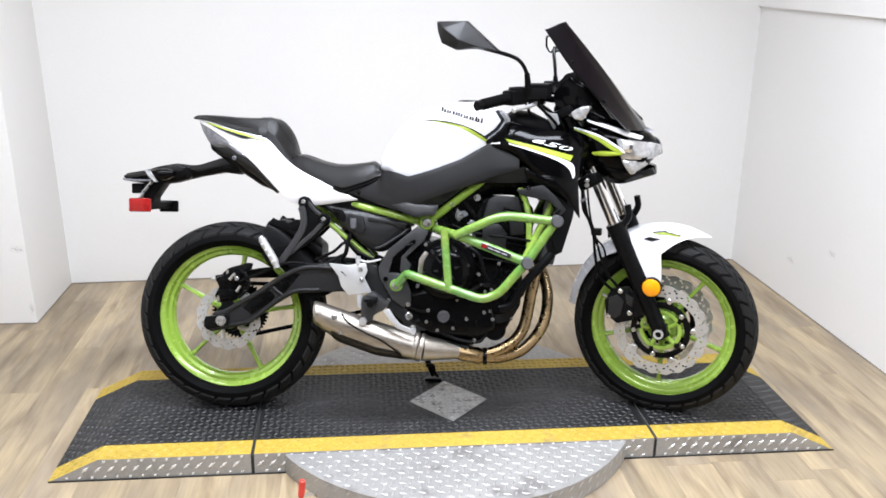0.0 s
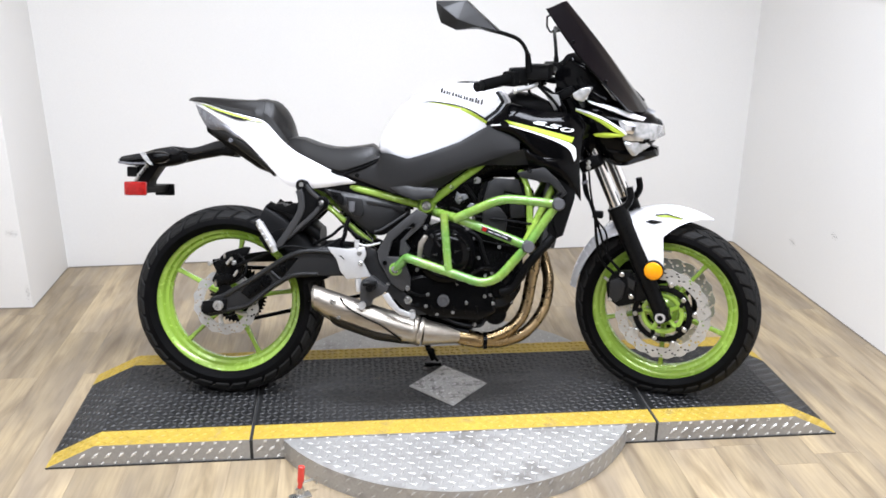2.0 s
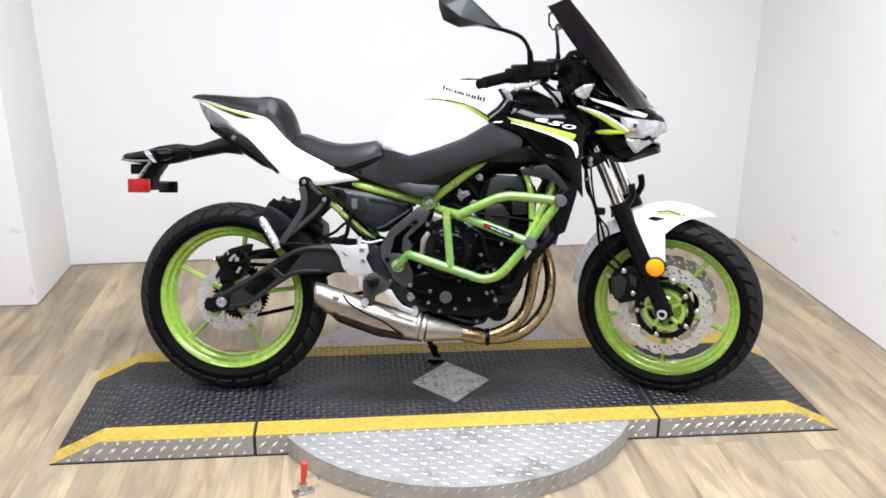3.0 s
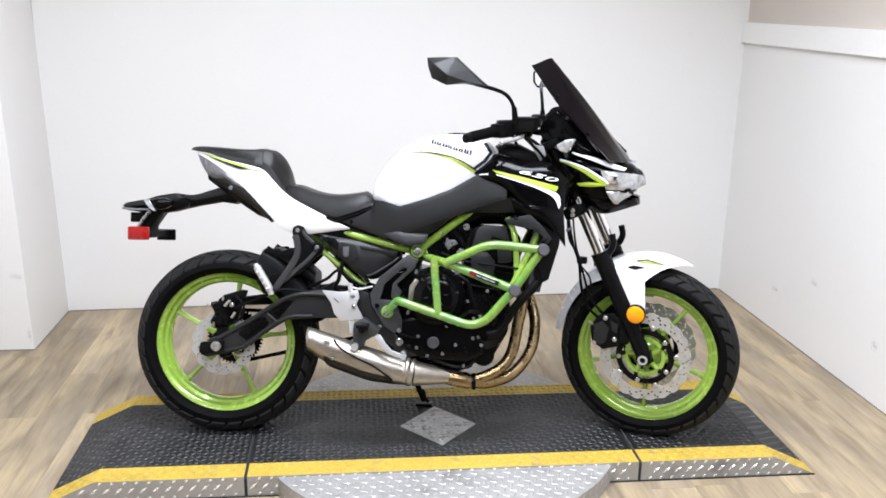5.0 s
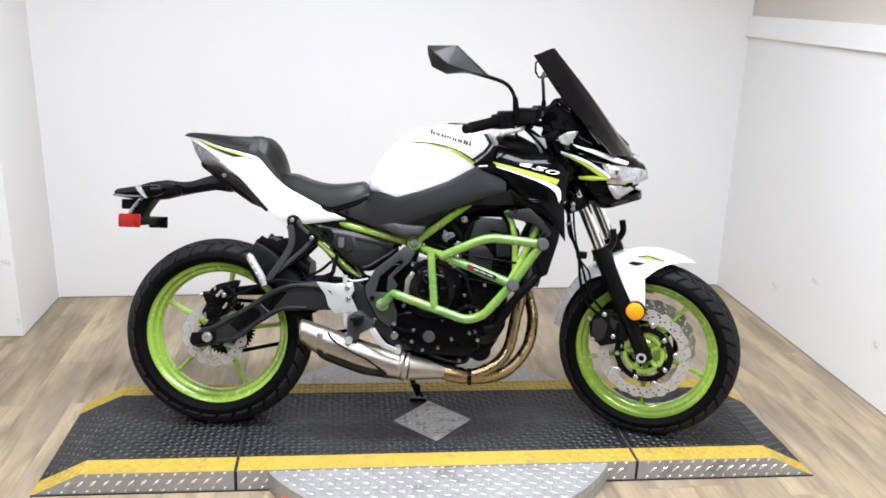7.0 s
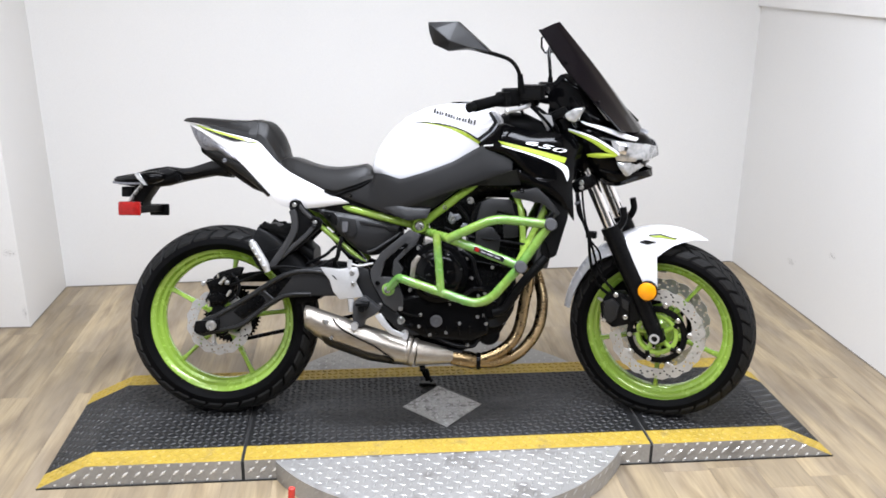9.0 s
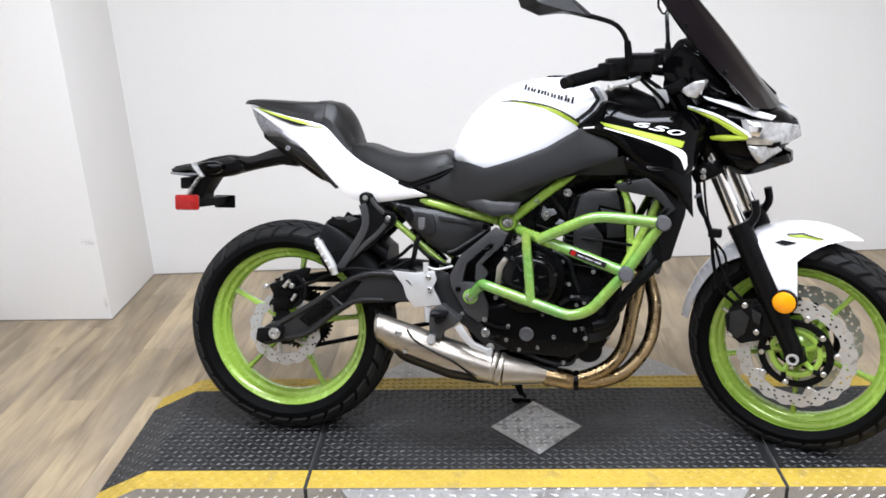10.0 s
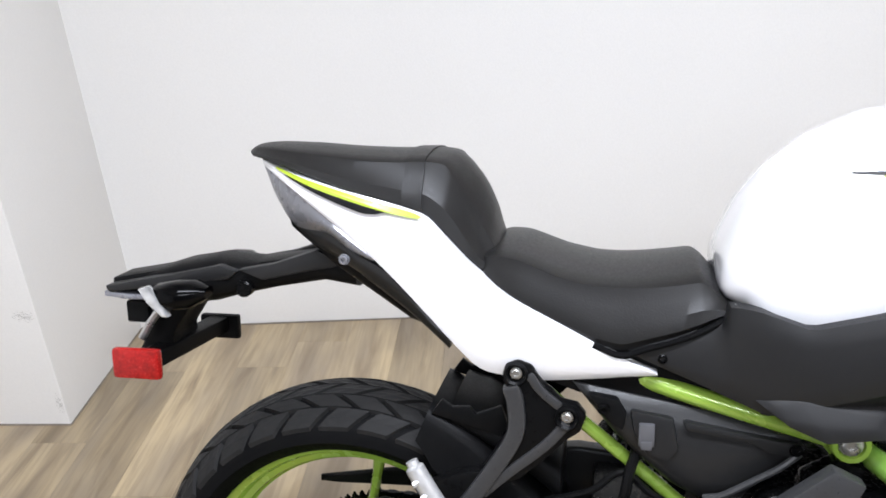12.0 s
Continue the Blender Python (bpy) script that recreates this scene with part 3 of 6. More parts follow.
raw("tread", *lugs(cells, 0.0250, 0.0085, 0.0014, lambda a, b, h: (a, b, HT + h)), ALU_LUG, turntable, "bright raised tread lugs", "stuff")
rim_cells = [(k * 0.040, 0.016 + r * 0.034, 0.78) for k in range(96) for r in range(2)]
raw("rim_tread", *lugs(rim_cells, 0.026, 0.008, 0.0018, lambda a, b, h: ((RT + h) * math.cos(a / RT), (RT + h) * math.sin(a / RT), b)), ALU_LUG, turntable, "", "stuff")

# red-handled clamp beside the turntable
clamp = tagged(new("toggle_clamp"), "small steel toggle clamp with red grip on the floor", "clamp")
clamp.matrix_world = pose(-0.478, -0.505, 0, 0, 0, 20)
part("base", join(box(-0.03, 0.03, -0.014, 0.014, 0, 0.006, 0.001), box(-0.012, 0.012, -0.006, 0.006, 0.005, 0.03, 0.002)), BOLT, clamp)
part("arm", tube(rounded([(0, 0, 0.026), (0.004, 0.0, 0.045), (0.045, 0.012, 0.04), (0.055, 0.016, 0.02)], 0.01), 0.0035, 8), BOLT, clamp)
part("grip", tube(spline([(0, 0, 0.032), (0.004, 0, 0.06), (0.007, 0, 0.092), (0.008, 0, 0.1)], 4), [0.007] * 3 + [0.0095] * 8 + [0.008, 0.004], 12), RED_GRIP, clamp, "red rubber grip")

# ---- the motorcycle ----
bike = tagged(new("motorcycle"), "white and black naked motorcycle with lime-green wheels and green crash bars", "motorcycle")
bike.matrix_world = Matrix.Translation((-0.0245, -0.036, 0.068)) @ pose(0, 0, 0, 0, 0, -6.5) @ pose(0, 0, 0, -13, 0, 0)
STEER_AT, STEER_AXIS = Vector((0.703, 0, 0.2885)), Vector((-math.sin(radians(24.5)), 0, math.cos(radians(24.5))))
STEER = Matrix.Translation(STEER_AT) @ Matrix.Rotation(radians(-24), 4, STEER_AXIS) @ Matrix.Translation(-STEER_AT)
REAR, FRONT_AXLE = (-0.703, 0.306), (0.736, 0.300)


def tyre(centre, radius, half, bead, shoulder, pitches, zig):
    """A tyre with raised tread blocks round its crown."""
    section = radius - bead
    prof = []
    for k in range(25):
        a = math.pi * (k / 24) - math.pi / 2
        v = half * math.sin(a)
        r = bead + section * math.cos(a) ** 0.62
        prof.append((v, r - 0.004))
    prof = [(-half * 0.72, bead - 0.004)] + [(v, max(r, bead)) for v, r in prof] + [(half * 0.72, bead - 0.004)]
    prof[1] = (-half * 0.88, bead + 0.004)
    prof[-2] = (half * 0.88, bead + 0.004)
    body = lathe(prof, centre, 96)
    verts, faces = [], []

    def crown(s, theta, lift):
        a = s * math.pi / 2
        v, r = half * math.sin(a), bead + section * math.cos(a) ** 0.62 - 0.004 + lift
        return (centre[0] + r * math.cos(theta), v * (1 + lift), centre[1] + r * math.sin(theta))

    step = 2 * math.pi / pitches
    for side in (-1, 1):
        for k in range(pitches):
            t0 = k * step + (0 if side < 0 else step * 0.5)
            for s0, s1, gap, lean in ((0.010, 0.235, 0.20, zig), (0.262, 0.470, 0.22, -zig), (0.500, shoulder, 0.24, zig * 0.8)):
                n = len(verts)
                for lift in (0.0, 0.0065):
                    for q in range(3):
                        s = s0 + (s1 - s0) * q / 2
                        for p in range(3):
                            t = t0 + step * (gap / 2 + (1 - gap) * p / 2 + lean * (s - s0) / (s1 - s0))
                            verts.append(crown(side * s, t, lift))
                top = n + 9
                for q in range(2):
                    for p in range(2):
                        i = top + q * 3 + p
                        faces.append((i, i + 1, i + 4, i + 3))
                rim = [0, 1, 2, 5, 8, 7, 6, 3]
                for a, b in zip(rim, rim[1:] + rim[:1]):
                    faces.append((n + a, n + b, top + b, top + a))
    return body, verts, faces


RIM_SCALE = 1.06


def wheel(name, centre, radius, half, rim_half, disc_v, move, spoke_phase, pitches, label):
    """A cast five-spoke wheel: rim and hub, spokes, tyre."""
    rh = rim_half
    rim = lathe([(v, r * RIM_SCALE) for v, r in [(-rh, 0.229), (-rh + 0.002, 0.235), (-rh + 0.005, 0.234), (-rh + 0.009, 0.226), (-rh + 0.016, 0.2235), (-rh * 0.66, 0.2170), (-rh * 0.60, 0.209), (-rh * 0.40, 0.203), (-rh * 0.34, 0.194),
                 (-0.012, 0.191), (-0.009, 0.188), (0.009, 0.188), (0.012, 0.191), (rh * 0.34, 0.194), (rh * 0.40, 0.203), (rh * 0.60, 0.209), (rh * 0.66, 0.2170), (rh - 0.016, 0.2235), (rh - 0.009, 0.226), (rh - 0.005, 0.234), (rh - 0.002, 0.235), (rh, 0.229),
                 (rh * 0.6, 0.223), (rh * 0.3, 0.214), (0, 0.212), (-rh * 0.3, 0.214), (-rh * 0.6, 0.223)]], centre, 96, closed=True)
    hub = lathe([(-0.062, 0.012), (-0.062, 0.028), (-0.04, 0.036), (-0.03, 0.05), (0.03, 0.05), (0.04, 0.036), (0.062, 0.028), (0.062, 0.012)], centre, 40, closed=True)
    ob = part(name, join(rim, hub), LIME, bike, label, move)
    for k in range(5):
        a = radians(spoke_phase + 72 * k)
        bm = bmesh.new()
        rings = []
        for q in range(9):
            t = q / 8
            r = 0.042 + (0.193 * RIM_SCALE - 0.042) * t
            wide = 0.0110 - 0.0045 * min(1.0, t * 1.6) + 0.018 * max(0.0, t - 0.85)
            deep = 0.020 - 0.010 * t
            ring_v = []
            for sx, sy in ((-1, -0.6), (-0.55, -1), (0.55, -1), (1, -0.6), (1, 0.6), (0.55, 1), (-0.55, 1), (-1, 0.6)):
                off = sx * wide
                ring_v.append(bm.verts.new((centre[0] + r * math.cos(a) - off * math.sin(a), sy * deep, centre[1] + r * math.sin(a) + off * math.cos(a))))
            rings.append(ring_v)
        for r0, r1 in zip(rings, rings[1:]):
            for i in range(8):
                bm.faces.new((r0[i], r0[(i + 1) % 8], r1[(i + 1) % 8], r1[i]))
        part("spoke", bm, LIME, ob, "", move)
    body, verts, faces = tyre(centre, radius, half, 0.224 * RIM_SCALE, 0.775, pitches, 0.55)
    part("tyre", body, RUBBER, ob, "black road tyre", move)
    me = bpy.data.meshes.new("tread")
    mv = move if move is not None else Matrix()
    me.from_pydata([mv @ Vector(v) for v in verts], [], faces)
    me.materials.append(TREAD)
    t = new("tread", me)
    t.parent = ob
    tagged(t, "scuffed chevron tread blocks", kind="stuff")
    return ob


def wave_disc(centre, v, outer, inner, petals, thick=0.0045, rows=6):
    """A drilled brake disc with a petal edge; its holes go through."""
    steps = petals * 6
    bm = bmesh.new()
    front, back = [], []
    for k in range(steps):
        a = 2 * math.pi * k / steps
        notch = 0.5 + 0.5 * math.cos(a * petals)
        f, b = [], []
        for i in range(rows + 1):
            t = i / rows
            r = inner + (outer - inner) * t
            if t > 0.99:
                r -= 0.0052 * notch
            if t < 0.01:
                r += 0.003 * max(0.0, math.cos(a * petals / 2 + 1.2) - 0.2)
            x, z = centre[0] + r * math.cos(a), centre[1] + r * math.sin(a)
            f.append(bm.verts.new((x, v - thick / 2, z)))
            b.append(bm.verts.new((x, v + thick / 2, z)))
        front.append(f)
        back.append(b)
    for k in range(steps):
        j = (k + 1) % steps
        for i in range(rows):
            hole = i == (4, 0, 2, 0, 1, 3)[k % 6] and i > 0
            if hole:
                ring = [(k, i), (j, i), (j, i + 1), (k, i + 1)]
                for (a, b), (c, d) in zip(ring, ring[1:] + ring[:1]):
                    bm.faces.new((front[a][b], front[c][d], back[c][d], back[a][b]))
                continue
            bm.faces.new((front[k][i], front[j][i], front[j][i + 1], front[k][i + 1]))
            bm.faces.new((back[k][i], back[k][i + 1], back[j][i + 1], back[j][i]))
        for i in (0, rows):
            bm.faces.new((front[k][i], front[j][i], back[j][i], back[k][i]))
    return bm


rear_wheel = wheel("rear_wheel", REAR, 0.308, 0.080, 0.062, -0.09, None, 8, 31, "lime-green five-spoke cast rear wheel")
front_wheel = wheel("front_wheel", FRONT_AXLE, 0.298, 0.060, 0.046, -0.07, STEER, 52, 33, "lime-green five-spoke cast front wheel")
part("brake_disc", wave_disc(REAR, -0.086, 0.107, 0.072, 14), DISC, rear_wheel, "drilled scalloped steel disc")
part("disc_carrier", lathe([(-0.080, 0.036), (-0.088, 0.037), (-0.089, 0.045), (-0.080, 0.047)], REAR, 36, closed=True), MATT, rear_wheel, "black disc carrier ring")
for k in range(5):
    a = radians(30 + 72 * k)
    part("carrier_arm", tube(spline([(REAR[0] + r * math.cos(a + q), -0.085, REAR[1] + r * math.sin(a + q)) for r, q in ((0.042, 0), (0.060, 0.1), (0.076, 0.2))], 3), [0.0075] * 5 + [0.009, 0.010], 8), DISC, rear_wheel)
    part("rivet", knob(REAR[0] + 0.074 * math.cos(a + 0.2), REAR[1] + 0.074 * math.sin(a + 0.2), -0.088, -0.094, 0.007, 12), BOLT, rear_wheel)
for sv in (-0.065, 0.065):
    part("brake_disc", wave_disc(FRONT_AXLE, sv, 0.154, 0.116, 20), DISC, front_wheel, "drilled scalloped steel disc", STEER)
    s = 1 if sv > 0 else -1
    part("disc_carrier", lathe([(sv, 0.077), (sv - s * 0.003, 0.079), (sv + s * 0.003, 0.080), (sv + s * 0.003, 0.094), (sv - s * 0.002, 0.097)], FRONT_AXLE, 60), MATT, front_wheel, "black disc carrier ring", STEER)
    part("hub_ring", lathe([(sv * 0.80, 0.054), (sv * 0.98, 0.055), (sv, 0.058), (sv, 0.065), (sv * 0.98, 0.069), (sv * 0.80, 0.068)], FRONT_AXLE, 48, closed=True), LIME, front_wheel, "lime-green hub ring", STEER)
    for k in range(5):
        a = radians(20 + 72 * k)
        p0 = (FRONT_AXLE[0] + 0.022 * math.cos(a), sv * 0.80, FRONT_AXLE[1] + 0.022 * math.sin(a))
        p1 = (FRONT_AXLE[0] + 0.060 * math.cos(a + 0.15), sv * 0.92, FRONT_AXLE[1] + 0.060 * math.sin(a + 0.15))
        part("hub_arm", tube(spline([p0, p1], 4), [0.011, 0.009, 0.008, 0.008, 0.010], 8), LIME, front_wheel, "lime-green hub arm", STEER)
        p2 = (FRONT_AXLE[0] + 0.064 * math.cos(a + 0.15), sv * 0.97, FRONT_AXLE[1] + 0.064 * math.sin(a + 0.15))
        p3_ = (FRONT_AXLE[0] + 0.092 * math.cos(a + 0.3), sv * 0.97, FRONT_AXLE[1] + 0.092 * math.sin(a + 0.3))
        part("carrier_arm", tube(spline([p2, p3_], 3), 0.0075, 8), MATT, front_wheel, "", STEER)
    for k in range(5):
        a = radians(40 + 72 * k)
        part("carrier_bolt", knob(FRONT_AXLE[0] + 0.086 * math.cos(a), FRONT_AXLE[1] + 0.086 * math.sin(a), sv + s * 0.002, sv + s * 0.009, 0.0082, 12), BOLT, front_wheel, "", STEER)
        a = radians(4 + 72 * k)
        lug = [(FRONT_AXLE[0] + r * math.cos(a + q), FRONT_AXLE[1] + r * math.sin(a + q)) for r, q in ((0.119, -0.19), (0.119, 0.19), (0.108, 0.115), (0.099, 0.075), (0.095, 0.0), (0.099, -0.075), (0.108, -0.115))]
        part("disc_lug", plate(lug, sv - 0.0021, sv + 0.0021, 0.0008, 1), DISC, front_wheel, "", STEER)
        part("carrier_arm", plate([(FRONT_AXLE[0] + r * math.cos(a + q), FRONT_AXLE[1] + r * math.sin(a + q)) for r, q in ((0.090, -0.20), (0.104, -0.09), (0.110, 0.0), (0.104, 0.09), (0.090, 0.20))], sv - s * 0.007, sv - s * 0.0025, 0.001, 1), MATT, front_wheel, "", STEER)
        part("rivet", knob(FRONT_AXLE[0] + 0.1045 * math.cos(a), FRONT_AXLE[1] + 0.1045 * math.sin(a), sv + s * 0.001, sv + s * 0.007, 0.0092, 14), BOLT, front_wheel, "", STEER)

# ---- chassis ----
def p3(v, *uw):
    return [(u, v, w) for u, w in uw]


def both(name, make, mat, parent, label="", move=None, smooth=38.0):
    """The same part on the right side and, mirrored, on the left."""
    a = part(name, make(), mat, parent, label, move, smooth)
    b = part(name, mirrored(make()), mat, parent, label, move, smooth)
    return a, b


# main frame: lime tubes
both("frame_tube", lambda: tube(rounded([(-0.066, -0.112, 0.624), (0.085, -0.130, 0.744), (0.30, -0.095, 0.87), (0.42, -0.03, 0.93)], 0.05), 0.0135), LIME, bike, "lime-green frame tube")
both("subframe_tube", lambda: tube(rounded([(-0.085, -0.112, 0.633), (-0.20, -0.108, 0.662), (-0.290, -0.092, 0.682), (-0.40, -0.060, 0.710), (-0.60, -0.060, 0.80)], 0.05), 0.0125), LIME, bike, "lime-green subframe tube")
both("subframe_stay", lambda: tube(rounded([(-0.235, -0.082, 0.505), (-0.30, -0.084, 0.560), (-0.395, -0.085, 0.637), (-0.47, -0.085, 0.70)], 0.03), 0.0090), LIME, bike, "lime-green subframe stay")
both("trellis_tube", lambda: tube(rounded([(0.235, -0.13, 0.745), (0.262, -0.15, 0.68), (0.268, -0.16, 0.50)], 0.05), 0.0105), LIME, bike, "lime-green frame down tube")
both("trellis_tube", lambda: tube(rounded([(0.345, -0.15, 0.715), (0.25, -0.165, 0.52)], 0.02), 0.0115), LIME, bike, "lime-green frame down tube")
pivot = part("frame_node", join(lathe([(-0.080, 0.0), (-0.080, 0.025), (-0.126, 0.024), (-0.131, 0.0215), (-0.131, 0.016), (-0.126, 0.0145), (-0.126, 0)], (-0.059, 0.630), 28),
                                plate([(-0.085, 0.654), (-0.05, 0.667), (-0.027, 0.632), (-0.042, 0.60), (-0.072, 0.600), (-0.090, 0.622)], -0.104, -0.090, 0.003)), LIME, bike, "lime-green frame node")
part("bolt", bolt(-0.059, 0.630, -0.126, 0.0115, 0.008), BOLT, pivot)
part("head_stock", tube([Vector((0.475, 0, 0.79)), Vector((0.405, 0, 0.945))], 0.034, 20), MATT, bike)

# crash bars
cage = part("crash_bar", tube(rounded([(-0.034, -0.104, 0.611), (-0.012, -0.172, 0.608), (0.042, -0.242, 0.598), (0.250, -0.268, 0.521)], 0.03), 0.0145, 18), CAGE, bike, "glossy green tubular crash bar")
part("bar_upper", tube(rounded([(0.030, -0.250, 0.598), (0.075, -0.262, 0.620), (0.168, -0.275, 0.663), (0.245, -0.278, 0.658), (0.334, -0.272, 0.648)], 0.045), 0.0140, 18), CAGE, cage)
part("bar_front", tube(rounded([(0.335, -0.270, 0.650), (0.249, -0.268, 0.521), (0.165, -0.262, 0.421), (0.115, -0.258, 0.404), (-0.105, -0.222, 0.472), (-0.118, -0.206, 0.474), (-0.150, -0.182, 0.436)], 0.028), 0.0140, 18), CAGE, cage)
part("bar_strut", tube([Vector((-0.003, -0.235, 0.612)), Vector((0.013, -0.245, 0.440))], 0.0125, 16), CAGE, cage)
part("mount_tab", lathe([(-0.168, 0.0), (-0.168, 0.021), (-0.174, 0.022), (-0.186, 0.020), (-0.188, 0.016), (-0.188, 0.0)], (-0.151, 0.435), 28), CAGE, cage)
part("bolt", bolt(-0.152, 0.435, -0.188, 0.010, 0.008), BOLT, cage)
for u, w in ((0.336, 0.649), (0.250, 0.521)):
    part("slider_cap", lathe([(-0.262, 0.0), (-0.262, 0.019), (-0.300, 0.0185), (-0.306, 0.015), (-0.306, 0.0)], (u, w), 24), material("grey_nylon", (0.06, 0.06, 0.065), 0.55) if u > 0.3 else bpy.data.materials["grey_nylon"], cage, "dark nylon slider cap")
decal = Matrix.Translation((0.155, -0.2783, 0.5572)) @ Matrix.Rotation(radians(20.6), 4, "Y")
part("sticker", moved(box(-0.048, 0.048, -0.0045, 0.004, -0.0070, 0.0070, 0.001), decal), MARK, cage, "black maker's sticker with a red mark")
part("sticker_mark", moved(box(-0.044, -0.032, -0.0055, 0.0, -0.006, 0.006, 0.001), decal), RED, cage)
for a_, b_ in ((-0.026, -0.010), (-0.006, 0.014), (0.018, 0.036)):
    part("sticker_bar", moved(box(a_, b_, -0.0053, 0.0, -0.0024, 0.0014, 0.0005), decal), SILVER_PAINT, cage)

# swing arm and rear end
def swing():
    return plate([(-0.776, 0.300), (-0.768, 0.275), (-0.745, 0.266), (-0.699, 0.277), (-0.625, 0.293), (-0.554, 0.349), (-0.484, 0.394), (-0.405, 0.400), (-0.330, 0.404), (-0.230, 0.41), (-0.215, 0.45), (-0.250, 0.482),
                  (-0.319, 0.490), (-0.384, 0.495), (-0.450, 0.488), (-0.496, 0.471), (-0.530, 0.451), (-0.601, 0.403), (-0.673, 0.350), (-0.735, 0.330)], -0.132, -0.100, 0.007, 3)


arm, _ = both("swing_arm", swing, BRACKET, bike, "satin black swing arm")
# the arm has no hollows: dark plates stand in for the shade in them
for outline in ([(-0.646, 0.347), (-0.632, 0.361), (-0.573, 0.405), (-0.553, 0.402), (-0.542, 0.384), (-0.557, 0.366), (-0.617, 0.324)], [(-0.548, 0.420), (-0.498, 0.458), (-0.460, 0.460), (-0.511, 0.397), (-0.530, 0.398)]):
    part("recess_shade", plate(outline, -0.1335, -0.125, 0.002), DARK, arm)
part("arm_rib", tube(spline([(-0.70, -0.130, 0.334), (-0.60, -0.133, 0.394), (-0.52, -0.134, 0.448), (-0.46, -0.134, 0.476), (-0.40, -0.133, 0.482), (-0.30, -0.132, 0.474)], 6), 0.0085, 10), BRACKET, arm)
part("arm_rib", tube(spline([(-0.69, -0.130, 0.288), (-0.62, -0.133, 0.307), (-0.55, -0.134, 0.362), (-0.48, -0.133, 0.403), (-0.40, -0.132, 0.409)], 6), 0.0065, 10), BRACKET, arm)
part("arm_rib", tube([Vector((-0.555, -0.131, 0.420)), Vector((-0.515, -0.131, 0.385))], 0.006, 10), BRACKET, arm)
part("axle_block", plate([(-0.765, 0.318), (-0.770, 0.285), (-0.755, 0.276), (-0.690, 0.290), (-0.688, 0.325)], -0.146, -0.130, 0.004), MATT, arm, "black chain adjuster block")
part("axle_nut", lathe([(-0.146, 0.0), (-0.146, 0.0165), (-0.150, 0.0165), (-0.150, 0.012), (-0.160, 0.012), (-0.160, 0.006), (-0.152, 0.005), (-0.152, 0)], (-0.713, 0.306), 6 * 4), BOLT, arm)
part("cross_brace", box(-0.36, -0.27, -0.11, 0.11, 0.40, 0.475, 0.01), MATT, bike)
caliper = part("rear_caliper", join(plate([(-0.742, 0.438), (-0.716, 0.452), (-0.690, 0.462), (-0.654, 0.468), (-0.640, 0.440), (-0.655, 0.379), (-0.692, 0.360), (-0.730, 0.357), (-0.744, 0.382), (-0.728, 0.408)], -0.112, -0.070, 0.007),
                                       plate([(-0.728, 0.400), (-0.690, 0.408), (-0.672, 0.392), (-0.684, 0.372), (-0.722, 0.372)], -0.130, -0.105, 0.005), plate([(-0.735, 0.440), (-0.680, 0.462), (-0.660, 0.452), (-0.668, 0.430), (-0.720, 0.418)], -0.122, -0.100, 0.005)), DARK, bike, "black rear brake caliper")
part("pad_cover", plate([(-0.720, 0.452), (-0.700, 0.470), (-0.640, 0.488), (-0.622, 0.486), (-0.630, 0.462), (-0.670, 0.450)], -0.105, -0.080, 0.004), PLASTIC, caliper)
for a_, b_, r in (((-0.690, -0.128, 0.436), (-0.672, -0.128, 0.456), 0.0055), ((-0.668, -0.126, 0.398), (-0.655, -0.126, 0.416), 0.005), ((-0.728, -0.118, 0.362), (-0.726, -0.126, 0.382), 0.005)):
    part("caliper_pin", tube([Vector(a_), Vector(b_)], r, 10), BOLT, caliper)
part("caliper_bracket", plate([(-0.720, 0.362), (-0.690, 0.368), (-0.668, 0.340), (-0.690, 0.322), (-0.722, 0.330)], -0.118, -0.095, 0.004), MATT, caliper)
part("caliper_hose", tube(spline([(-0.655, -0.120, 0.470), (-0.628, -0.128, 0.440), (-0.632, -0.132, 0.405), (-0.660, -0.130, 0.380)], 6), 0.004, 8), MATT, caliper)
part("bleed_nipple", tube([Vector((-0.700, -0.115, 0.445)), Vector((-0.698, -0.118, 0.466))], 0.004, 8), BOLT, caliper)
for u, w, v0, v1 in ((-0.742, 0.437, -0.125, -0.135), (-0.668, 0.440, -0.118, -0.130)):
    part("caliper_pin", knob(u, w, v0, v1, 0.0075), BOLT, caliper)
part("brake_hose", tube(spline([(-0.66, -0.12, 0.43), (-0.60, -0.135, 0.455), (-0.50, -0.14, 0.495), (-0.40, -0.12, 0.49), (-0.33, -0.10, 0.52)], 6), 0.0045, 8), MATT, caliper)
part("chain_guard", skin(p3(0.075, (-0.79, 0.425), (-0.60, 0.458), (-0.45, 0.47)), p3(0.075, (-0.79, 0.415), (-0.60, 0.420), (-0.45, 0.43)), 0.0, 0.01), PLASTIC, bike, "thin black chain guard")
sprocket = bmesh.new()
ring = [((0.098 if k % 4 < 2 else 0.090) * math.cos(2 * math.pi * k / 184), (0.098 if k % 4 < 2 else 0.090) * math.sin(2 * math.pi * k / 184)) for k in range(184)]
hole = [(0.055 * math.cos(2 * math.pi * k / 184), 0.055 * math.sin(2 * math.pi * k / 184)) for k in range(184)]
for v in (0.078, 0.085):
    a = [sprocket.verts.new((REAR[0] + x, v, REAR[1] + z)) for x, z in ring]
    b = [sprocket.verts.new((REAR[0] + x, v, REAR[1] + z)) for x, z in hole]
    for k in range(184):
        sprocket.faces.new((a[k], a[(k + 1) % 184], b[(k + 1) % 184], b[k]))
part("sprocket", sprocket, DARK, bike, "dark steel rear sprocket")
links = bmesh.new()
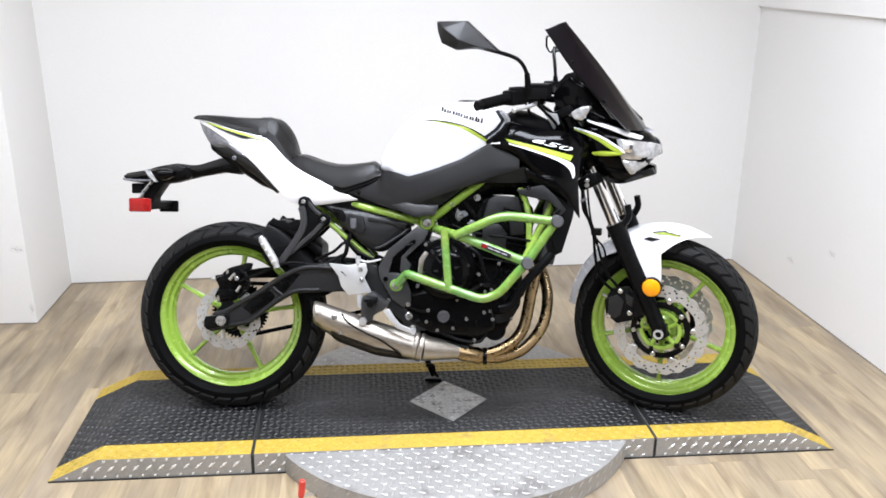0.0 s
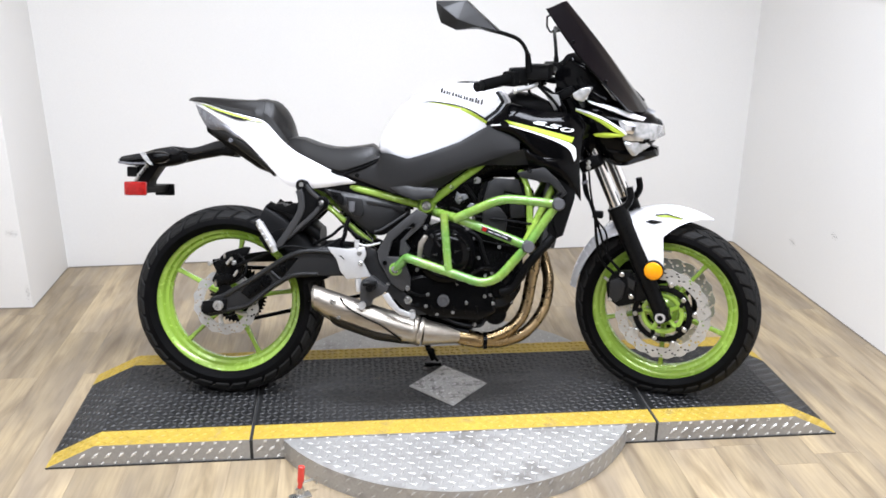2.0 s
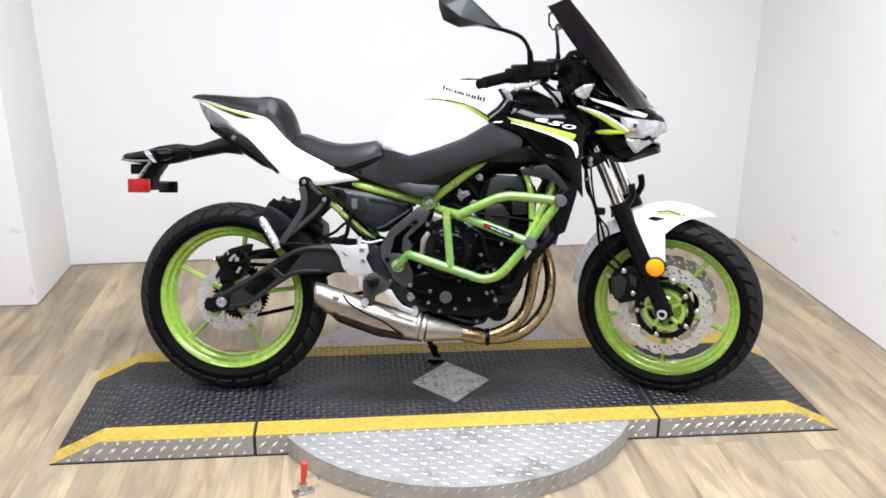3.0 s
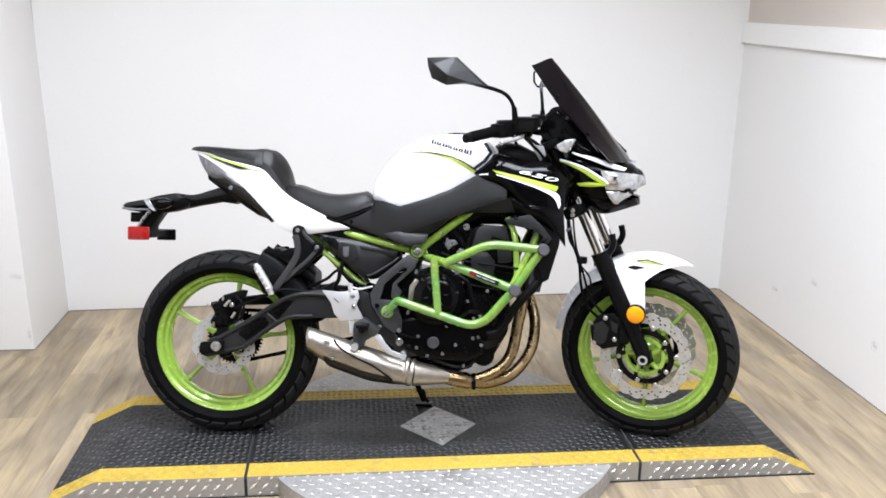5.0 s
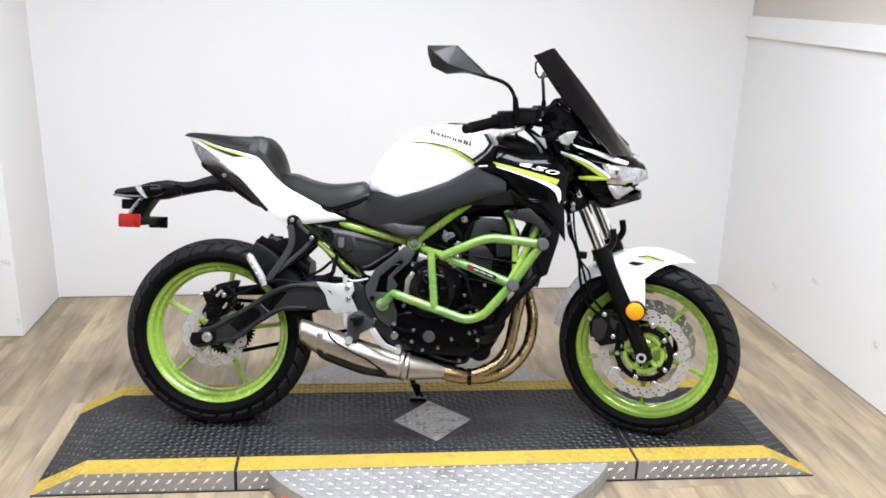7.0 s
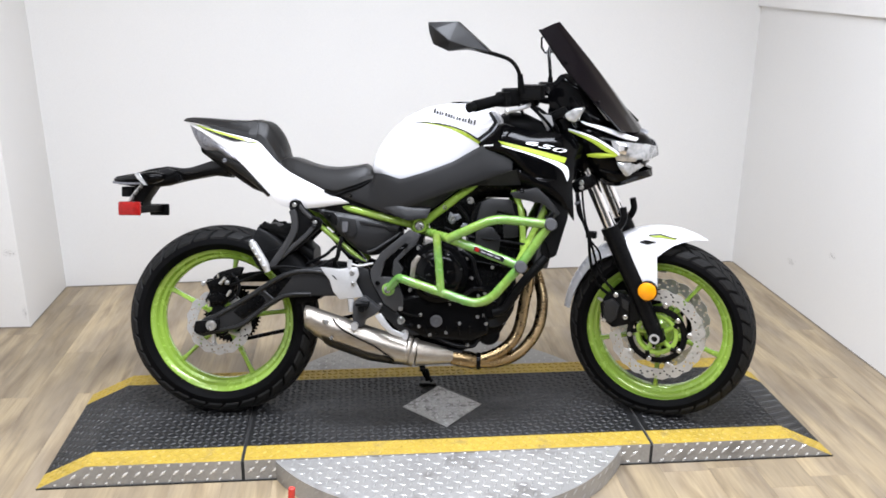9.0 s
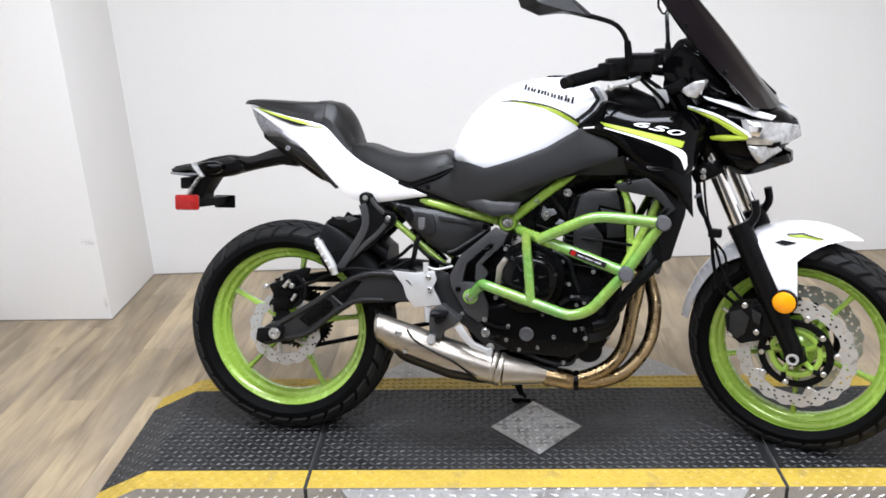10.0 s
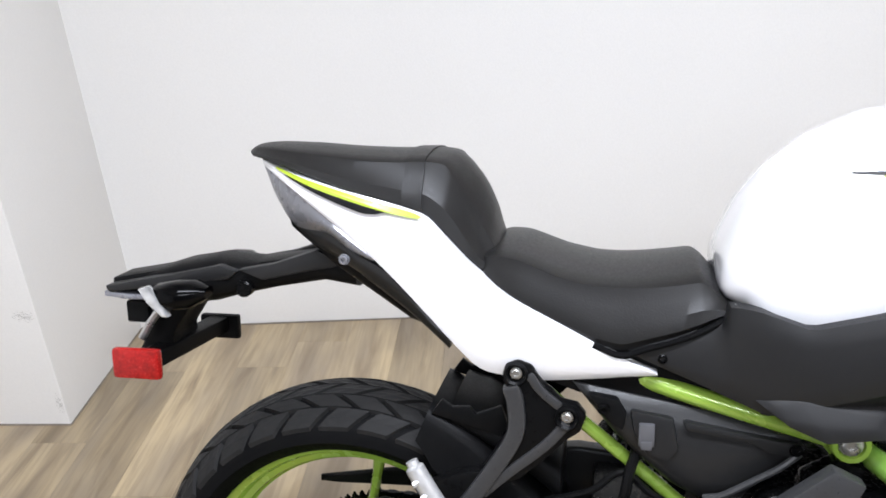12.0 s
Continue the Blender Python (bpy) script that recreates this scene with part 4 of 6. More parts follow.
for i in range(74):
    t = i / 37
    low = t >= 1
    q = (t - 1) if low else t
    u = -0.70 + 0.50 * q
    w = (0.400 - 0.005 * q) if not low else (0.213 + 0.115 * q)
    lk = moved(box(-0.0085, 0.0085, 0.074 + 0.003 * (i % 2), 0.089 - 0.003 * (i % 2), -0.0065, 0.0065, 0.002, 1), Matrix.Translation((u, 0, w)) @ Matrix.Rotation(-0.23 if low else 0.01, 4, "Y"))
    links = join(links, lk)
tagged(part("drive_chain", links, DARK, bike, "black drive chain"), kind="stuff")
bracket, bracket_left = both("peg_bracket", lambda: plate([(-0.470, 0.700), (-0.454, 0.708), (-0.436, 0.702), (-0.424, 0.680), (-0.398, 0.655), (-0.378, 0.651), (-0.367, 0.637), (-0.374, 0.616), (-0.392, 0.602), (-0.421, 0.572), (-0.450, 0.545), (-0.490, 0.528), (-0.515, 0.486), (-0.565, 0.478), (-0.592, 0.520),
                                   (-0.534, 0.545), (-0.502, 0.552), (-0.468, 0.606), (-0.466, 0.662), (-0.474, 0.684)], -0.113, -0.094, 0.004), MATT, bike, "satin black passenger footrest bracket")
for owner, turn_over in ((bracket, False), (bracket_left, True)):
    for pts_, wide, deep in (([(-0.463, 0.674), (-0.456, 0.650), (-0.457, 0.606), (-0.492, 0.546), (-0.529, 0.492)], 0.0110, 0.121), ([(-0.390, 0.628), (-0.420, 0.593), (-0.462, 0.556), (-0.500, 0.520)], 0.0070, 0.117), ([(-0.440, 0.690), (-0.424, 0.668), (-0.400, 0.648)], 0.0060, 0.116)):
        line_ = spline([(u, 0, w) for u, w in pts_], 4)
        rim_ = []
        for p, q in zip(line_, line_[1:] + [line_[-1] * 2 - line_[-2]]):
            d_ = (q - p).normalized()
            rim_.append((p, Vector((-d_.z, 0, d_.x))))
        outline = [(p.x + n.x * wide, p.z + n.z * wide) for p, n in rim_] + [(p.x - n.x * wide, p.z - n.z * wide) for p, n in rim_[::-1]]
        rib = plate(outline, -deep, -0.100, 0.0035)
        part("bracket_rib", mirrored(rib) if turn_over else rib, CHARCOAL, owner)
for u, w in ((-0.456, 0.690), (-0.391, 0.635)):
    part("bracket_boss", lathe([(-0.105, 0.0155), (-0.117, 0.0155), (-0.120, 0.0135), (-0.117, 0.0105), (-0.112, 0.010)], (u, w), 28), MATT, bracket)
    part("bracket_bolt", join(knob(u, w, -0.108, -0.113, 0.0098), bolt(u, w, -0.113, 0.0062, 0.005)), BOLT, bracket)
both("passenger_peg", lambda: join(tube(spline([(-0.585, -0.150, 0.578), (-0.575, -0.152, 0.560), (-0.545, -0.152, 0.510), (-0.533, -0.150, 0.480)], 5), [0.008] * 3 + [0.0125] * 10 + [0.010] * 3, 12),
                                   *[tube([Vector((-0.572 + 0.011 * k, -0.160, 0.556 - 0.018 * k)), Vector((-0.580 + 0.011 * k, -0.166, 0.552 - 0.018 * k))], 0.004, 6) for k in range(4)]), CAST, bike, "folded bare aluminium passenger footrest")
shock = part("rear_shock", tube([Vector((-0.25, -0.035, 0.50)), Vector((-0.34, -0.035, 0.60))], 0.022, 16), DARK, bike)
part("spring", tube([Vector((-0.245 - 0.09 * k / 90, -0.035 + 0.030 * math.cos(k * 0.55), 0.495 + 0.10 * k / 90 + 0.012 * math.sin(k * 0.55))) for k in range(91)], 0.0045, 6), BOLT, shock, "steel shock spring")
part("loom", tube(spline([(-0.30, -0.095, 0.60), (-0.312, -0.110, 0.565), (-0.318, -0.112, 0.530), (-0.33, -0.10, 0.50), (-0.30, -0.09, 0.47)], 6), 0.007, 8), MATT, bike)
part("loom", tube(spline([(-0.42, -0.08, 0.50), (-0.36, -0.10, 0.53), (-0.32, -0.10, 0.56), (-0.28, -0.10, 0.53), (-0.22, -0.09, 0.50)], 6), 0.005, 8), MATT, bike)

# electrics box behind the rider's leg
batt = part("side_box", skin(p3(-0.112, (-0.385, 0.680), (-0.250, 0.657), (-0.110, 0.633)), p3(-0.108, (-0.330, 0.612), (-0.255, 0.548), (-0.190, 0.535), (-0.110, 0.600)), 0.010, 0.05, round_edge=0.008), BRACKET, bike, "black plastic box under the seat")
part("box_clip", box(-0.303, -0.284, -0.131, -0.110, 0.610, 0.640, 0.002), bpy.data.materials["grey_nylon"], batt)
part("box_label", box(-0.300, -0.287, -0.1325, -0.128, 0.607, 0.618, 0.0005), bpy.data.materials["grey_nylon"], batt)
part("box_rib", tube(rounded([(-0.222, -0.122, 0.545), (-0.202, -0.126, 0.550), (-0.136, -0.126, 0.593), (-0.113, -0.122, 0.612)], 0.01), 0.0045, 8), CHARCOAL, batt)
part("box_tab", plate([(-0.366, 0.672), (-0.330, 0.667), (-0.318, 0.650), (-0.322, 0.626), (-0.338, 0.636)], -0.124, -0.108, 0.003), PLASTIC, batt)
part("box_facet", plate([(-0.314, 0.655), (-0.262, 0.647), (-0.254, 0.606), (-0.266, 0.590), (-0.292, 0.596), (-0.308, 0.622)], -0.1255, -0.112, 0.005), COVER, batt)
part("box_band", plate([(-0.250, 0.644), (-0.108, 0.622), (-0.112, 0.606), (-0.150, 0.610), (-0.172, 0.622), (-0.246, 0.632)], -0.1250, -0.110, 0.004), COVER, batt)
for u, w in ((-0.346, 0.655), (-0.119, 0.617)):
    part("box_bolt", bolt(u, w, -0.125, 0.0065, 0.005), DARK, batt)

# ---- tank, seats and bodywork ----
def tank_shape():
    return loft([(-0.212, 0, 0.794, 0.830, 0.085), (-0.205, 0, 0.784, 0.850, 0.100), (-0.185, 0, 0.772, 0.895, 0.118), (-0.155, 0, 0.725, 0.937, 0.132), (-0.105, 0, 0.712, 0.980, 0.145),
                 (-0.04, 0, 0.725, 1.010, 0.155), (0.03, 0, 0.745, 1.022, 0.160), (0.09, 0, 0.775, 1.022, 0.162), (0.14, 0, 0.805, 1.014, 0.160), (0.168, 0, 0.863, 1.006, 0.157), (0.188, 0, 0.888, 0.992, 0.152), (0.198, 0, 0.913, 0.975, 0.146)], 64, 3.0)


tank = part("fuel_tank", tank_shape(), WHITE, bike, "glossy pearl white fuel tank")
TANK = BVHTree.FromBMesh(tank_shape())
part("tank_cap", lathe([(0, 0), (0, 0.05), (0.008, 0.046), (0.010, 0)], (0, 0), 32), GLOSS, tank, move=Matrix.Translation((0.08, 0, 1.018)) @ Matrix.Rotation(radians(90), 4, "X"))
part("tank_stripe", decal_strip(TANK, [(-0.055, 0.951), (0.0, 0.948), (0.060, 0.932), (0.130, 0.893)], [(-0.055, 0.949), (0.0, 0.942), (0.060, 0.921), (0.126, 0.885)]), STRIPE, tank, "lime-green tank stripe")
part("tank_line", decal_strip(TANK, [(-0.085, 0.952), (-0.03, 0.955), (0.06, 0.936), (0.128, 0.900)], [(-0.085, 0.951), (-0.03, 0.950), (0.06, 0.932), (0.128, 0.893)], 0.002), MARK, tank, "black tank line")
part("tank_edge", decal_strip(TANK, [(0.118, 0.906), (0.150, 0.930), (0.168, 0.955), (0.150, 0.985)], [(0.126, 0.899), (0.160, 0.925), (0.180, 0.956), (0.160, 0.990)], 0.002, 24, 4, False), MARK, tank, "black edge line")
part("tank_trim", decal_strip(TANK, [(0.126, 0.899), (0.160, 0.925), (0.180, 0.956), (0.160, 0.990)], [(0.132, 0.893), (0.168, 0.920), (0.191, 0.957), (0.170, 0.993)], 0.002, 24, 4, False), SILVER_PAINT, tank, "silver edge trim")
# maker's mark, drawn as plain blocks
for k, (wide, tall) in enumerate(((0.015, 0.017), (0.013, 0.012), (0.016, 0.012), (0.013, 0.012), (0.013, 0.012), (0.013, 0.012), (0.013, 0.017), (0.005, 0.016))):
    u = -0.020 + 0.0178 * k
    w = 0.9890 - 0.0052 * k
    bars = [(0.0, wide, 0.0, tall)] if wide < 0.01 else [(0.0, wide * 0.42, 0.0, tall), (wide * 0.58, wide, 0.0, 0.011)]
    for a_, b_, lo_, hi_ in bars:
        lean = 0.18
        part("maker_mark", decal_strip(TANK, [(u + a_ + hi_ * lean, w + hi_ - 0.006 - a_ * 0.29), (u + b_ + hi_ * lean, w + hi_ - 0.006 - b_ * 0.29)], [(u + a_ + lo_ * lean, w + lo_ - 0.006 - a_ * 0.29), (u + b_ + lo_ * lean, w + lo_ - 0.006 - b_ * 0.29)], 0.0022, 2, 2), MARK, tank)


part("tank_console", loft([(0.193, 0, 0.915, 0.985, 0.120), (0.215, 0, 0.905, 0.998, 0.145), (0.270, 0, 0.895, 0.992, 0.152), (0.325, 0, 0.890, 0.966, 0.135), (0.350, 0, 0.885, 0.940, 0.105)], 24, 3.2), PLASTIC, bike, "black plastic console ahead of the tank")


RIDER = [(-0.514, 0.826, 0.056, 0.822, 0.072, 0.815), (-0.500, 0.840, 0.084, 0.833, 0.094, 0.808), (-0.482, 0.844, 0.093, 0.836, 0.103, 0.791), (-0.455, 0.842, 0.098, 0.833, 0.109, 0.776),
         (-0.404, 0.823, 0.102, 0.813, 0.113, 0.753), (-0.361, 0.814, 0.103, 0.804, 0.117, 0.735), (-0.327, 0.813, 0.103, 0.803, 0.119, 0.727), (-0.295, 0.816, 0.103, 0.805, 0.120, 0.738),
         (-0.261, 0.821, 0.102, 0.809, 0.121, 0.750), (-0.236, 0.826, 0.099, 0.813, 0.120, 0.761), (-0.224, 0.817, 0.097, 0.806, 0.118, 0.768), (-0.207, 0.796, 0.095, 0.790, 0.113, 0.777), (-0.197, 0.787, 0.090, 0.783, 0.108, 0.781)]
PILLION = [(-0.838, 0.957, 0.006, 0.956, 0.010, 0.954), (-0.824, 0.965, 0.028, 0.961, 0.038, 0.951), (-0.797, 0.967, 0.044, 0.961, 0.060, 0.949), (-0.746, 0.9655, 0.058, 0.957, 0.080, 0.936), (-0.686, 0.961, 0.066, 0.951, 0.092, 0.916),
           (-0.640, 0.9595, 0.070, 0.949, 0.096, 0.904), (-0.594, 0.9595, 0.073, 0.949, 0.098, 0.892), (-0.572, 0.960, 0.075, 0.951, 0.099, 0.884), (-0.550, 0.957, 0.073, 0.947, 0.100, 0.860), (-0.533, 0.947, 0.071, 0.914, 0.099, 0.844),
           (-0.516, 0.928, 0.069, 0.872, 0.097, 0.828), (-0.507, 0.914, 0.067, 0.852, 0.094, 0.819), (-0.495, 0.886, 0.064, 0.836, 0.089, 0.812), (-0.486, 0.846, 0.060, 0.826, 0.082, 0.806)]
rider = part("rider_seat", ribbed(RIDER), SEAT, bike, "black vinyl rider's saddle", smooth=24)
part("seat_piping", tube(spline([(-0.361, -0.117, 0.734), (-0.327, -0.120, 0.723), (-0.295, -0.121, 0.734), (-0.261, -0.122, 0.746), (-0.236, -0.121, 0.757), (-0.205, -0.114, 0.774)], 6), 0.0042, 8), RUBBER, rider, "black rubber seat edging")
part("seat_clip", tube(spline([(-0.206, -0.119, 0.772), (-0.199, -0.118, 0.780), (-0.196, -0.116, 0.793)], 4), 0.0022, 8), CAST, rider, "pale clip at the seat nose")
pillion = part("passenger_seat", ribbed(PILLION), SEAT, bike, "black vinyl stepped passenger saddle", smooth=24)
part("seat_strap", ribbed([(-0.603, 0.9597, 0.0725, 0.949, 0.098, 0.8945), (-0.590, 0.9597, 0.0735, 0.9495, 0.0985, 0.891), (-0.577, 0.960, 0.0745, 0.950, 0.099, 0.887)], 2, 0.0022), SEAT, pillion, "stitched vinyl grab strap", smooth=30)

def tail_shape():
    return skin([(-0.808, -0.045, 0.947), (-0.740, -0.080, 0.930), (-0.636, -0.098, 0.905), (-0.588, -0.103, 0.893), (-0.566, -0.105, 0.882), (-0.536, -0.108, 0.850), (-0.508, -0.111, 0.821), (-0.466, -0.115, 0.790), (-0.396, -0.119, 0.755), (-0.327, -0.121, 0.720), (-0.283, -0.121, 0.701)],
                [(-0.805, -0.045, 0.938), (-0.742, -0.087, 0.905), (-0.671, -0.103, 0.855), (-0.612, -0.110, 0.804), (-0.540, -0.111, 0.727), (-0.505, -0.103, 0.690), (-0.472, -0.101, 0.681), (-0.422, -0.103, 0.678), (-0.283, -0.116, 0.697)], 0.004, 0.02, 56, 8, 0.003)


tail_panel, _ = both("tail_panel", tail_shape, WHITE, bike, "pearl white tail panel")
TAIL = BVHTree.FromBMesh(tail_shape())
part("tail_stripe", decal_strip(TAIL, [(-0.782, 0.9405), (-0.713, 0.9215), (-0.640, 0.9030), (-0.590, 0.8910), (-0.576, 0.8850)], [(-0.780, 0.9385), (-0.713, 0.9155), (-0.650, 0.8975), (-0.605, 0.8875), (-0.580, 0.8835)], 0.0045, 44, 8), STRIPE, tail_panel, "lime-green tail stripe")
part("tail_line", decal_strip(TAIL, [(-0.765, 0.9325), (-0.713, 0.9155), (-0.650, 0.8975), (-0.622, 0.8910)], [(-0.764, 0.9315), (-0.713, 0.9100), (-0.658, 0.8905), (-0.635, 0.8880)], 0.0045, 40, 6), MARK, tail_panel, "black tail line")
both("tail_flank", lambda: skin([(-0.806, -0.043, 0.939), (-0.742, -0.085, 0.906), (-0.700, -0.096, 0.876), (-0.671, -0.1015, 0.856), (-0.640, -0.106, 0.831)], [(-0.803, -0.040, 0.928), (-0.788, -0.050, 0.898), (-0.757, -0.066, 0.863), (-0.704, -0.088, 0.857), (-0.674, -0.097, 0.838), (-0.640, -0.105, 0.826)], 0.003, 0.012, 30, 5, 0.002), GREY_PAINT, bike, "silver-grey tail flank")
both("undertail", lambda: skin([(-0.760, -0.063, 0.864), (-0.704, -0.0885, 0.858), (-0.674, -0.0985, 0.839), (-0.612, -0.1085, 0.804), (-0.540, -0.113, 0.727)], [(-0.742, -0.056, 0.838), (-0.675, -0.082, 0.810), (-0.653, -0.086, 0.796), (-0.594, -0.092, 0.754), (-0.543, -0.104, 0.714)], 0.003, 0.03, 28, 5, 0.003), BRACKET, bike, "black plastic undertail")

part("seat_base", loft([(-0.52, 0, 0.70, 0.80, 0.09), (-0.40, 0, 0.69, 0.76, 0.105), (-0.25, 0, 0.69, 0.762, 0.105), (-0.15, 0, 0.68, 0.775, 0.105), (-0.05, 0, 0.70, 0.79, 0.10)], 20, 4.0), PLASTIC, bike, "black plastic seat base")
part("undertail_floor", loft([(-0.77, 0, 0.85, 0.93, 0.05), (-0.70, 0, 0.80, 0.90, 0.075), (-0.60, 0, 0.735, 0.88, 0.09), (-0.50, 0, 0.70, 0.80, 0.09), (-0.30, 0, 0.70, 0.75, 0.09)], 20, 4.0), PLASTIC, bike)
part("tail_bolt", bolt(-0.681, 0.826, -0.096, 0.0060, 0.007), GREY_PAINT, bike)
both("side_cover", lambda: skin([(-0.318, -0.114, 0.736), (-0.279, -0.116, 0.745), (-0.212, -0.121, 0.768), (-0.203, -0.134, 0.794), (-0.172, -0.146, 0.792), (-0.118, -0.158, 0.776), (-0.043, -0.171, 0.799), (0.043, -0.178, 0.832), (0.108, -0.182, 0.870), (0.133, -0.184, 0.884), (0.225, -0.197, 0.848)],
                                [(-0.318, -0.115, 0.724), (-0.230, -0.128, 0.692), (-0.160, -0.148, 0.668), (-0.090, -0.168, 0.693), (-0.038, -0.178, 0.713), (0.083, -0.190, 0.757), (0.225, -0.202, 0.808)], 0.004, 0.03, 48, 8, 0.003, False), COVER, bike, "grained black plastic side cover")
both("side_cover_lower", lambda: skin([(-0.165, -0.146, 0.668), (-0.090, -0.167, 0.694), (-0.038, -0.177, 0.714), (0.083, -0.189, 0.758), (0.235, -0.201, 0.811), (0.300, -0.204, 0.800)],
                                      [(-0.155, -0.140, 0.664), (-0.070, -0.148, 0.672), (-0.021, -0.150, 0.684), (0.060, -0.160, 0.745), (0.120, -0.168, 0.760), (0.222, -0.178, 0.762), (0.300, -0.188, 0.764)], -0.004, 0.03, 40, 6, 0.003, False), COVER, bike, "grained black plastic side cover")
both("inner_cover", lambda: plate([(-0.470, 0.715), (-0.30, 0.715), (-0.10, 0.665), (-0.10, 0.615), (-0.20, 0.63), (-0.38, 0.665), (-0.45, 0.69)], -0.100, -0.085, 0.002), PLASTIC, bike)
both("cowl_back", lambda: plate([(0.295, 0.775), (0.405, 0.73), (0.398, 0.660), (0.366, 0.548), (0.348, 0.540), (0.330, 0.60), (0.338, 0.68)], -0.190, -0.165, 0.004), PLASTIC, bike, "black radiator side panel")
part("cover_bolt", bolt(-0.278, 0.722, -0.118, 0.006, 0.005), DARK, bike)
both("cover_fold", lambda: skin([(-0.172, -0.150, 0.686), (-0.124, -0.156, 0.703), (-0.021, -0.158, 0.690)], [(-0.136, -0.170, 0.664), (-0.096, -0.176, 0.649), (-0.034, -0.172, 0.657)], 0.003, 0.02, 20, 5, 0.003, False), COVER, bike)
def shroud_shape():
    return skin([(0.120, -0.176, 0.888), (0.165, -0.178, 0.925), (0.195, -0.180, 0.952), (0.284, -0.190, 0.928), (0.373, -0.185, 0.922), (0.445, -0.165, 0.886)],
                                    [(0.130, -0.182, 0.872), (0.208, -0.205, 0.846), (0.260, -0.216, 0.800), (0.310, -0.215, 0.762), (0.385, -0.200, 0.745), (0.425, -0.180, 0.800)], 0.020, 0.03, 36, 10, 0.008)


shroud, _ = both("tank_shroud", shroud_shape, GLOSS, bike, "gloss black tank shroud with stripes")
both("shroud_lower", lambda: skin([(0.235, -0.212, 0.815), (0.290, -0.222, 0.790), (0.350, -0.215, 0.792), (0.408, -0.190, 0.800)], [(0.255, -0.205, 0.760), (0.330, -0.205, 0.735), (0.385, -0.195, 0.695), (0.420, -0.180, 0.655)], 0.008, 0.03, 24, 8, 0.005), GLOSS, bike, "gloss black lower shroud")
both("radiator_cowl", lambda: plate([(0.217, 0.739), (0.300, 0.758), (0.340, 0.722), (0.372, 0.680), (0.340, 0.650), (0.332, 0.662), (0.345, 0.684), (0.318, 0.708), (0.232, 0.724)], -0.216, -0.185, 0.004), BRACKET, bike, "black radiator side cowl")
both("cowl_slot", lambda: plate([(0.329, 0.661), (0.350, 0.684), (0.357, 0.680), (0.336, 0.655)], -0.2175, -0.205, 0.001), DARK, bike)
part("cowl_bolt", bolt(0.255, 0.746, -0.212, 0.007, 0.005), DARK, bike)


SHROUD = BVHTree.FromBMesh(shroud_shape())
part("stripe", decal_strip(SHROUD, [(0.179, 0.897), (0.280, 0.874), (0.389, 0.848)], [(0.190, 0.886), (0.286, 0.859), (0.381, 0.832)], 0.002), STRIPE, shroud, "lime-green shroud stripe")
part("stripe", decal_strip(SHROUD, [(0.190, 0.884), (0.293, 0.855), (0.384, 0.826), (0.398, 0.790)], [(0.190, 0.880), (0.297, 0.848), (0.369, 0.815), (0.392, 0.776)], 0.002), MARK_WHITE, shroud, "white shroud stripe")
part("stripe", decal_strip(SHROUD, [(0.138, 0.884), (0.165, 0.886)], [(0.136, 0.880), (0.165, 0.881)], 0.002, 4), MARK_WHITE, shroud)
# the number on the shroud
curve = bpy.data.curves.new("number", "FONT")
curve.body, curve.size, curve.extrude, curve.shear, curve.align_x = "650", 0.040, 0.0025, 0.35, "LEFT"
curve.space_character, curve.offset = 1.0, 0.0
text = new("number_source", curve)
bpy.context.view_layer.update()
me = bpy.data.meshes.new_from_object(text.evaluated_get(bpy.context.evaluated_depsgraph_get()))
bpy.data.objects.remove(text)
me.transform(Matrix.Diagonal((2.1, 0.50, 1, 1)))
turn = radians(-13.0)
for v in me.vertices:
    u, w = 0.253 + v.co.x * math.cos(turn) - v.co.y * math.sin(turn), 0.8900 + v.co.x * math.sin(turn) + v.co.y * math.cos(turn)
    p = on_skin(SHROUD, u, w, 0.004 + (0.0015 if v.co.z > 0 else -0.0015))
    v.co = p if p is not None else Vector((u, -0.19, w))
me.materials.clear()
me.materials.append(MARK_WHITE)
number = new("number", me)
number.parent = shroud
tagged(number, "white slanted number 650")

# tail light bracket
tail = part("plate_bracket", plate([(-0.665, 0.800), (-0.740, 0.815), (-0.835, 0.800), (-0.940, 0.792), (-1.058, 0.770), (-1.056, 0.748), (-0.960, 0.750), (-0.900, 0.748), (-0.840, 0.770), (-0.760, 0.785), (-0.680, 0.775)], -0.028, 0.028, 0.006), PLASTIC, bike, "black plastic number plate bracket")
part("bracket_body", loft([(-1.050, 0, 0.744, 0.768, 0.020), (-1.0, 0, 0.738, 0.780, 0.036), (-0.945, 0, 0.735, 0.797, 0.050), (-0.890, 0, 0.742, 0.806, 0.052), (-0.855, 0, 0.752, 0.802, 0.045), (-0.80, 0, 0.765, 0.800, 0.040), (-0.73, 0, 0.778, 0.822, 0.045), (-0.68, 0, 0.772, 0.83, 0.055)], 18, 3.2), PLASTIC, tail)
part("bracket_arm", plate([(-0.990, 0.750), (-0.918, 0.752), (-0.940, 0.722), (-0.962, 0.690), (-0.960, 0.655), (-1.008, 0.650), (-1.018, 0.664), (-0.998, 0.700)], -0.040, 0.040, 0.006), PLASTIC, tail)
both("bracket_facet", lambda: plate([(-1.056, 0.764), (-0.960, 0.783), (-0.878, 0.800), (-0.850, 0.792), (-0.865, 0.780), (-0.950, 0.768), (-1.050, 0.754)], -0.052, -0.030, 0.004), BRACKET, tail, "satin upper facet of the bracket")
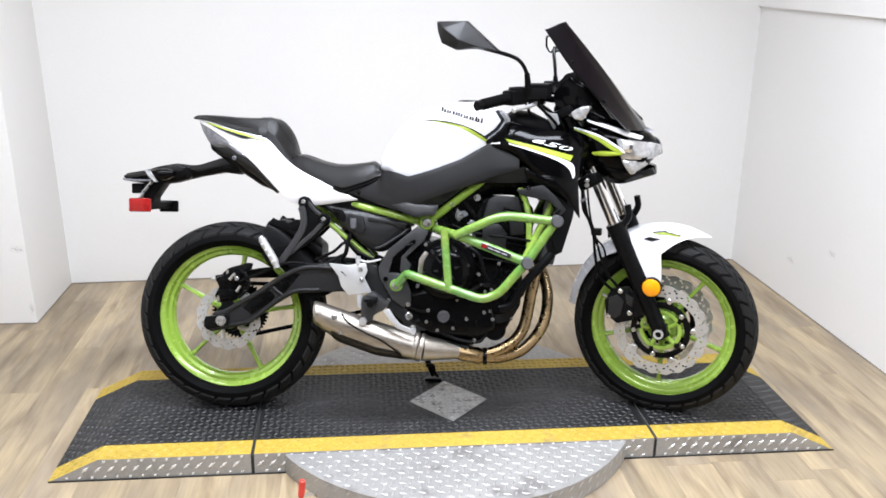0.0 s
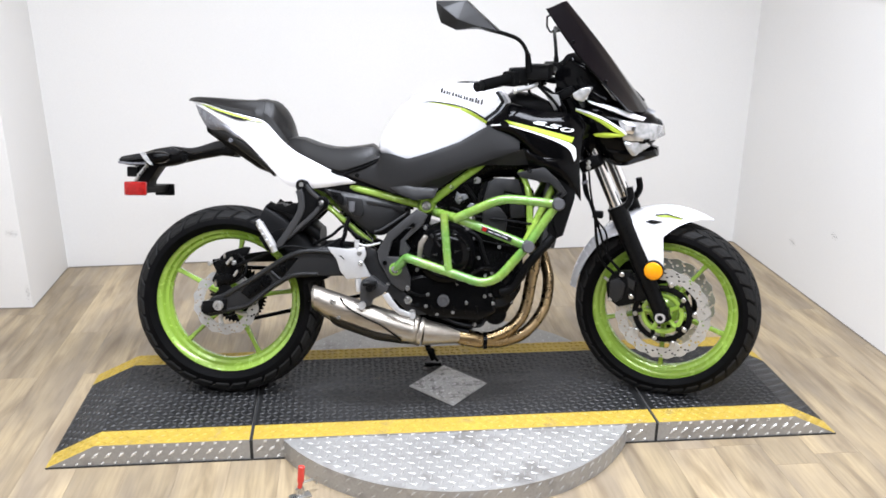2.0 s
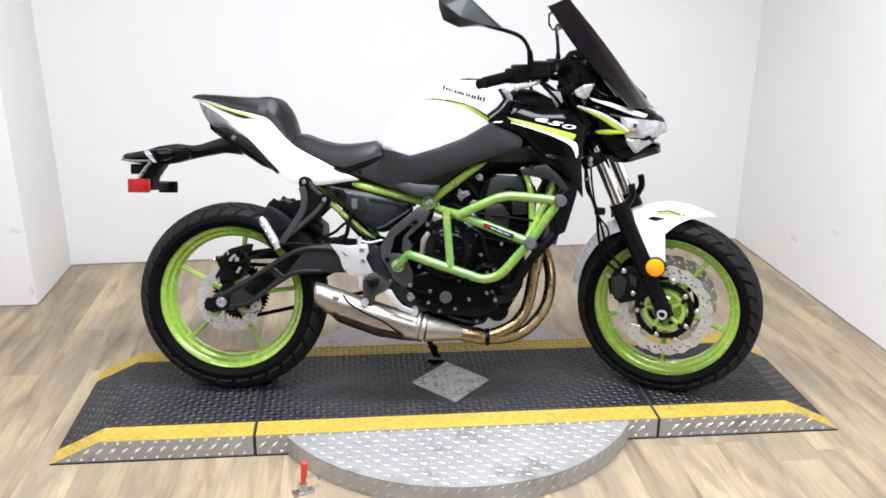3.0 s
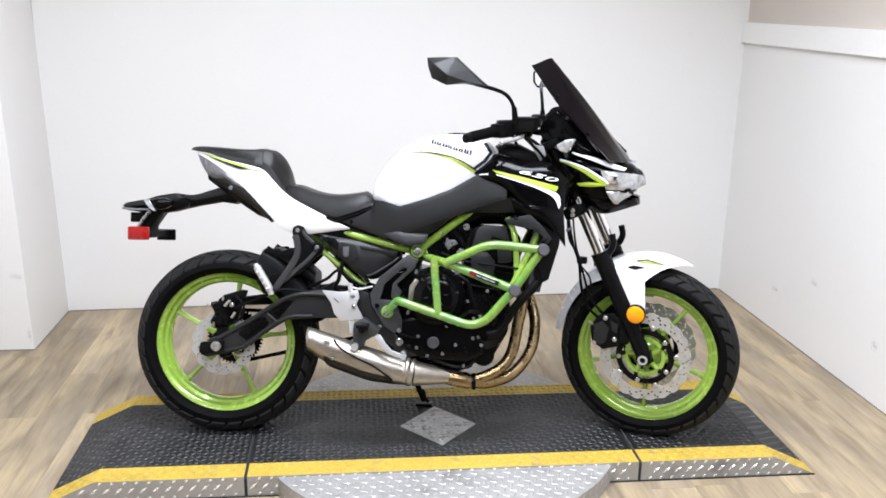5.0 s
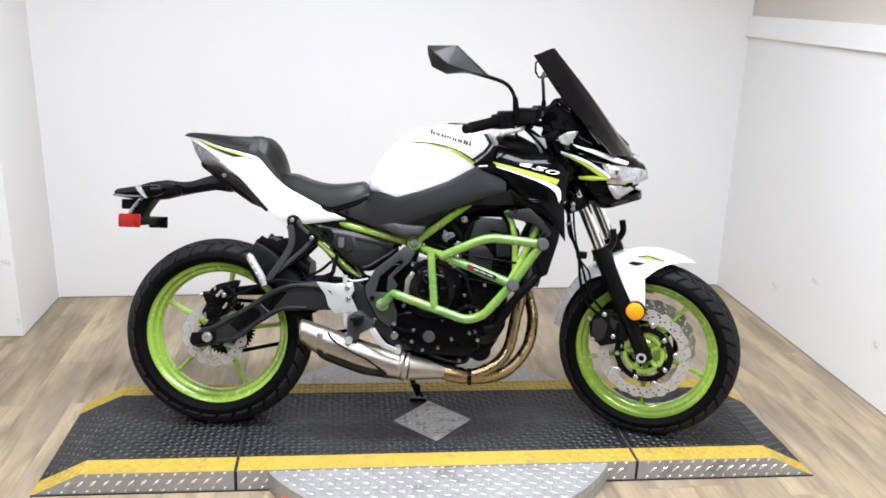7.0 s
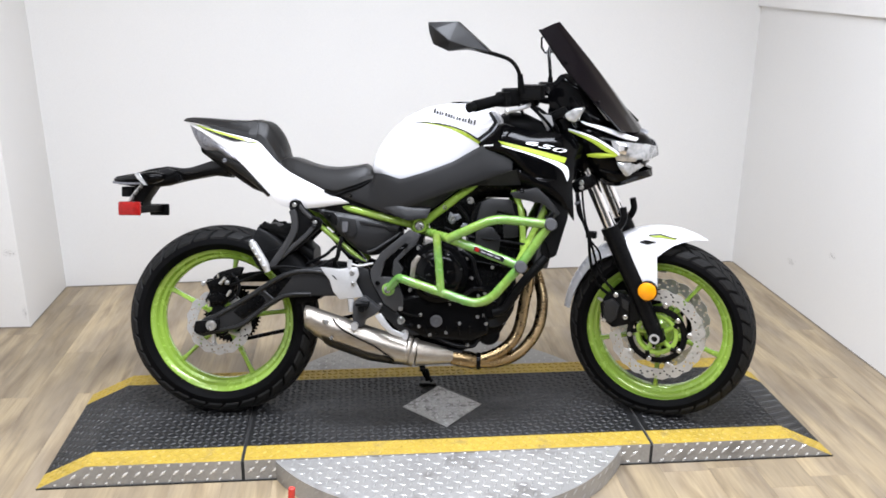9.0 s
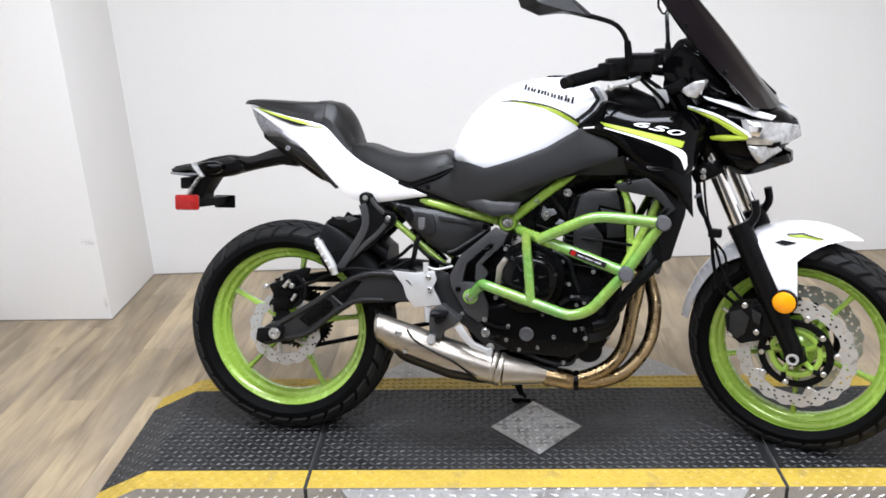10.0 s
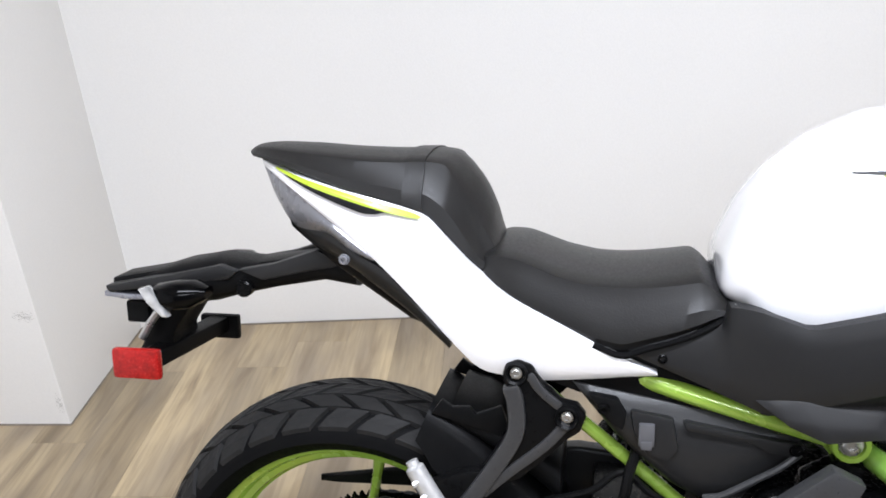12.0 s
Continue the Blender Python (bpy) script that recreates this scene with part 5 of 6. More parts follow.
part("bracket_lip", plate([(-1.058, 0.756), (-1.020, 0.752), (-0.965, 0.752), (-0.968, 0.746), (-1.020, 0.744), (-1.058, 0.748)], -0.050, -0.020, 0.002), GREY_PAINT, tail, "grey lower lip")
both("strut_facet", lambda: plate([(-0.852, 0.794), (-0.800, 0.804), (-0.735, 0.826), (-0.690, 0.806), (-0.745, 0.796), (-0.815, 0.780)], -0.050, -0.034, 0.004), BRACKET, tail, "satin facet of the strut")
part("strut_screw", knob(-0.842, 0.768, -0.040, -0.056, 0.012), DARK, tail)
part("cross_bar", moved(box(-0.016, 0.016, -0.106, 0.106, -0.012, 0.012, 0.004), Matrix.Translation((-0.970, 0, 0.665)) @ Matrix.Rotation(radians(-8), 4, "Z")), PLASTIC, tail)
part("plate_lamp", box(-1.035, -1.0, -0.035, 0.035, 0.705, 0.738, 0.004), PLASTIC, tail)
part("side_reflector", box(-1.018, -0.947, -0.112, -0.098, 0.648, 0.692, 0.006), RED, tail, "red side reflector")
part("side_reflector", box(-0.988, -0.924, 0.098, 0.112, 0.640, 0.679, 0.004), PLASTIC, tail, "black back of the far reflector")
both("rear_signal", lambda: join(tube([Vector((-0.945, -0.02, 0.765)), Vector((-0.95, -0.075, 0.765))], 0.009, 10), loft([(-0.956, -0.095, 0.764, 0.774, 0.014), (-0.945, -0.095, 0.752, 0.784, 0.026), (-0.920, -0.094, 0.747, 0.788, 0.031), (-0.895, -0.092, 0.752, 0.788, 0.028), (-0.876, -0.09, 0.764, 0.780, 0.014)], 20)), GLOSS, tail, "small black turn signal")
part("signal_lens", plate([(-0.962, 0.782), (-0.948, 0.786), (-0.935, 0.770), (-0.920, 0.744), (-0.930, 0.744), (-0.950, 0.762)], -0.124, -0.112, 0.003), LENS, tail, "clear signal lens edge")
part("plate_clip", tube(spline([(-0.962, -0.05, 0.744), (-0.985, -0.055, 0.715), (-1.000, -0.058, 0.690)], 4), 0.006, 8), BOLT, tail, "bright bracket edge")

# ---- engine ----
engine = part("engine", plate([(-0.215, 0.470), (-0.190, 0.380), (-0.150, 0.300), (-0.060, 0.262), (0.120, 0.255), (0.200, 0.290), (0.245, 0.370), (0.250, 0.470), (0.200, 0.520), (0.100, 0.540), (-0.060, 0.575), (-0.150, 0.560)], -0.135, 0.135, 0.014, 3), DARK, bike, "black twin-cylinder engine")
part("cylinder_block", moved(box(-0.085, 0.085, -0.135, 0.135, -0.02, 0.15, 0.012), Matrix.Translation((0.165, 0, 0.50)) @ Matrix.Rotation(radians(9), 4, "Y")), DARK, engine)
for k in range(4):
    part("block_rib", moved(box(-0.089, 0.089, -0.141, 0.141, 0.012 + 0.03 * k, 0.017 + 0.03 * k, 0.002, 1), Matrix.Translation((0.165, 0, 0.50)) @ Matrix.Rotation(radians(9), 4, "Y")), MATT, engine)
head = part("cylinder_head", moved(plate([(-0.090, 0.0), (-0.095, 0.05), (-0.082, 0.098), (-0.060, 0.110), (0.055, 0.108), (0.080, 0.085), (0.088, 0.0)], -0.150, 0.150, 0.010, 3), Matrix.Translation((0.190, 0, 0.605)) @ Matrix.Rotation(radians(6), 4, "Y")), DARK, engine, "black cylinder head cover")
part("head_step", plate([(0.116, 0.640), (0.134, 0.708), (0.160, 0.722), (0.228, 0.718), (0.240, 0.670), (0.184, 0.682), (0.172, 0.640)], -0.162, -0.145, 0.005), BRACKET, head)
part("head_step", plate([(0.184, 0.676), (0.246, 0.664), (0.250, 0.600), (0.205, 0.596), (0.202, 0.640)], -0.160, -0.145, 0.004), BRACKET, head)
part("head_step", plate([(0.118, 0.632), (0.170, 0.632), (0.196, 0.600), (0.190, 0.545), (0.118, 0.552)], -0.156, -0.140, 0.004), BRACKET, head)
cover = part("clutch_cover", lathe([(-0.130, 0.098), (-0.172, 0.096), (-0.182, 0.090), (-0.184, 0.078), (-0.196, 0.074), (-0.204, 0.064), (-0.207, 0.040), (-0.208, 0.0)], (0.005, 0.485), 56), POLISHED, engine, "round black clutch cover")
for k in range(6):
    a = radians(10 + 60 * k)
    part("cover_rib", tube([Vector((0.005 + 0.026 * math.cos(a), -0.2060, 0.490 + 0.026 * math.sin(a))), Vector((0.005 + 0.074 * math.cos(a), -0.197, 0.490 + 0.074 * math.sin(a)))], 0.0040, 6), BRACKET, cover)
# highlight on the cover's dome, modelled as a bright steel plate
part("cover_glint", plate([(-0.080, 0.520), (-0.062, 0.545), (-0.050, 0.538), (-0.064, 0.512), (-0.070, 0.470), (-0.084, 0.475)], -0.198, -0.180, 0.003), STEEL, cover, "bright steel patch standing in for a highlight on the cover")
for k in range(9):
    a = radians(10 + 40 * k)
    part("cover_bolt", bolt(0.005 + 0.102 * math.cos(a), 0.485 + 0.102 * math.sin(a), -0.166, 0.0045, 0.007), BOLT if k % 2 else DARK, cover)
case = part("lower_case", plate([(-0.135, 0.400), (-0.110, 0.315), (-0.040, 0.282), (0.110, 0.272), (0.165, 0.300), (0.160, 0.385), (0.080, 0.415), (-0.060, 0.420)], -0.172, -0.12, 0.012, 3), POLISHED, engine, "black lower crankcase cover")
for u, w in ((-0.112, 0.338), (-0.050, 0.355), (0.072, 0.330), (0.098, 0.262), (0.128, 0.352), (0.146, 0.356), (0.155, 0.330), (-0.055, 0.318), (0.108, 0.470), (0.090, 0.530), (0.190, 0.372), (0.172, 0.505), (-0.175, 0.385)):
    part("case_bolt", bolt(u, w, -0.172 if w < 0.4 else -0.150, 0.0046, 0.011), BOLT, case)
part("oil_plug", lathe([(-0.165, 0), (-0.165, 0.020), (-0.176, 0.019), (-0.178, 0.015), (-0.174, 0.012), (-0.174, 0.004), (-0.177, 0.003), (-0.177, 0)], (-0.001, 0.336), 24), bpy.data.materials["grey_nylon"], case, "round dark oil plug")
part("case_hoop", tube(rounded([(-0.118, -0.175, 0.405), (-0.118, -0.178, 0.368), (-0.080, -0.178, 0.352), (-0.045, -0.178, 0.352)], 0.02), 0.0045, 8), MATT, case)
pump = part("water_pump", lathe([(-0.12, 0.058), (-0.158, 0.056), (-0.164, 0.048), (-0.168, 0.030), (-0.172, 0.026), (-0.180, 0.022), (-0.182, 0)], (0.172, 0.372), 36), POLISHED, engine, "black water pump housing")
for k in range(6):
    a = radians(60 * k + 15)
    part("pump_bolt", bolt(0.172 + 0.060 * math.cos(a), 0.372 + 0.060 * math.sin(a), -0.150, 0.0042, 0.008), BOLT, pump)
part("oil_filter", lathe([(-0.06, 0.036), (-0.128, 0.036), (-0.134, 0.032), (-0.135, 0)], (0.165, 0.290), 28), MATT, engine, "black oil filter")
part("coolant_hose", tube(spline([(0.175, -0.175, 0.365), (0.210, -0.178, 0.378), (0.238, -0.175, 0.420), (0.263, -0.172, 0.457), (0.304, -0.168, 0.503), (0.336, -0.162, 0.541)], 6), 0.0145, 12), MATT, engine, "black coolant hose")
for k in range(5):
    part("case_rib", tube([Vector((-0.030 + 0.034 * k, -0.171, 0.292)), Vector((-0.040 + 0.036 * k, -0.173, 0.322))], 0.0035, 6), DARK, case)
part("case_web", tube(spline([(0.085, -0.165, 0.420), (0.120, -0.170, 0.440), (0.160, -0.165, 0.432), (0.200, -0.160, 0.420)], 6), 0.008, 8), POLISHED, engine)
part("hose_clamp", tube([Vector((0.233, -0.175, 0.413)), Vector((0.240, -0.175, 0.424))], 0.0165, 14), MATT, engine, "black hose clamp")
part("hose_clamp", tube([Vector((0.312, -0.167, 0.512)), Vector((0.319, -0.166, 0.521))], 0.0165, 14), MATT, engine, "black hose clamp")
part("breather_hose", tube(spline([(0.060, -0.150, 0.560), (0.105, -0.158, 0.535), (0.120, -0.160, 0.490), (0.135, -0.158, 0.450)], 6), 0.007, 10), MATT, engine, "black breather hose")
for u, w, r in ((0.200, 0.450, 0.005), (0.225, 0.405, 0.005), (0.150, 0.425, 0.0045), (0.118, 0.395, 0.0045), (-0.085, 0.430, 0.0045), (0.030, 0.300, 0.0045), (-0.02, 0.292, 0.0045)):
    part("case_bolt", bolt(u, w, -0.165 if w > 0.4 else -0.172, r, 0.010), BOLT, case)
part("sump", loft([(-0.10, 0, 0.235, 0.29, 0.10), (-0.05, 0, 0.22, 0.29, 0.115), (0.08, 0, 0.222, 0.29, 0.115), (0.13, 0, 0.24, 0.29, 0.10)], 20, 4.0), DARK, engine)
for pts_, r in (([(-0.02, -0.15, 0.285), (0.05, -0.165, 0.262), (0.11, -0.16, 0.255), (0.13, -0.15, 0.275), (0.14, -0.15, 0.32)], 0.006), ([(-0.08, -0.15, 0.275), (0.0, -0.16, 0.250), (0.08, -0.155, 0.235)], 0.008),
                ([(0.02, -0.13, 0.625), (0.10, -0.14, 0.600), (0.18, -0.165, 0.592), (0.27, -0.165, 0.580)], 0.004), ([(0.06, -0.12, 0.70), (0.09, -0.13, 0.66), (0.11, -0.12, 0.62)], 0.007)):
    part("pipe_run", tube(spline(pts_, 6), r, 8), MATT, engine)
inj = part("injector_body", box(0.025, 0.110, -0.125, 0.10, 0.640, 0.730, 0.012), DARK, engine)
for u, w, r in ((0.10, 0.712, 0.009), (0.045, 0.655, 0.008), (0.118, 0.660, 0.007), (0.02, 0.69, 0.007)):
    part("injector_bolt", bolt(u, w, -0.128, r, 0.008), BOLT, inj)
part("injector_plate", plate([(0.030, 0.652), (0.037, 0.678), (0.046, 0.668), (0.065, 0.670), (0.074, 0.657), (0.056, 0.648), (0.042, 0.635)], -0.130, -0.120, 0.003), GREY_PAINT, inj, "grey cast linkage plate")
part("injector_plate", plate([(0.068, 0.628), (0.080, 0.642), (0.094, 0.638), (0.090, 0.626)], -0.130, -0.120, 0.002), GREY_PAINT, inj)
both("engine_mount", lambda: plate([(-0.135, 0.500), (-0.110, 0.585), (-0.070, 0.610), (-0.04, 0.600), (-0.06, 0.545), (-0.10, 0.47)], -0.13, -0.10, 0.005), DARK, engine)
part("throttle_body", plate([(-0.03, 0.640), (0.03, 0.705), (0.11, 0.715), (0.13, 0.620), (0.06, 0.592), (-0.02, 0.600)], -0.112, 0.112, 0.008), DARK, engine, "black throttle bodies")
part("air_box", loft([(-0.10, 0, 0.66, 0.76, 0.10), (0.0, 0, 0.66, 0.80, 0.13), (0.15, 0, 0.72, 0.86, 0.14), (0.32, 0, 0.72, 0.90, 0.13), (0.40, 0, 0.74, 0.90, 0.10)], 20, 4.0), DARK, bike)

radiator = part("radiator", moved(box(-0.022, 0.022, -0.165, 0.165, -0.13, 0.13, 0.006), Matrix.Translation((0.352, 0, 0.635)) @ Matrix.Rotation(radians(14), 4, "Y")), CORE, bike, "dark finned radiator core")
both("radiator_side", lambda: plate([(0.330, 0.672), (0.390, 0.650), (0.392, 0.640), (0.362, 0.545), (0.345, 0.536), (0.318, 0.560)], -0.178, -0.150, 0.004), PLASTIC, radiator, "black radiator side guard")
both("cowl_grip", lambda: plate([(0.418, 0.712), (0.438, 0.720), (0.440, 0.713), (0.420, 0.704)], -0.185, -0.180, 0.001), bpy.data.materials["grey_nylon"], bike)

# ---- exhaust ----
def between(table, x):
    """The value at x of a line through (x, value) pairs."""
    for (x0, y0), (x1, y1) in zip(table, table[1:]):
        if x <= x1:
            return y0 + (y1 - y0) * (x - x0) / (x1 - x0)
    return table[-1][1]


both_pipes = ([(0.262, -0.075, 0.515), (0.291, -0.080, 0.482), (0.290, -0.085, 0.440), (0.280, -0.090, 0.395), (0.261, -0.100, 0.300), (0.223, -0.112, 0.246), (0.165, -0.122, 0.216), (0.110, -0.132, 0.206), (0.060, -0.140, 0.222)],
              [(0.262, 0.075, 0.515), (0.318, 0.060, 0.485), (0.340, 0.035, 0.430), (0.346, 0.0, 0.370), (0.326, -0.040, 0.290), (0.265, -0.080, 0.222), (0.190, -0.110, 0.198), (0.120, -0.130, 0.200)])
exhaust = part("exhaust", tube(spline(both_pipes[0], 8), 0.0190, 16), BRONZE, bike, "heat-tinted exhaust header pipe")
part("header_pipe", tube(spline(both_pipes[1], 8), 0.0190, 16), BRONZE, exhaust, "heat-tinted exhaust header pipe")
part("collector", loft([(0.040, -0.145, 0.197, 0.240, 0.024), (0.060, -0.143, 0.190, 0.242, 0.030), (0.115, -0.135, 0.180, 0.232, 0.034), (0.135, -0.130, 0.185, 0.225, 0.030)], 20), BRONZE, exhaust)
part("pipe_clamp", loft([(0.128, -0.130, 0.177, 0.230, 0.036), (0.140, -0.130, 0.177, 0.230, 0.036)], 20), DARK, exhaust)


def barrel(stations, sides=28):
    """A round body along a slanting line: (u, v, w, radius)."""
    return tube([Vector((u, v, w)) for u, v, w, r in stations], [s[3] for s in stations], sides)


SILENCER = [(-0.408, -0.185, 0.347, 0.031), (-0.405, -0.185, 0.346, 0.036), (-0.394, -0.185, 0.342, 0.037), (-0.391, -0.185, 0.341, 0.0345), (-0.388, -0.185, 0.339, 0.038), (-0.330, -0.182, 0.317, 0.041), (-0.20, -0.175, 0.272, 0.042), (-0.090, -0.165, 0.238, 0.043)]


def silencer_point(u, turn, lift=0.0):
    """A place on the silencer's skin: turn 0 faces outwards, 90 down, -90 up; its belly hangs deeper towards the tail."""
    v, w, r = (between([(s[0], s[k]) for s in SILENCER], u) for k in (1, 2, 3))
    deep = 1.0 + (0.52 * min(1.0, (-0.095 - u) / 0.12) * min(1.0, max(0.0, (u + 0.43) / 0.10)) if u < -0.095 else 0.0)
    c, s = math.cos(radians(turn)), math.sin(radians(turn))
    return Vector((u, v - (r + lift) * c, w - (r * (deep if s > 0 else 1.0) + lift) * s))


def silencer_grid(u_at, rows, turns, lift):
    bm = bmesh.new()
    grid = [[bm.verts.new(silencer_point(u_at(i / rows, t), t, lift)) for t in turns] for i in range(rows + 1)]
    for a, b in zip(grid, grid[1:]):
        for k in range(len(turns) - 1):
            bm.faces.new((a[k], a[k + 1], b[k + 1], b[k]))
    return bm


def guard_u(q, turn):
    """The guard's ends slant: it runs further forward lower down."""
    return -0.352 + 0.10 * (turn - 34) / 600 + q * (0.205 + 0.035 * (turn - 34) / 70)


body = silencer_grid(lambda q, t: -0.4075 + q * 0.317, 40, [360 * k / 40 for k in range(41)], 0.0)
bmesh.ops.remove_doubles(body, verts=body.verts, dist=1e-5)
part("silencer", body, STEEL, exhaust, "brushed stainless silencer")
shield = silencer_grid(guard_u, 24, [34 + 6 * k for k in range(15)], 0.004)
bmesh.ops.solidify(shield, geom=shield.faces[:], thickness=-0.003)
part("silencer_guard", shield, GUARD_STEEL, exhaust, "dark satin lower silencer guard")
part("silencer_outlet", barrel([(-0.414, -0.185, 0.349, 0.019), (-0.400, -0.185, 0.344, 0.019)], 20), DARK, exhaust)
part("silencer_band", barrel([(-0.098, -0.162, 0.2425, 0.0445), (-0.094, -0.162, 0.2412, 0.047), (-0.086, -0.162, 0.2390, 0.047), (-0.082, -0.162, 0.238, 0.0445)]), STEEL, exhaust)
part("silencer_band", barrel([(-0.080, -0.162, 0.2372, 0.0445), (-0.076, -0.162, 0.236, 0.0465), (-0.068, -0.162, 0.234, 0.0465), (-0.064, -0.162, 0.233, 0.0445)]), STEEL, exhaust)
part("silencer_cone", barrel([(-0.064, -0.162, 0.233, 0.042), (0.0, -0.155, 0.226, 0.032), (0.050, -0.148, 0.221, 0.024)]), STEEL, exhaust, "stainless cone")
part("silencer_seam", tube(spline([(-0.318, -0.212, 0.345), (-0.295, -0.222, 0.318), (-0.24, -0.2195, 0.286), (-0.19, -0.2175, 0.262), (-0.13, -0.207, 0.216)], 6), 0.0026, 8), DARK, exhaust)
part("silencer_bolt", bolt(-0.340, 0.336, -0.221, 0.008, 0.007), BOLT, exhaust)
part("guard_bolt", bolt(-0.322, 0.286, -0.224, 0.005, 0.008), BOLT, exhaust)

# ---- foot controls ----
hanger, _ = both("footrest_hanger", lambda: plate([(-0.250, 0.505), (-0.215, 0.492), (-0.206, 0.470), (-0.161, 0.387), (-0.126, 0.363), (-0.085, 0.335), (-0.055, 0.305), (-0.052, 0.290),
                                                    (-0.100, 0.285), (-0.150, 0.335), (-0.225, 0.392), (-0.262, 0.448)], -0.170, -0.150, 0.005), BRACKET, bike, "satin black footrest hanger")
part("hanger_frame", plate([(-0.088, 0.621), (-0.178, 0.546), (-0.208, 0.490), (-0.203, 0.458), (-0.163, 0.388), (-0.128, 0.364), (-0.104, 0.380), (-0.104, 0.410), (-0.125, 0.462), (-0.142, 0.472), (-0.175, 0.473), (-0.162, 0.523), (-0.107, 0.573),
                            (-0.088, 0.576), (-0.136, 0.524), (-0.140, 0.480), (-0.122, 0.470), (-0.105, 0.498), (-0.122, 0.522), (-0.066, 0.576), (-0.053, 0.605)], -0.184, -0.160, 0.003), CHARCOAL, hanger, "charcoal footrest frame with a slot")
for u, w, r in ((-0.110, 0.336, 0.011), (-0.098, 0.296, 0.009), (-0.098, 0.572, 0.006), (-0.184, 0.454, 0.006), (-0.112, 0.375, 0.006)):
    part("hanger_bolt", bolt(u, w, -0.170 if w < 0.36 else -0.184, r, 0.009), BOLT if w < 0.4 else DARK, hanger)
heel = part("heel_guard", plate([(-0.362, 0.502), (-0.300, 0.497), (-0.246, 0.506), (-0.240, 0.480), (-0.250, 0.458), (-0.226, 0.412), (-0.300, 0.402), (-0.322, 0.428), (-0.332, 0.462)], -0.200, -0.190, 0.004), CAST, hanger, "bare aluminium heel guard")
part("guard_slot", plate([(-0.325, 0.478), (-0.318, 0.476), (-0.305, 0.462), (-0.312, 0.466)], -0.2012, -0.195, 0.0005), DARK, heel)
for u, w in ((-0.262, 0.486), (-0.258, 0.452)):
    part("guard_bolt", bolt(u, w, -0.200, 0.0065, 0.005), BOLT, heel)
part("master_cylinder", tube([Vector((-0.270, -0.195, 0.50)), Vector((-0.270, -0.195, 0.525))], 0.008, 12), CAST, hanger)
part("brake_line", tube(spline([(-0.270, -0.195, 0.515), (-0.24, -0.198, 0.508), (-0.20, -0.18, 0.515)], 5), 0.0035, 8), CAST, hanger)
part("push_rod", tube([Vector((-0.266, -0.195, 0.405)), Vector((-0.262, -0.195, 0.365))], 0.010, 12), CAST, hanger)
part("footrest", join(tube([Vector((-0.215, -0.17, 0.385)), Vector((-0.225, -0.268, 0.385))], 0.011, 12), box(-0.245, -0.205, -0.272, -0.205, 0.392, 0.402, 0.003)), MATT, hanger, "black rubber-topped rider's footrest")
part("footrest_block", plate([(-0.256, 0.398), (-0.222, 0.416), (-0.171, 0.376), (-0.190, 0.358), (-0.219, 0.342), (-0.224, 0.320), (-0.258, 0.322), (-0.258, 0.380)], -0.215, -0.172, 0.005), CHARCOAL, hanger)
part("brake_pedal", plate([(-0.189, 0.358), (-0.170, 0.366), (-0.152, 0.338), (-0.134, 0.317), (-0.104, 0.305), (-0.088, 0.304), (-0.088, 0.293), (-0.112, 0.292), (-0.144, 0.304), (-0.168, 0.328)], -0.226, -0.214, 0.003), CAST, hanger, "bare aluminium brake pedal")
part("pedal_tip", tube([Vector((-0.094, -0.215, 0.297)), Vector((-0.094, -0.245, 0.297))], 0.009, 12), CAST, hanger)
part("peg_stop", tube([Vector((-0.250, -0.215, 0.325)), Vector((-0.250, -0.235, 0.325))], 0.012, 12), CAST, hanger)
stand = part("side_stand", tube(rounded([(-0.10, 0.12, 0.25), (-0.055, 0.18, 0.115), (-0.035, 0.20, 0.065)], 0.03), 0.010, 10), MATT, bike, "black side stand resting on the deck")
part("stand_foot", box(-0.065, -0.005, 0.18, 0.235, 0.045, 0.055, 0.003), MATT, stand)
part("stand_hook", tube(rounded([(-0.060, 0.115, 0.118), (-0.035, 0.12, 0.118), (-0.030, 0.125, 0.09), (-0.018, 0.128, 0.075)], 0.008), 0.006, 8), MATT, stand)

# ---- front end, turned with the handlebar ----
FV = 0.084
def leg_at(w):
    return FRONT_AXLE[0] + 0.004 - (w - FRONT_AXLE[1]) * 0.4557


def leg(w0, w1, r, taper=None):
    n = 8
    return tube([Vector((leg_at(w0 + (w1 - w0) * k / n), -FV, w0 + (w1 - w0) * k / n)) for k in range(n + 1)], r if taper is None else [r + (taper - r) * k / n for k in range(n + 1)], 18)


fork, _ = both("fork_leg", lambda: join(leg(0.285, 0.40, 0.0255, 0.026), leg(0.38, 0.640, 0.026, 0.030), leg(0.632, 0.652, 0.031), plate([(0.715, 0.325), (0.712, 0.290), (0.740, 0.276), (0.765, 0.292), (0.760, 0.330)], -0.104, -0.068, 0.006)), MATT, bike, "satin black fork lower leg", STEER)
both("fork_tube", lambda: leg(0.63, 1.00, 0.0205), CHROME, bike, "chromed fork tube", STEER)
part("axle_end", lathe([(-0.104, 0), (-0.104, 0.017), (-0.111, 0.016), (-0.111, 0.010), (-0.102, 0.009), (-0.102, 0)], (FRONT_AXLE[0], FRONT_AXLE[1]), 24), CAST, bike, "", STEER)
both("fender_stay", lambda: tube(rounded([(0.592, -0.088, 0.625), (0.612, -0.085, 0.655), (0.625, -0.082, 0.680), (0.618, -0.080, 0.715)], 0.02), 0.011, 10), MATT, bike, "", STEER)
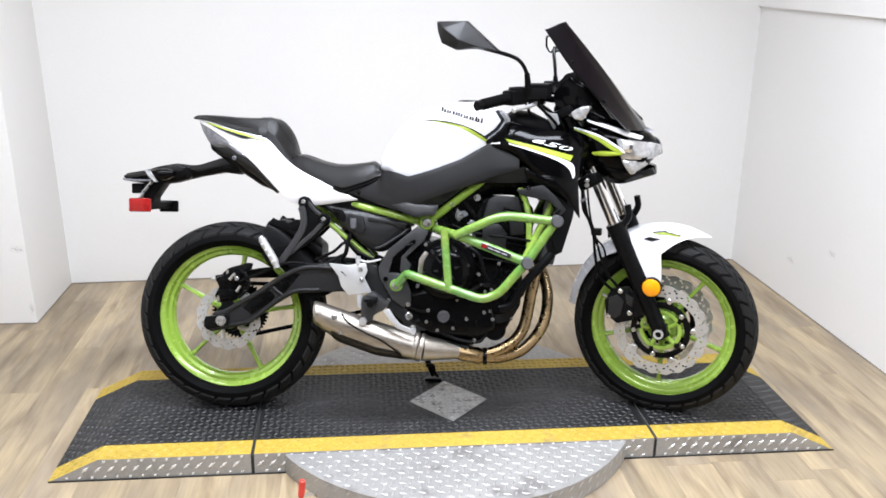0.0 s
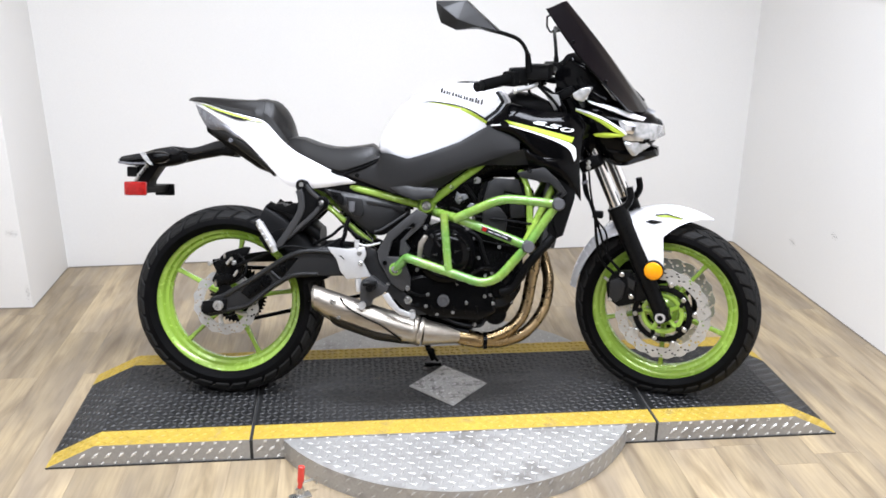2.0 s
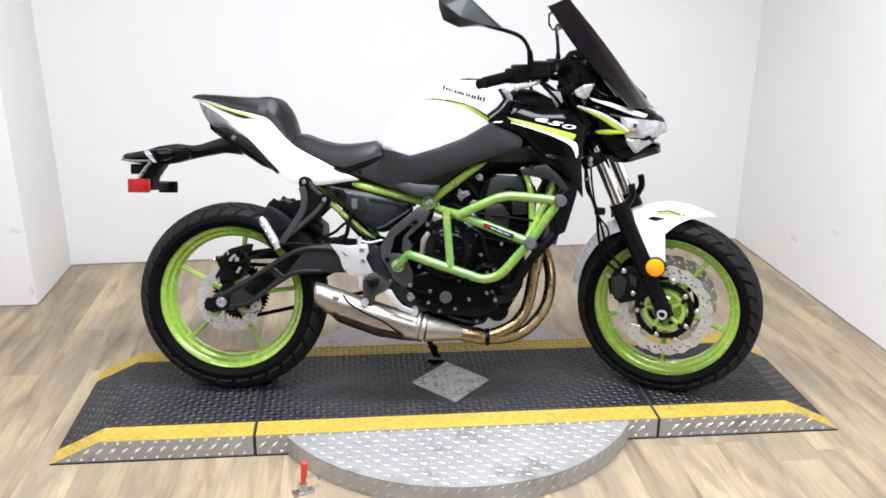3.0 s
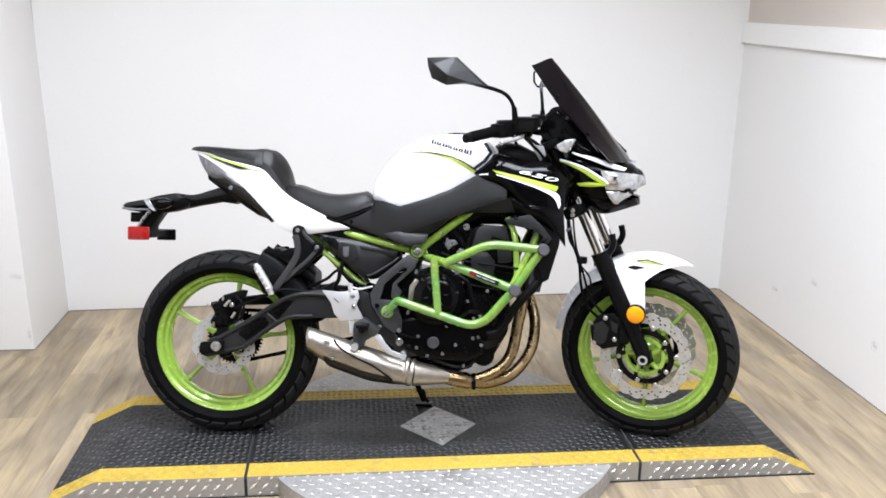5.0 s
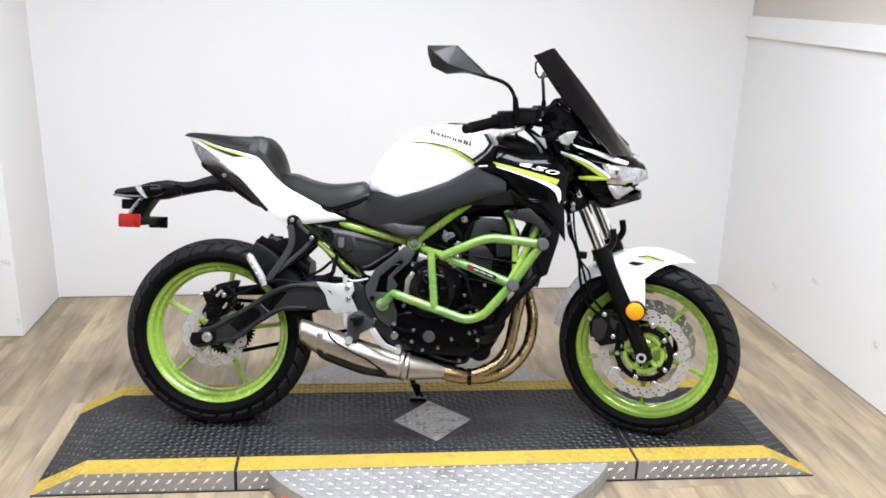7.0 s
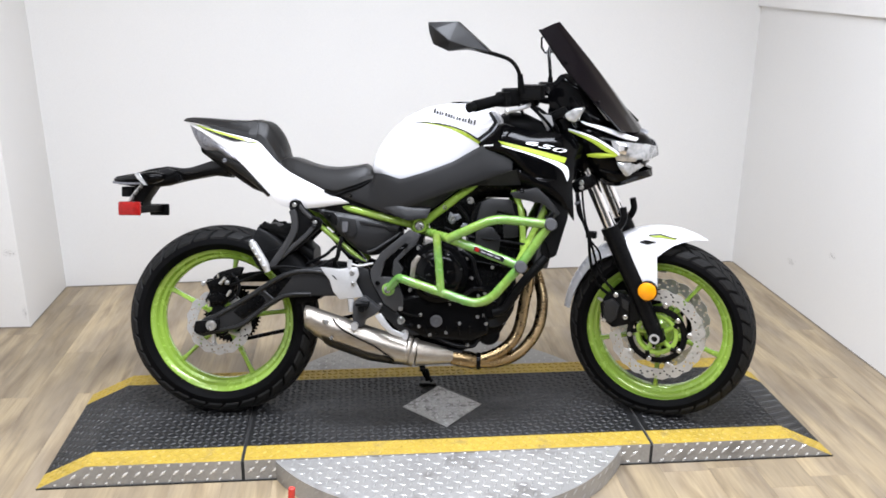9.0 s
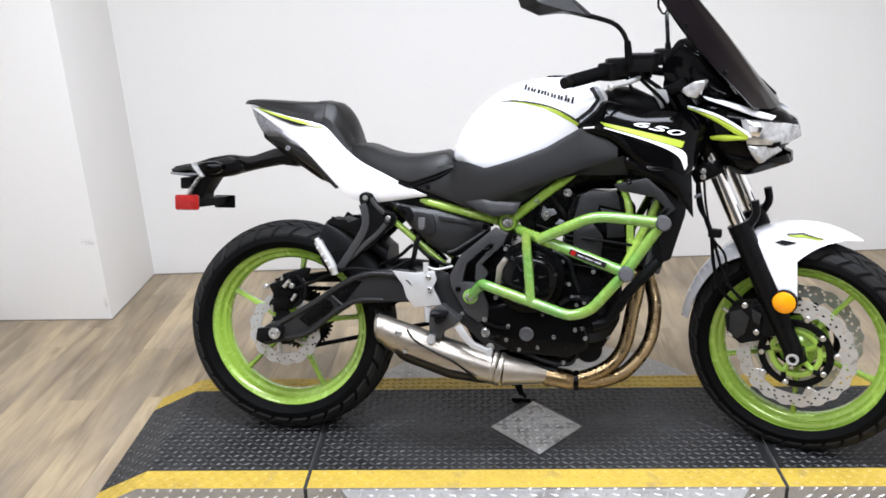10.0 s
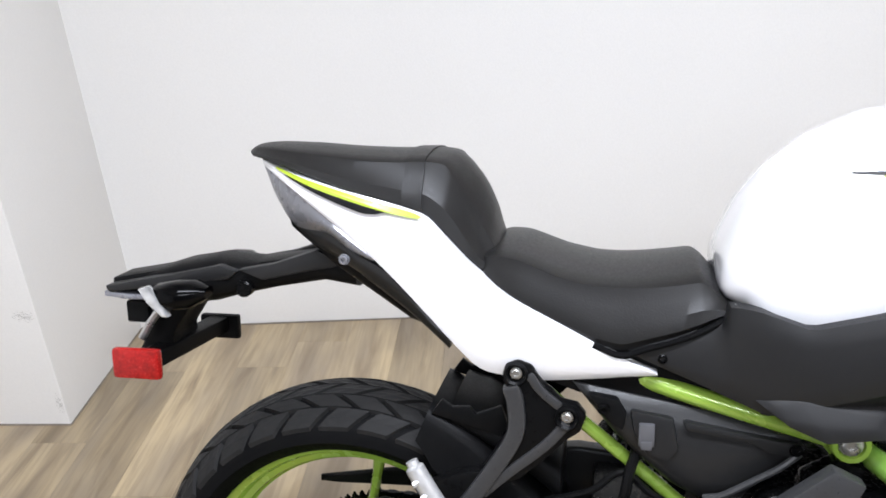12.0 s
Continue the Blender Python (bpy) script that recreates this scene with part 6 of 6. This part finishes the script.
part("lower_clamp", join(moved(box(-0.035, 0.035, -0.135, 0.135, -0.020, 0.020, 0.010), Matrix.Translation((0.500, 0, 0.790)) @ Matrix.Rotation(radians(-24.5), 4, "Y"))), MATT, bike, "black lower fork clamp", STEER)
for w in (0.782, 0.797):
    part("clamp_bolt", bolt(0.498, w, -0.136, 0.0065, 0.006), BOLT, bike, "", STEER)
part("upper_clamp", moved(box(-0.040, 0.045, -0.130, 0.130, -0.014, 0.014, 0.008), Matrix.Translation((0.400, 0, 1.0)) @ Matrix.Rotation(radians(-24.5), 4, "Y")), MATT, bike, "black upper fork clamp", STEER)
for s in (-1, 1):
    cal = part("front_caliper", join(plate([(0.575, 0.430), (0.630, 0.440), (0.655, 0.405), (0.650, 0.335), (0.600, 0.318), (0.562, 0.345), (0.555, 0.395)], s * 0.100, s * 0.054, 0.008), plate([(0.62, 0.43), (0.70, 0.44), (0.715, 0.36), (0.64, 0.34)], s * 0.092, s * 0.074, 0.004)), MATT, bike, "black front brake caliper", STEER)
    part("caliper_cap", join(plate([(0.572, 0.408), (0.600, 0.420), (0.622, 0.398), (0.612, 0.352), (0.590, 0.336), (0.570, 0.352)], *sorted((s * 0.097, s * 0.107)), 0.004), plate([(0.625, 0.425), (0.652, 0.412), (0.648, 0.380), (0.630, 0.390)], *sorted((s * 0.092, s * 0.102)), 0.003)), BRACKET, cal, "charcoal caliper body", STEER)
    part("bleed_nipple", tube([Vector((0.566, s * 0.096, 0.405)), Vector((0.552, s * 0.104, 0.418))], 0.0045, 8), BOLT, cal, "", STEER)
    for u, w in ((0.608, 0.432), (0.572, 0.345), (0.640, 0.36)):
        part("caliper_bolt", knob(u, w, s * 0.098, s * 0.106, 0.008), BOLT, cal, "", STEER)
    part("brake_hose", tube(spline([(0.585, s * 0.10, 0.43), (0.545, s * 0.105, 0.47), (0.525, s * 0.11, 0.54), (0.515, s * 0.115, 0.64), (0.485, s * 0.12, 0.70), (0.475, s * 0.11, 0.78), (0.45, s * 0.08, 0.86)], 6), 0.005, 8), MATT, cal, "", STEER)
    part("sensor_lead", tube(spline([(0.60, s * 0.10, 0.44), (0.565, s * 0.115, 0.50), (0.555, s * 0.115, 0.57), (0.525, s * 0.13, 0.62), (0.505, s * 0.125, 0.70), (0.49, s * 0.10, 0.78)], 6), 0.0035, 8), MATT, cal, "", STEER)
part("brake_hose", tube(spline([(0.60, -0.105, 0.45), (0.560, -0.118, 0.50), (0.530, -0.125, 0.60), (0.500, -0.125, 0.68), (0.470, -0.10, 0.80)], 6), 0.0042, 8), MATT, bike, "", STEER)
part("hose_holder", box(0.512, 0.545, -0.130, -0.108, 0.618, 0.640, 0.004), MATT, bike, "", STEER)
reflector = part("front_reflector", lathe([(-0.104, 0), (-0.104, 0.029), (-0.116, 0.029), (-0.120, 0.024), (-0.121, 0)], (0.709, 0.457), 32), AMBER, bike, "round amber side reflector", STEER)
part("reflector_back", knob(0.709, 0.457, -0.085, -0.106, 0.024), MATT, reflector, "", STEER)
part("reflector_ring", lathe([(-0.102, 0.027), (-0.102, 0.0325), (-0.113, 0.0325), (-0.115, 0.029), (-0.110, 0.0285)], (0.709, 0.457), 32), MATT, reflector, "black rim of the reflector", STEER)


def guard_shape(a0, a1, crown, half, low, drop=0.012, axle=FRONT_AXLE):
    """A mudguard round a wheel from angle a0 to a1: an arched top whose sides come down to the radius low(a)."""
    bm = bmesh.new()
    layers = []
    for inset in (0.0, 0.004):
        rows = []
        for i in range(37):
            a = a0 + (a1 - a0) * i / 36
            r, h, lo = between(crown, a) - inset, between(half, a) - inset, between(low, a)
            q_ = min(1.0, max(0.08, (r - lo) / 0.022))
            side = [(h + drop * t * q_, (r - 0.020 * q_) + (lo - r + 0.020 * q_) * t) for t in (1.0, 0.66, 0.33)] + [(h, r - 0.020 * q_), (h * 0.96, r - 0.012 * q_), (h * 0.86, r - 0.005 * q_), (h * 0.6, r - 0.0015 * q_), (h * 0.3, r)]
            section = [(-v, q) for v, q in side] + [(0.0, r)] + [(v, q) for v, q in side[::-1]]
            c, s = math.cos(radians(a)), math.sin(radians(a))
            rows.append([bm.verts.new((axle[0] + q * c, v, axle[1] + q * s)) for v, q in section])
        layers.append(rows)
    n = len(layers[0][0])
    for d, rows in enumerate(layers):
        for r, s in zip(rows, rows[1:]):
            for j in range(n - 1):
                q = (r[j], s[j], s[j + 1], r[j + 1])
                bm.faces.new(q if d == 0 else q[::-1])
    for j in (0, n - 1):
        for i in range(36):
            bm.faces.new((layers[0][i][j], layers[0][i + 1][j], layers[1][i + 1][j], layers[1][i][j]))
    for i in (0, 36):
        for j in range(n - 1):
            bm.faces.new((layers[0][i][j], layers[0][i][j + 1], layers[1][i][j + 1], layers[1][i][j]))
    return bm


def front_guard():
    return guard_shape(66, 112, [(66, 0.339), (80, 0.342), (104, 0.343), (112, 0.342)], [(66, 0.003), (70, 0.020), (76, 0.044), (83, 0.062), (92, 0.073), (112, 0.078)],
                       [(66, 0.337), (72, 0.332), (77, 0.320), (82, 0.303), (86, 0.285), (91, 0.262), (100, 0.250), (112, 0.275)])


hugger = part("rear_hugger", guard_shape(14, 68, [(14, 0.340), (50, 0.338), (68, 0.345)], [(14, 0.088), (60, 0.090), (68, 0.088)], [(14, 0.262), (40, 0.262), (60, 0.270), (68, 0.296)], 0.008, REAR), PLASTIC, bike, "black rear mudguard hugging the tyre")
both("hugger_fin", lambda: plate([(-0.572, 0.616), (-0.558, 0.636), (-0.544, 0.626), (-0.520, 0.628), (-0.512, 0.618), (-0.478, 0.632), (-0.468, 0.604), (-0.480, 0.590), (-0.530, 0.605)], -0.086, -0.076, 0.002), PLASTIC, hugger)
part("hugger_bridge", loft([(-0.545, 0.0, 0.590, 0.628, 0.080), (-0.51, 0.0, 0.575, 0.618, 0.084), (-0.46, 0.0, 0.54, 0.600, 0.084), (-0.40, 0, 0.49, 0.55, 0.08)], 24, 3.0), PLASTIC, hugger)
mud = part("front_mudguard", front_guard(), WHITE, bike, "pearl white front mudguard", STEER)
part("mudguard_tail", guard_shape(112.3, 168, [(112, 0.341), (126, 0.339), (168, 0.321)], [(112, 0.076), (168, 0.068)], [(112, 0.290), (130, 0.305), (168, 0.292)], 0.004), PALE_PAINT, mud, "pale silver rear half of the mudguard", STEER)
both("mudguard_side", lambda: skin([(0.628, -0.0905, 0.606), (0.680, -0.0905, 0.600), (0.730, -0.0895, 0.578)], [(0.686, -0.096, 0.488), (0.698, -0.097, 0.468), (0.737, -0.096, 0.465)], 0.0, 0.007, 24, 10, 0.002, False), WHITE, mud, "pearl white mudguard cheek", STEER)
GUARD = BVHTree.FromBMesh(front_guard())
part("mudguard_slot", decal_strip(GUARD, [(0.672, 0.607), (0.690, 0.614), (0.726, 0.610)], [(0.672, 0.606), (0.698, 0.600), (0.726, 0.609)], 0.002, 12, 3, False), MARK, mud, "black slot", STEER)
part("mudguard_stripe", decal_strip(GUARD, [(0.700, 0.627), (0.735, 0.631), (0.786, 0.619)], [(0.716, 0.624), (0.745, 0.624), (0.780, 0.617)], 0.002, 14, 3, False), STRIPE, mud, "lime-green mudguard stripe", STEER)
part("mudguard_line", decal_strip(GUARD, [(0.700, 0.631), (0.735, 0.636), (0.786, 0.621)], [(0.700, 0.627), (0.735, 0.631), (0.786, 0.619)], 0.0022, 14, 2, False), MARK, mud, "black edge of the stripe", STEER)

# handlebar and controls
bar = part("handlebar", tube(rounded([(0.222, -0.352, 1.048), (0.272, -0.225, 1.060), (0.335, -0.11, 1.055), (0.365, -0.06, 1.04), (0.365, 0.06, 1.04), (0.335, 0.11, 1.055), (0.272, 0.225, 1.060), (0.222, 0.352, 1.048)], 0.04), 0.011, 14), MATT, bike, "black handlebar", STEER)
for s in (-1, 1):
    part("grip", tube([Vector((0.223 + 0.044 * k / 14, s * (0.350 - 0.112 * k / 14), 1.048 + 0.011 * k / 14)) for k in range(15)], [0.0165 + 0.0012 * (k % 2) for k in range(15)], 16), RUBBER, bar, "black rubber grip", STEER)
    part("bar_end", tube([Vector((0.223, s * 0.349, 1.048)), Vector((0.2145, s * 0.370, 1.0455))], 0.0145, 16), MATT, bar, "", STEER)
    part("switch_box", moved(box(-0.024, 0.024, -0.034, 0.034, -0.024, 0.022, 0.009), Matrix.Translation((0.280, s * 0.208, 1.060)) @ Matrix.Rotation(radians(s * 22), 4, "Z")), PLASTIC, bar, "black switch box", STEER)
    part("lever", tube(spline([(0.352, s * 0.165, 1.050), (0.348, s * 0.195, 1.042), (0.338, s * 0.230, 1.036), (0.324, s * 0.264, 1.033), (0.313, s * 0.290, 1.031), (0.307, s * 0.306, 1.029)], 4), [0.0065] * 17 + [0.0065, 0.0085, 0.009, 0.006], 10), CAST, bar, "bare aluminium lever", STEER)
    part("lever_perch", box(0.320, 0.366, *sorted((s * 0.150, s * 0.200)), 1.035, 1.065, 0.006), DARK, bar, "", STEER)
part("master_cylinder", moved(box(-0.052, 0.052, -0.020, 0.020, -0.022, 0.026, 0.008), Matrix.Translation((0.312, -0.196, 1.066)) @ Matrix.Rotation(radians(30), 4, "Z")), PLASTIC, bar, "black brake master cylinder", STEER)
part("reservoir", join(moved(box(-0.034, 0.034, -0.026, 0.026, -0.018, 0.020, 0.005), Matrix.Translation((0.357, -0.202, 1.076))), moved(box(-0.036, 0.036, -0.028, 0.028, 0.018, 0.026, 0.003), Matrix.Translation((0.357, -0.202, 1.076)))), PLASTIC, bar, "black brake fluid reservoir", STEER)
for s in (-1, 1):
    stem = part("mirror_stem", tube(rounded([(0.330, -0.225, 1.085), (0.328, -0.235, 1.140), (0.315, -0.270, 1.178), (0.285, -0.310, 1.195), (0.235, -0.350, 1.212)] if s < 0 else [(0.300, 0.200, 1.060), (0.298, 0.200, 1.105), (0.292, 0.212, 1.146), (0.275, 0.260, 1.168), (0.256, 0.336, 1.195)], 0.03), 0.006, 12), MATT, bike, "black mirror stem", STEER)
    part("stem_boot", tube([Vector((0.330, -0.225, 1.080)), Vector((0.328, -0.234, 1.135))] if s < 0 else [Vector((0.300, 0.200, 1.045)), Vector((0.298, 0.200, 1.100))], [0.011, 0.008], 12), RUBBER, stem, "", STEER)
    if s < 0:
        shell = bmesh.new()
        edge = [(0.098, 1.292), (0.189, 1.292), (0.231, 1.255), (0.289, 1.206), (0.264, 1.205), (0.219, 1.213), (0.160, 1.209), (0.112, 1.230), (0.100, 1.265)]
        A, B, C, D, E_, F, G, K, I_ = [shell.verts.new((x, -0.388, z)) for x, z in edge]
        back = [shell.verts.new((x, -0.366, z)) for x, z in edge]
        r1, r2, r3 = [shell.verts.new(p) for p in ((0.126, -0.408, 1.274), (0.178, -0.420, 1.239), (0.232, -0.404, 1.219))]
        for f in ((A, B, r1), (B, r2, r1), (B, C, r2), (C, r3, r2), (C, D, r3), (A, r1, I_), (I_, r1, K), (K, r1, r2), (K, r2, G), (G, r2, r3), (G, r3, F), (F, r3, E_), (E_, r3, D)):
            shell.faces.new(f)
        loop = [A, B, C, D, E_, F, G, K, I_]
        for k in range(9):
            shell.faces.new((loop[k], loop[(k + 1) % 9], back[(k + 1) % 9], back[k]))
        shell.faces.new(back)
        bmesh.ops.bevel(shell, geom=shell.edges[:], offset=0.0015, segments=1, affect="EDGES")
        part("mirror_housing", shell, BRACKET, stem, "faceted satin black mirror housing", STEER, smooth=12)
        part("mirror_glass", plate([(0.100, 1.288), (0.120, 1.232), (0.225, 1.212), (0.270, 1.214), (0.180, 1.286)], -0.364, -0.361, 0.001), MIRROR, stem, "mirror glass", STEER)
    else:
        part("mirror_housing", plate([(0.222, 1.232), (0.268, 1.262), (0.300, 1.240), (0.292, 1.180), (0.238, 1.172), (0.222, 1.195)], 0.330, 0.352, 0.007), GLOSS, stem, "faceted black mirror housing", STEER)
        part("mirror_glass", plate([(0.232, 1.228), (0.266, 1.250), (0.290, 1.235), (0.284, 1.186), (0.242, 1.180), (0.232, 1.198)], 0.3275, 0.3295, 0.001), MIRROR, stem, "mirror glass", STEER)

# headlight cowl, dash and screen
cowl = part("headlight_cowl", loft([(0.430, 0, 0.890, 0.965, 0.075), (0.47, 0, 0.855, 0.985, 0.105), (0.53, 0, 0.800, 0.990, 0.118), (0.59, 0, 0.780, 0.972, 0.112), (0.63, 0, 0.795, 0.950, 0.094), (0.665, 0, 0.835, 0.935, 0.052), (0.684, 0, 0.862, 0.916, 0.018)], 28, 3.2), GLOSS, bike, "gloss black headlight cowl", STEER)
both("headlight_lens", lambda: skin([(0.584, -0.124, 0.930), (0.632, -0.114, 0.925), (0.682, -0.072, 0.913), (0.704, -0.014, 0.899)], [(0.602, -0.126, 0.868), (0.632, -0.118, 0.866), (0.680, -0.082, 0.864), (0.708, -0.014, 0.872)], 0.004, 0.02, 14, 6, 0.003), LENS, cowl, "clear faceted headlight lens", STEER)
both("lower_lens", lambda: skin([(0.603, -0.126, 0.864), (0.632, -0.116, 0.862), (0.660, -0.082, 0.860)], [(0.612, -0.122, 0.842), (0.634, -0.110, 0.818), (0.672, -0.062, 0.843)], 0.003, 0.02, 10, 5, 0.003), LENS, cowl, "clear lower headlight lens", STEER)
both("lens_facet", lambda: plate([(0.606, 0.918), (0.640, 0.912), (0.632, 0.888), (0.612, 0.892)], -0.1335, -0.118, 0.002), CHROME, cowl, "bright lamp reflector facet", STEER)
both("lens_bezel", lambda: plate([(0.640, 0.878), (0.665, 0.870), (0.678, 0.872), (0.676, 0.864), (0.660, 0.855), (0.640, 0.860)], -0.100, -0.060, 0.003), DARK, cowl, "", STEER)
both("chin", lambda: skin([(0.520, -0.112, 0.845), (0.590, -0.118, 0.832), (0.645, -0.100, 0.828), (0.684, -0.045, 0.828)], [(0.560, -0.090, 0.785), (0.600, -0.090, 0.783), (0.645, -0.070, 0.795), (0.690, -0.02, 0.806)], 0.006, 0.03, 18, 5, 0.004), GLOSS, cowl, "", STEER)
both("cowl_flash", lambda: skin([(0.485, -0.112, 0.985), (0.552, -0.120, 0.972), (0.620, -0.112, 0.950), (0.662, -0.095, 0.935)], [(0.500, -0.118, 0.976), (0.560, -0.126, 0.958), (0.62, -0.118, 0.936), (0.655, -0.10, 0.926)], 0.003, 0.01, 16, 3, 0.002), WHITE, cowl, "white cowl flash", STEER)
both("cowl_stripe", lambda: skin([(0.445, -0.108, 0.956), (0.531, -0.126, 0.932), (0.590, -0.131, 0.900), (0.610, -0.131, 0.886)], [(0.446, -0.108, 0.953), (0.520, -0.126, 0.925), (0.566, -0.131, 0.898), (0.585, -0.131, 0.889)], 0.002, 0.014, 16, 3, 0.0), STRIPE, cowl, "lime-green cowl stripe", STEER)
both("cowl_stripe", lambda: skin([(0.508, -0.126, 0.884), (0.55, -0.131, 0.890), (0.610, -0.131, 0.887)], [(0.515, -0.126, 0.877), (0.55, -0.131, 0.876), (0.598, -0.131, 0.880)], 0.002, 0.014, 10, 3, 0.0), STRIPE, cowl, "lime-green cowl stripe", STEER)
both("front_signal", lambda: plate([(0.462, 1.018), (0.490, 1.034), (0.518, 1.038), (0.516, 1.022), (0.496, 0.992), (0.476, 0.996), (0.463, 1.006)], -0.218, -0.182, 0.006, 3), LENS, cowl, "clear front turn signal", STEER)
both("signal_arm", lambda: tube([Vector((0.475, -0.185, 1.006)), Vector((0.470, -0.09, 0.965))], 0.010, 10), DARK, cowl, "", STEER)
dash = part("dash", moved(box(-0.045, 0.045, -0.085, 0.085, -0.02, 0.028, 0.012), Matrix.Translation((0.430, 0, 1.080)) @ Matrix.Rotation(radians(35), 4, "Y")), PLASTIC, bike, "black instrument housing", STEER)
both("dash_wing", lambda: skin([(0.368, -0.070, 1.092), (0.425, -0.088, 1.115), (0.480, -0.105, 1.050), (0.545, -0.118, 0.992)], [(0.392, -0.080, 1.045), (0.430, -0.095, 1.020), (0.470, -0.108, 0.995), (0.530, -0.118, 0.968)], 0.006, 0.02, 18, 6, 0.004), GLOSS, dash, "", STEER)



def screen_line(q):
    """A line up the screen; q from -1 (right edge) to 1."""
    h = 0.46 * abs(q) + 0.54 * (max(0.0, abs(q) - 0.45) / 0.55) ** 1.1
    top, mid, low = Vector((0.385, 0, 1.285)), Vector((0.515, 0, 1.130)), Vector((0.648, 0, 0.945))
    edge_top, edge_mid, edge_low = Vector((0.342, 0.072, 1.262)), Vector((0.456, 0.118, 1.126)), Vector((0.618, 0.138, 0.962))
    out = []
    for a, b in ((top, edge_top), (mid, edge_mid), (low, edge_low)):
        out.append(Vector((a.x + (b.x - a.x) * h, b.y * q, a.z + (b.z - a.z) * h)))
    return spline(out, 8)


bm = bmesh.new()
cols = [[[bm.verts.new(p + Vector((d, 0, d * 0.8))) for p in screen_line(-1 + 2 * k / 20)] for d in (0.0, -0.004)] for k in range(21)]
for k in range(20):
    for side_ in (0, 1):
        a, b = cols[k][side_], cols[k + 1][side_]
        for i in range(len(a) - 1):
            bm.faces.new((a[i], b[i], b[i + 1], a[i + 1]) if side_ == 0 else (a[i], a[i + 1], b[i + 1], b[i]))
    for i in (0, -1):
        bm.faces.new((cols[k][0][i], cols[k + 1][0][i], cols[k + 1][1][i], cols[k][1][i]))
for k in (0, 20):
    for i in range(len(cols[0][0]) - 1):
        bm.faces.new((cols[k][0][i], cols[k][0][i + 1], cols[k][1][i + 1], cols[k][1][i]))
screen = part("windscreen", bm, SCREEN, bike, "dark smoked windscreen", STEER)
both("screen_edge", lambda: tube([p + Vector((-0.002, -0.002, 0)) for p in screen_line(-1)], 0.0035, 8), GLOSS, screen, "", STEER)
for q in (6, 12):
    both("screen_bolt", lambda: moved(knob(0, 0, 0, -0.008, 0.006, 12), Matrix.Translation(screen_line(-0.9)[q])), DARK, screen, "", STEER)
for pts_, r in (([(0.33, -0.10, 1.03), (0.39, -0.14, 1.00), (0.42, -0.13, 0.95), (0.40, -0.08, 0.90)], 0.006), ([(0.30, -0.16, 1.04), (0.33, -0.17, 0.99), (0.37, -0.15, 0.955), (0.38, -0.10, 0.92)], 0.005), ([(0.31, -0.19, 1.07), (0.36, -0.20, 1.03), (0.40, -0.17, 0.98), (0.41, -0.1, 0.92)], 0.005)):
    part("cable", tube(spline(pts_, 6), r, 8), MATT, bar, "", STEER)
part("ignition_block", box(0.36, 0.43, -0.05, 0.05, 0.93, 1.02, 0.01), DARK, bar, "", STEER)
part("horn_bracket", plate([(0.355, 1.010), (0.400, 1.005), (0.410, 0.975), (0.390, 0.955), (0.372, 0.985)], -0.150, -0.140, 0.003), CAST, bar, "pale metal bracket", STEER)
both("stripe_edge", lambda: skin([(0.447, -0.109, 0.961), (0.531, -0.127, 0.938), (0.594, -0.132, 0.904), (0.614, -0.132, 0.888)], [(0.446, -0.109, 0.957), (0.531, -0.127, 0.933), (0.591, -0.132, 0.900), (0.610, -0.132, 0.886)], 0.002, 0.012, 16, 2, 0.0), MARK_WHITE, cowl, "white edge of the stripe", STEER)
both("dash_skirt", lambda: plate([(0.374, 1.062), (0.388, 1.086), (0.424, 1.110), (0.470, 1.090), (0.560, 0.985), (0.500, 0.968), (0.450, 0.962), (0.440, 0.985), (0.420, 1.000), (0.382, 1.014)], -0.104, -0.050, 0.008), GLOSS, dash, "black dash surround", STEER)
both("fork_shroud", lambda: plate([(0.400, 1.010), (0.440, 0.990), (0.520, 0.860), (0.500, 0.820), (0.455, 0.840), (0.405, 0.930), (0.385, 0.975)], -0.108, -0.050, 0.008), GLOSS, cowl, "black fork shroud", STEER)

# ---- floor planks ----
def plank_mesh(length):
    return mesh_of("plank", box(-0.07485, 0.07485, -length / 2 + 0.0002, length / 2 - 0.0002, -0.004, 0.0, 0.0003, 1), PLANK, 0)


rng = random.Random(4)
PLANKS = {}
for i in range(27):
    x, y = -2.12 + i * 0.15, -4.58
    n = 0.3 + 0.7 * rng.random()
    while y < 1.60:
        n = round(min(n, (1.655 if x > -1.5 else 1.50) - y), 2)
        if n < 0.02:
            break
        if n not in PLANKS:
            PLANKS[n] = plank_mesh(n)
        ob = new("plank", PLANKS[n])
        ob.matrix_world = pose(x, y + n / 2, 0, 0, 0, 180 * rng.randrange(2))
        ob.parent = floor
        y += n
        n = (0.92, 1.05, 1.22)[rng.randrange(3)]
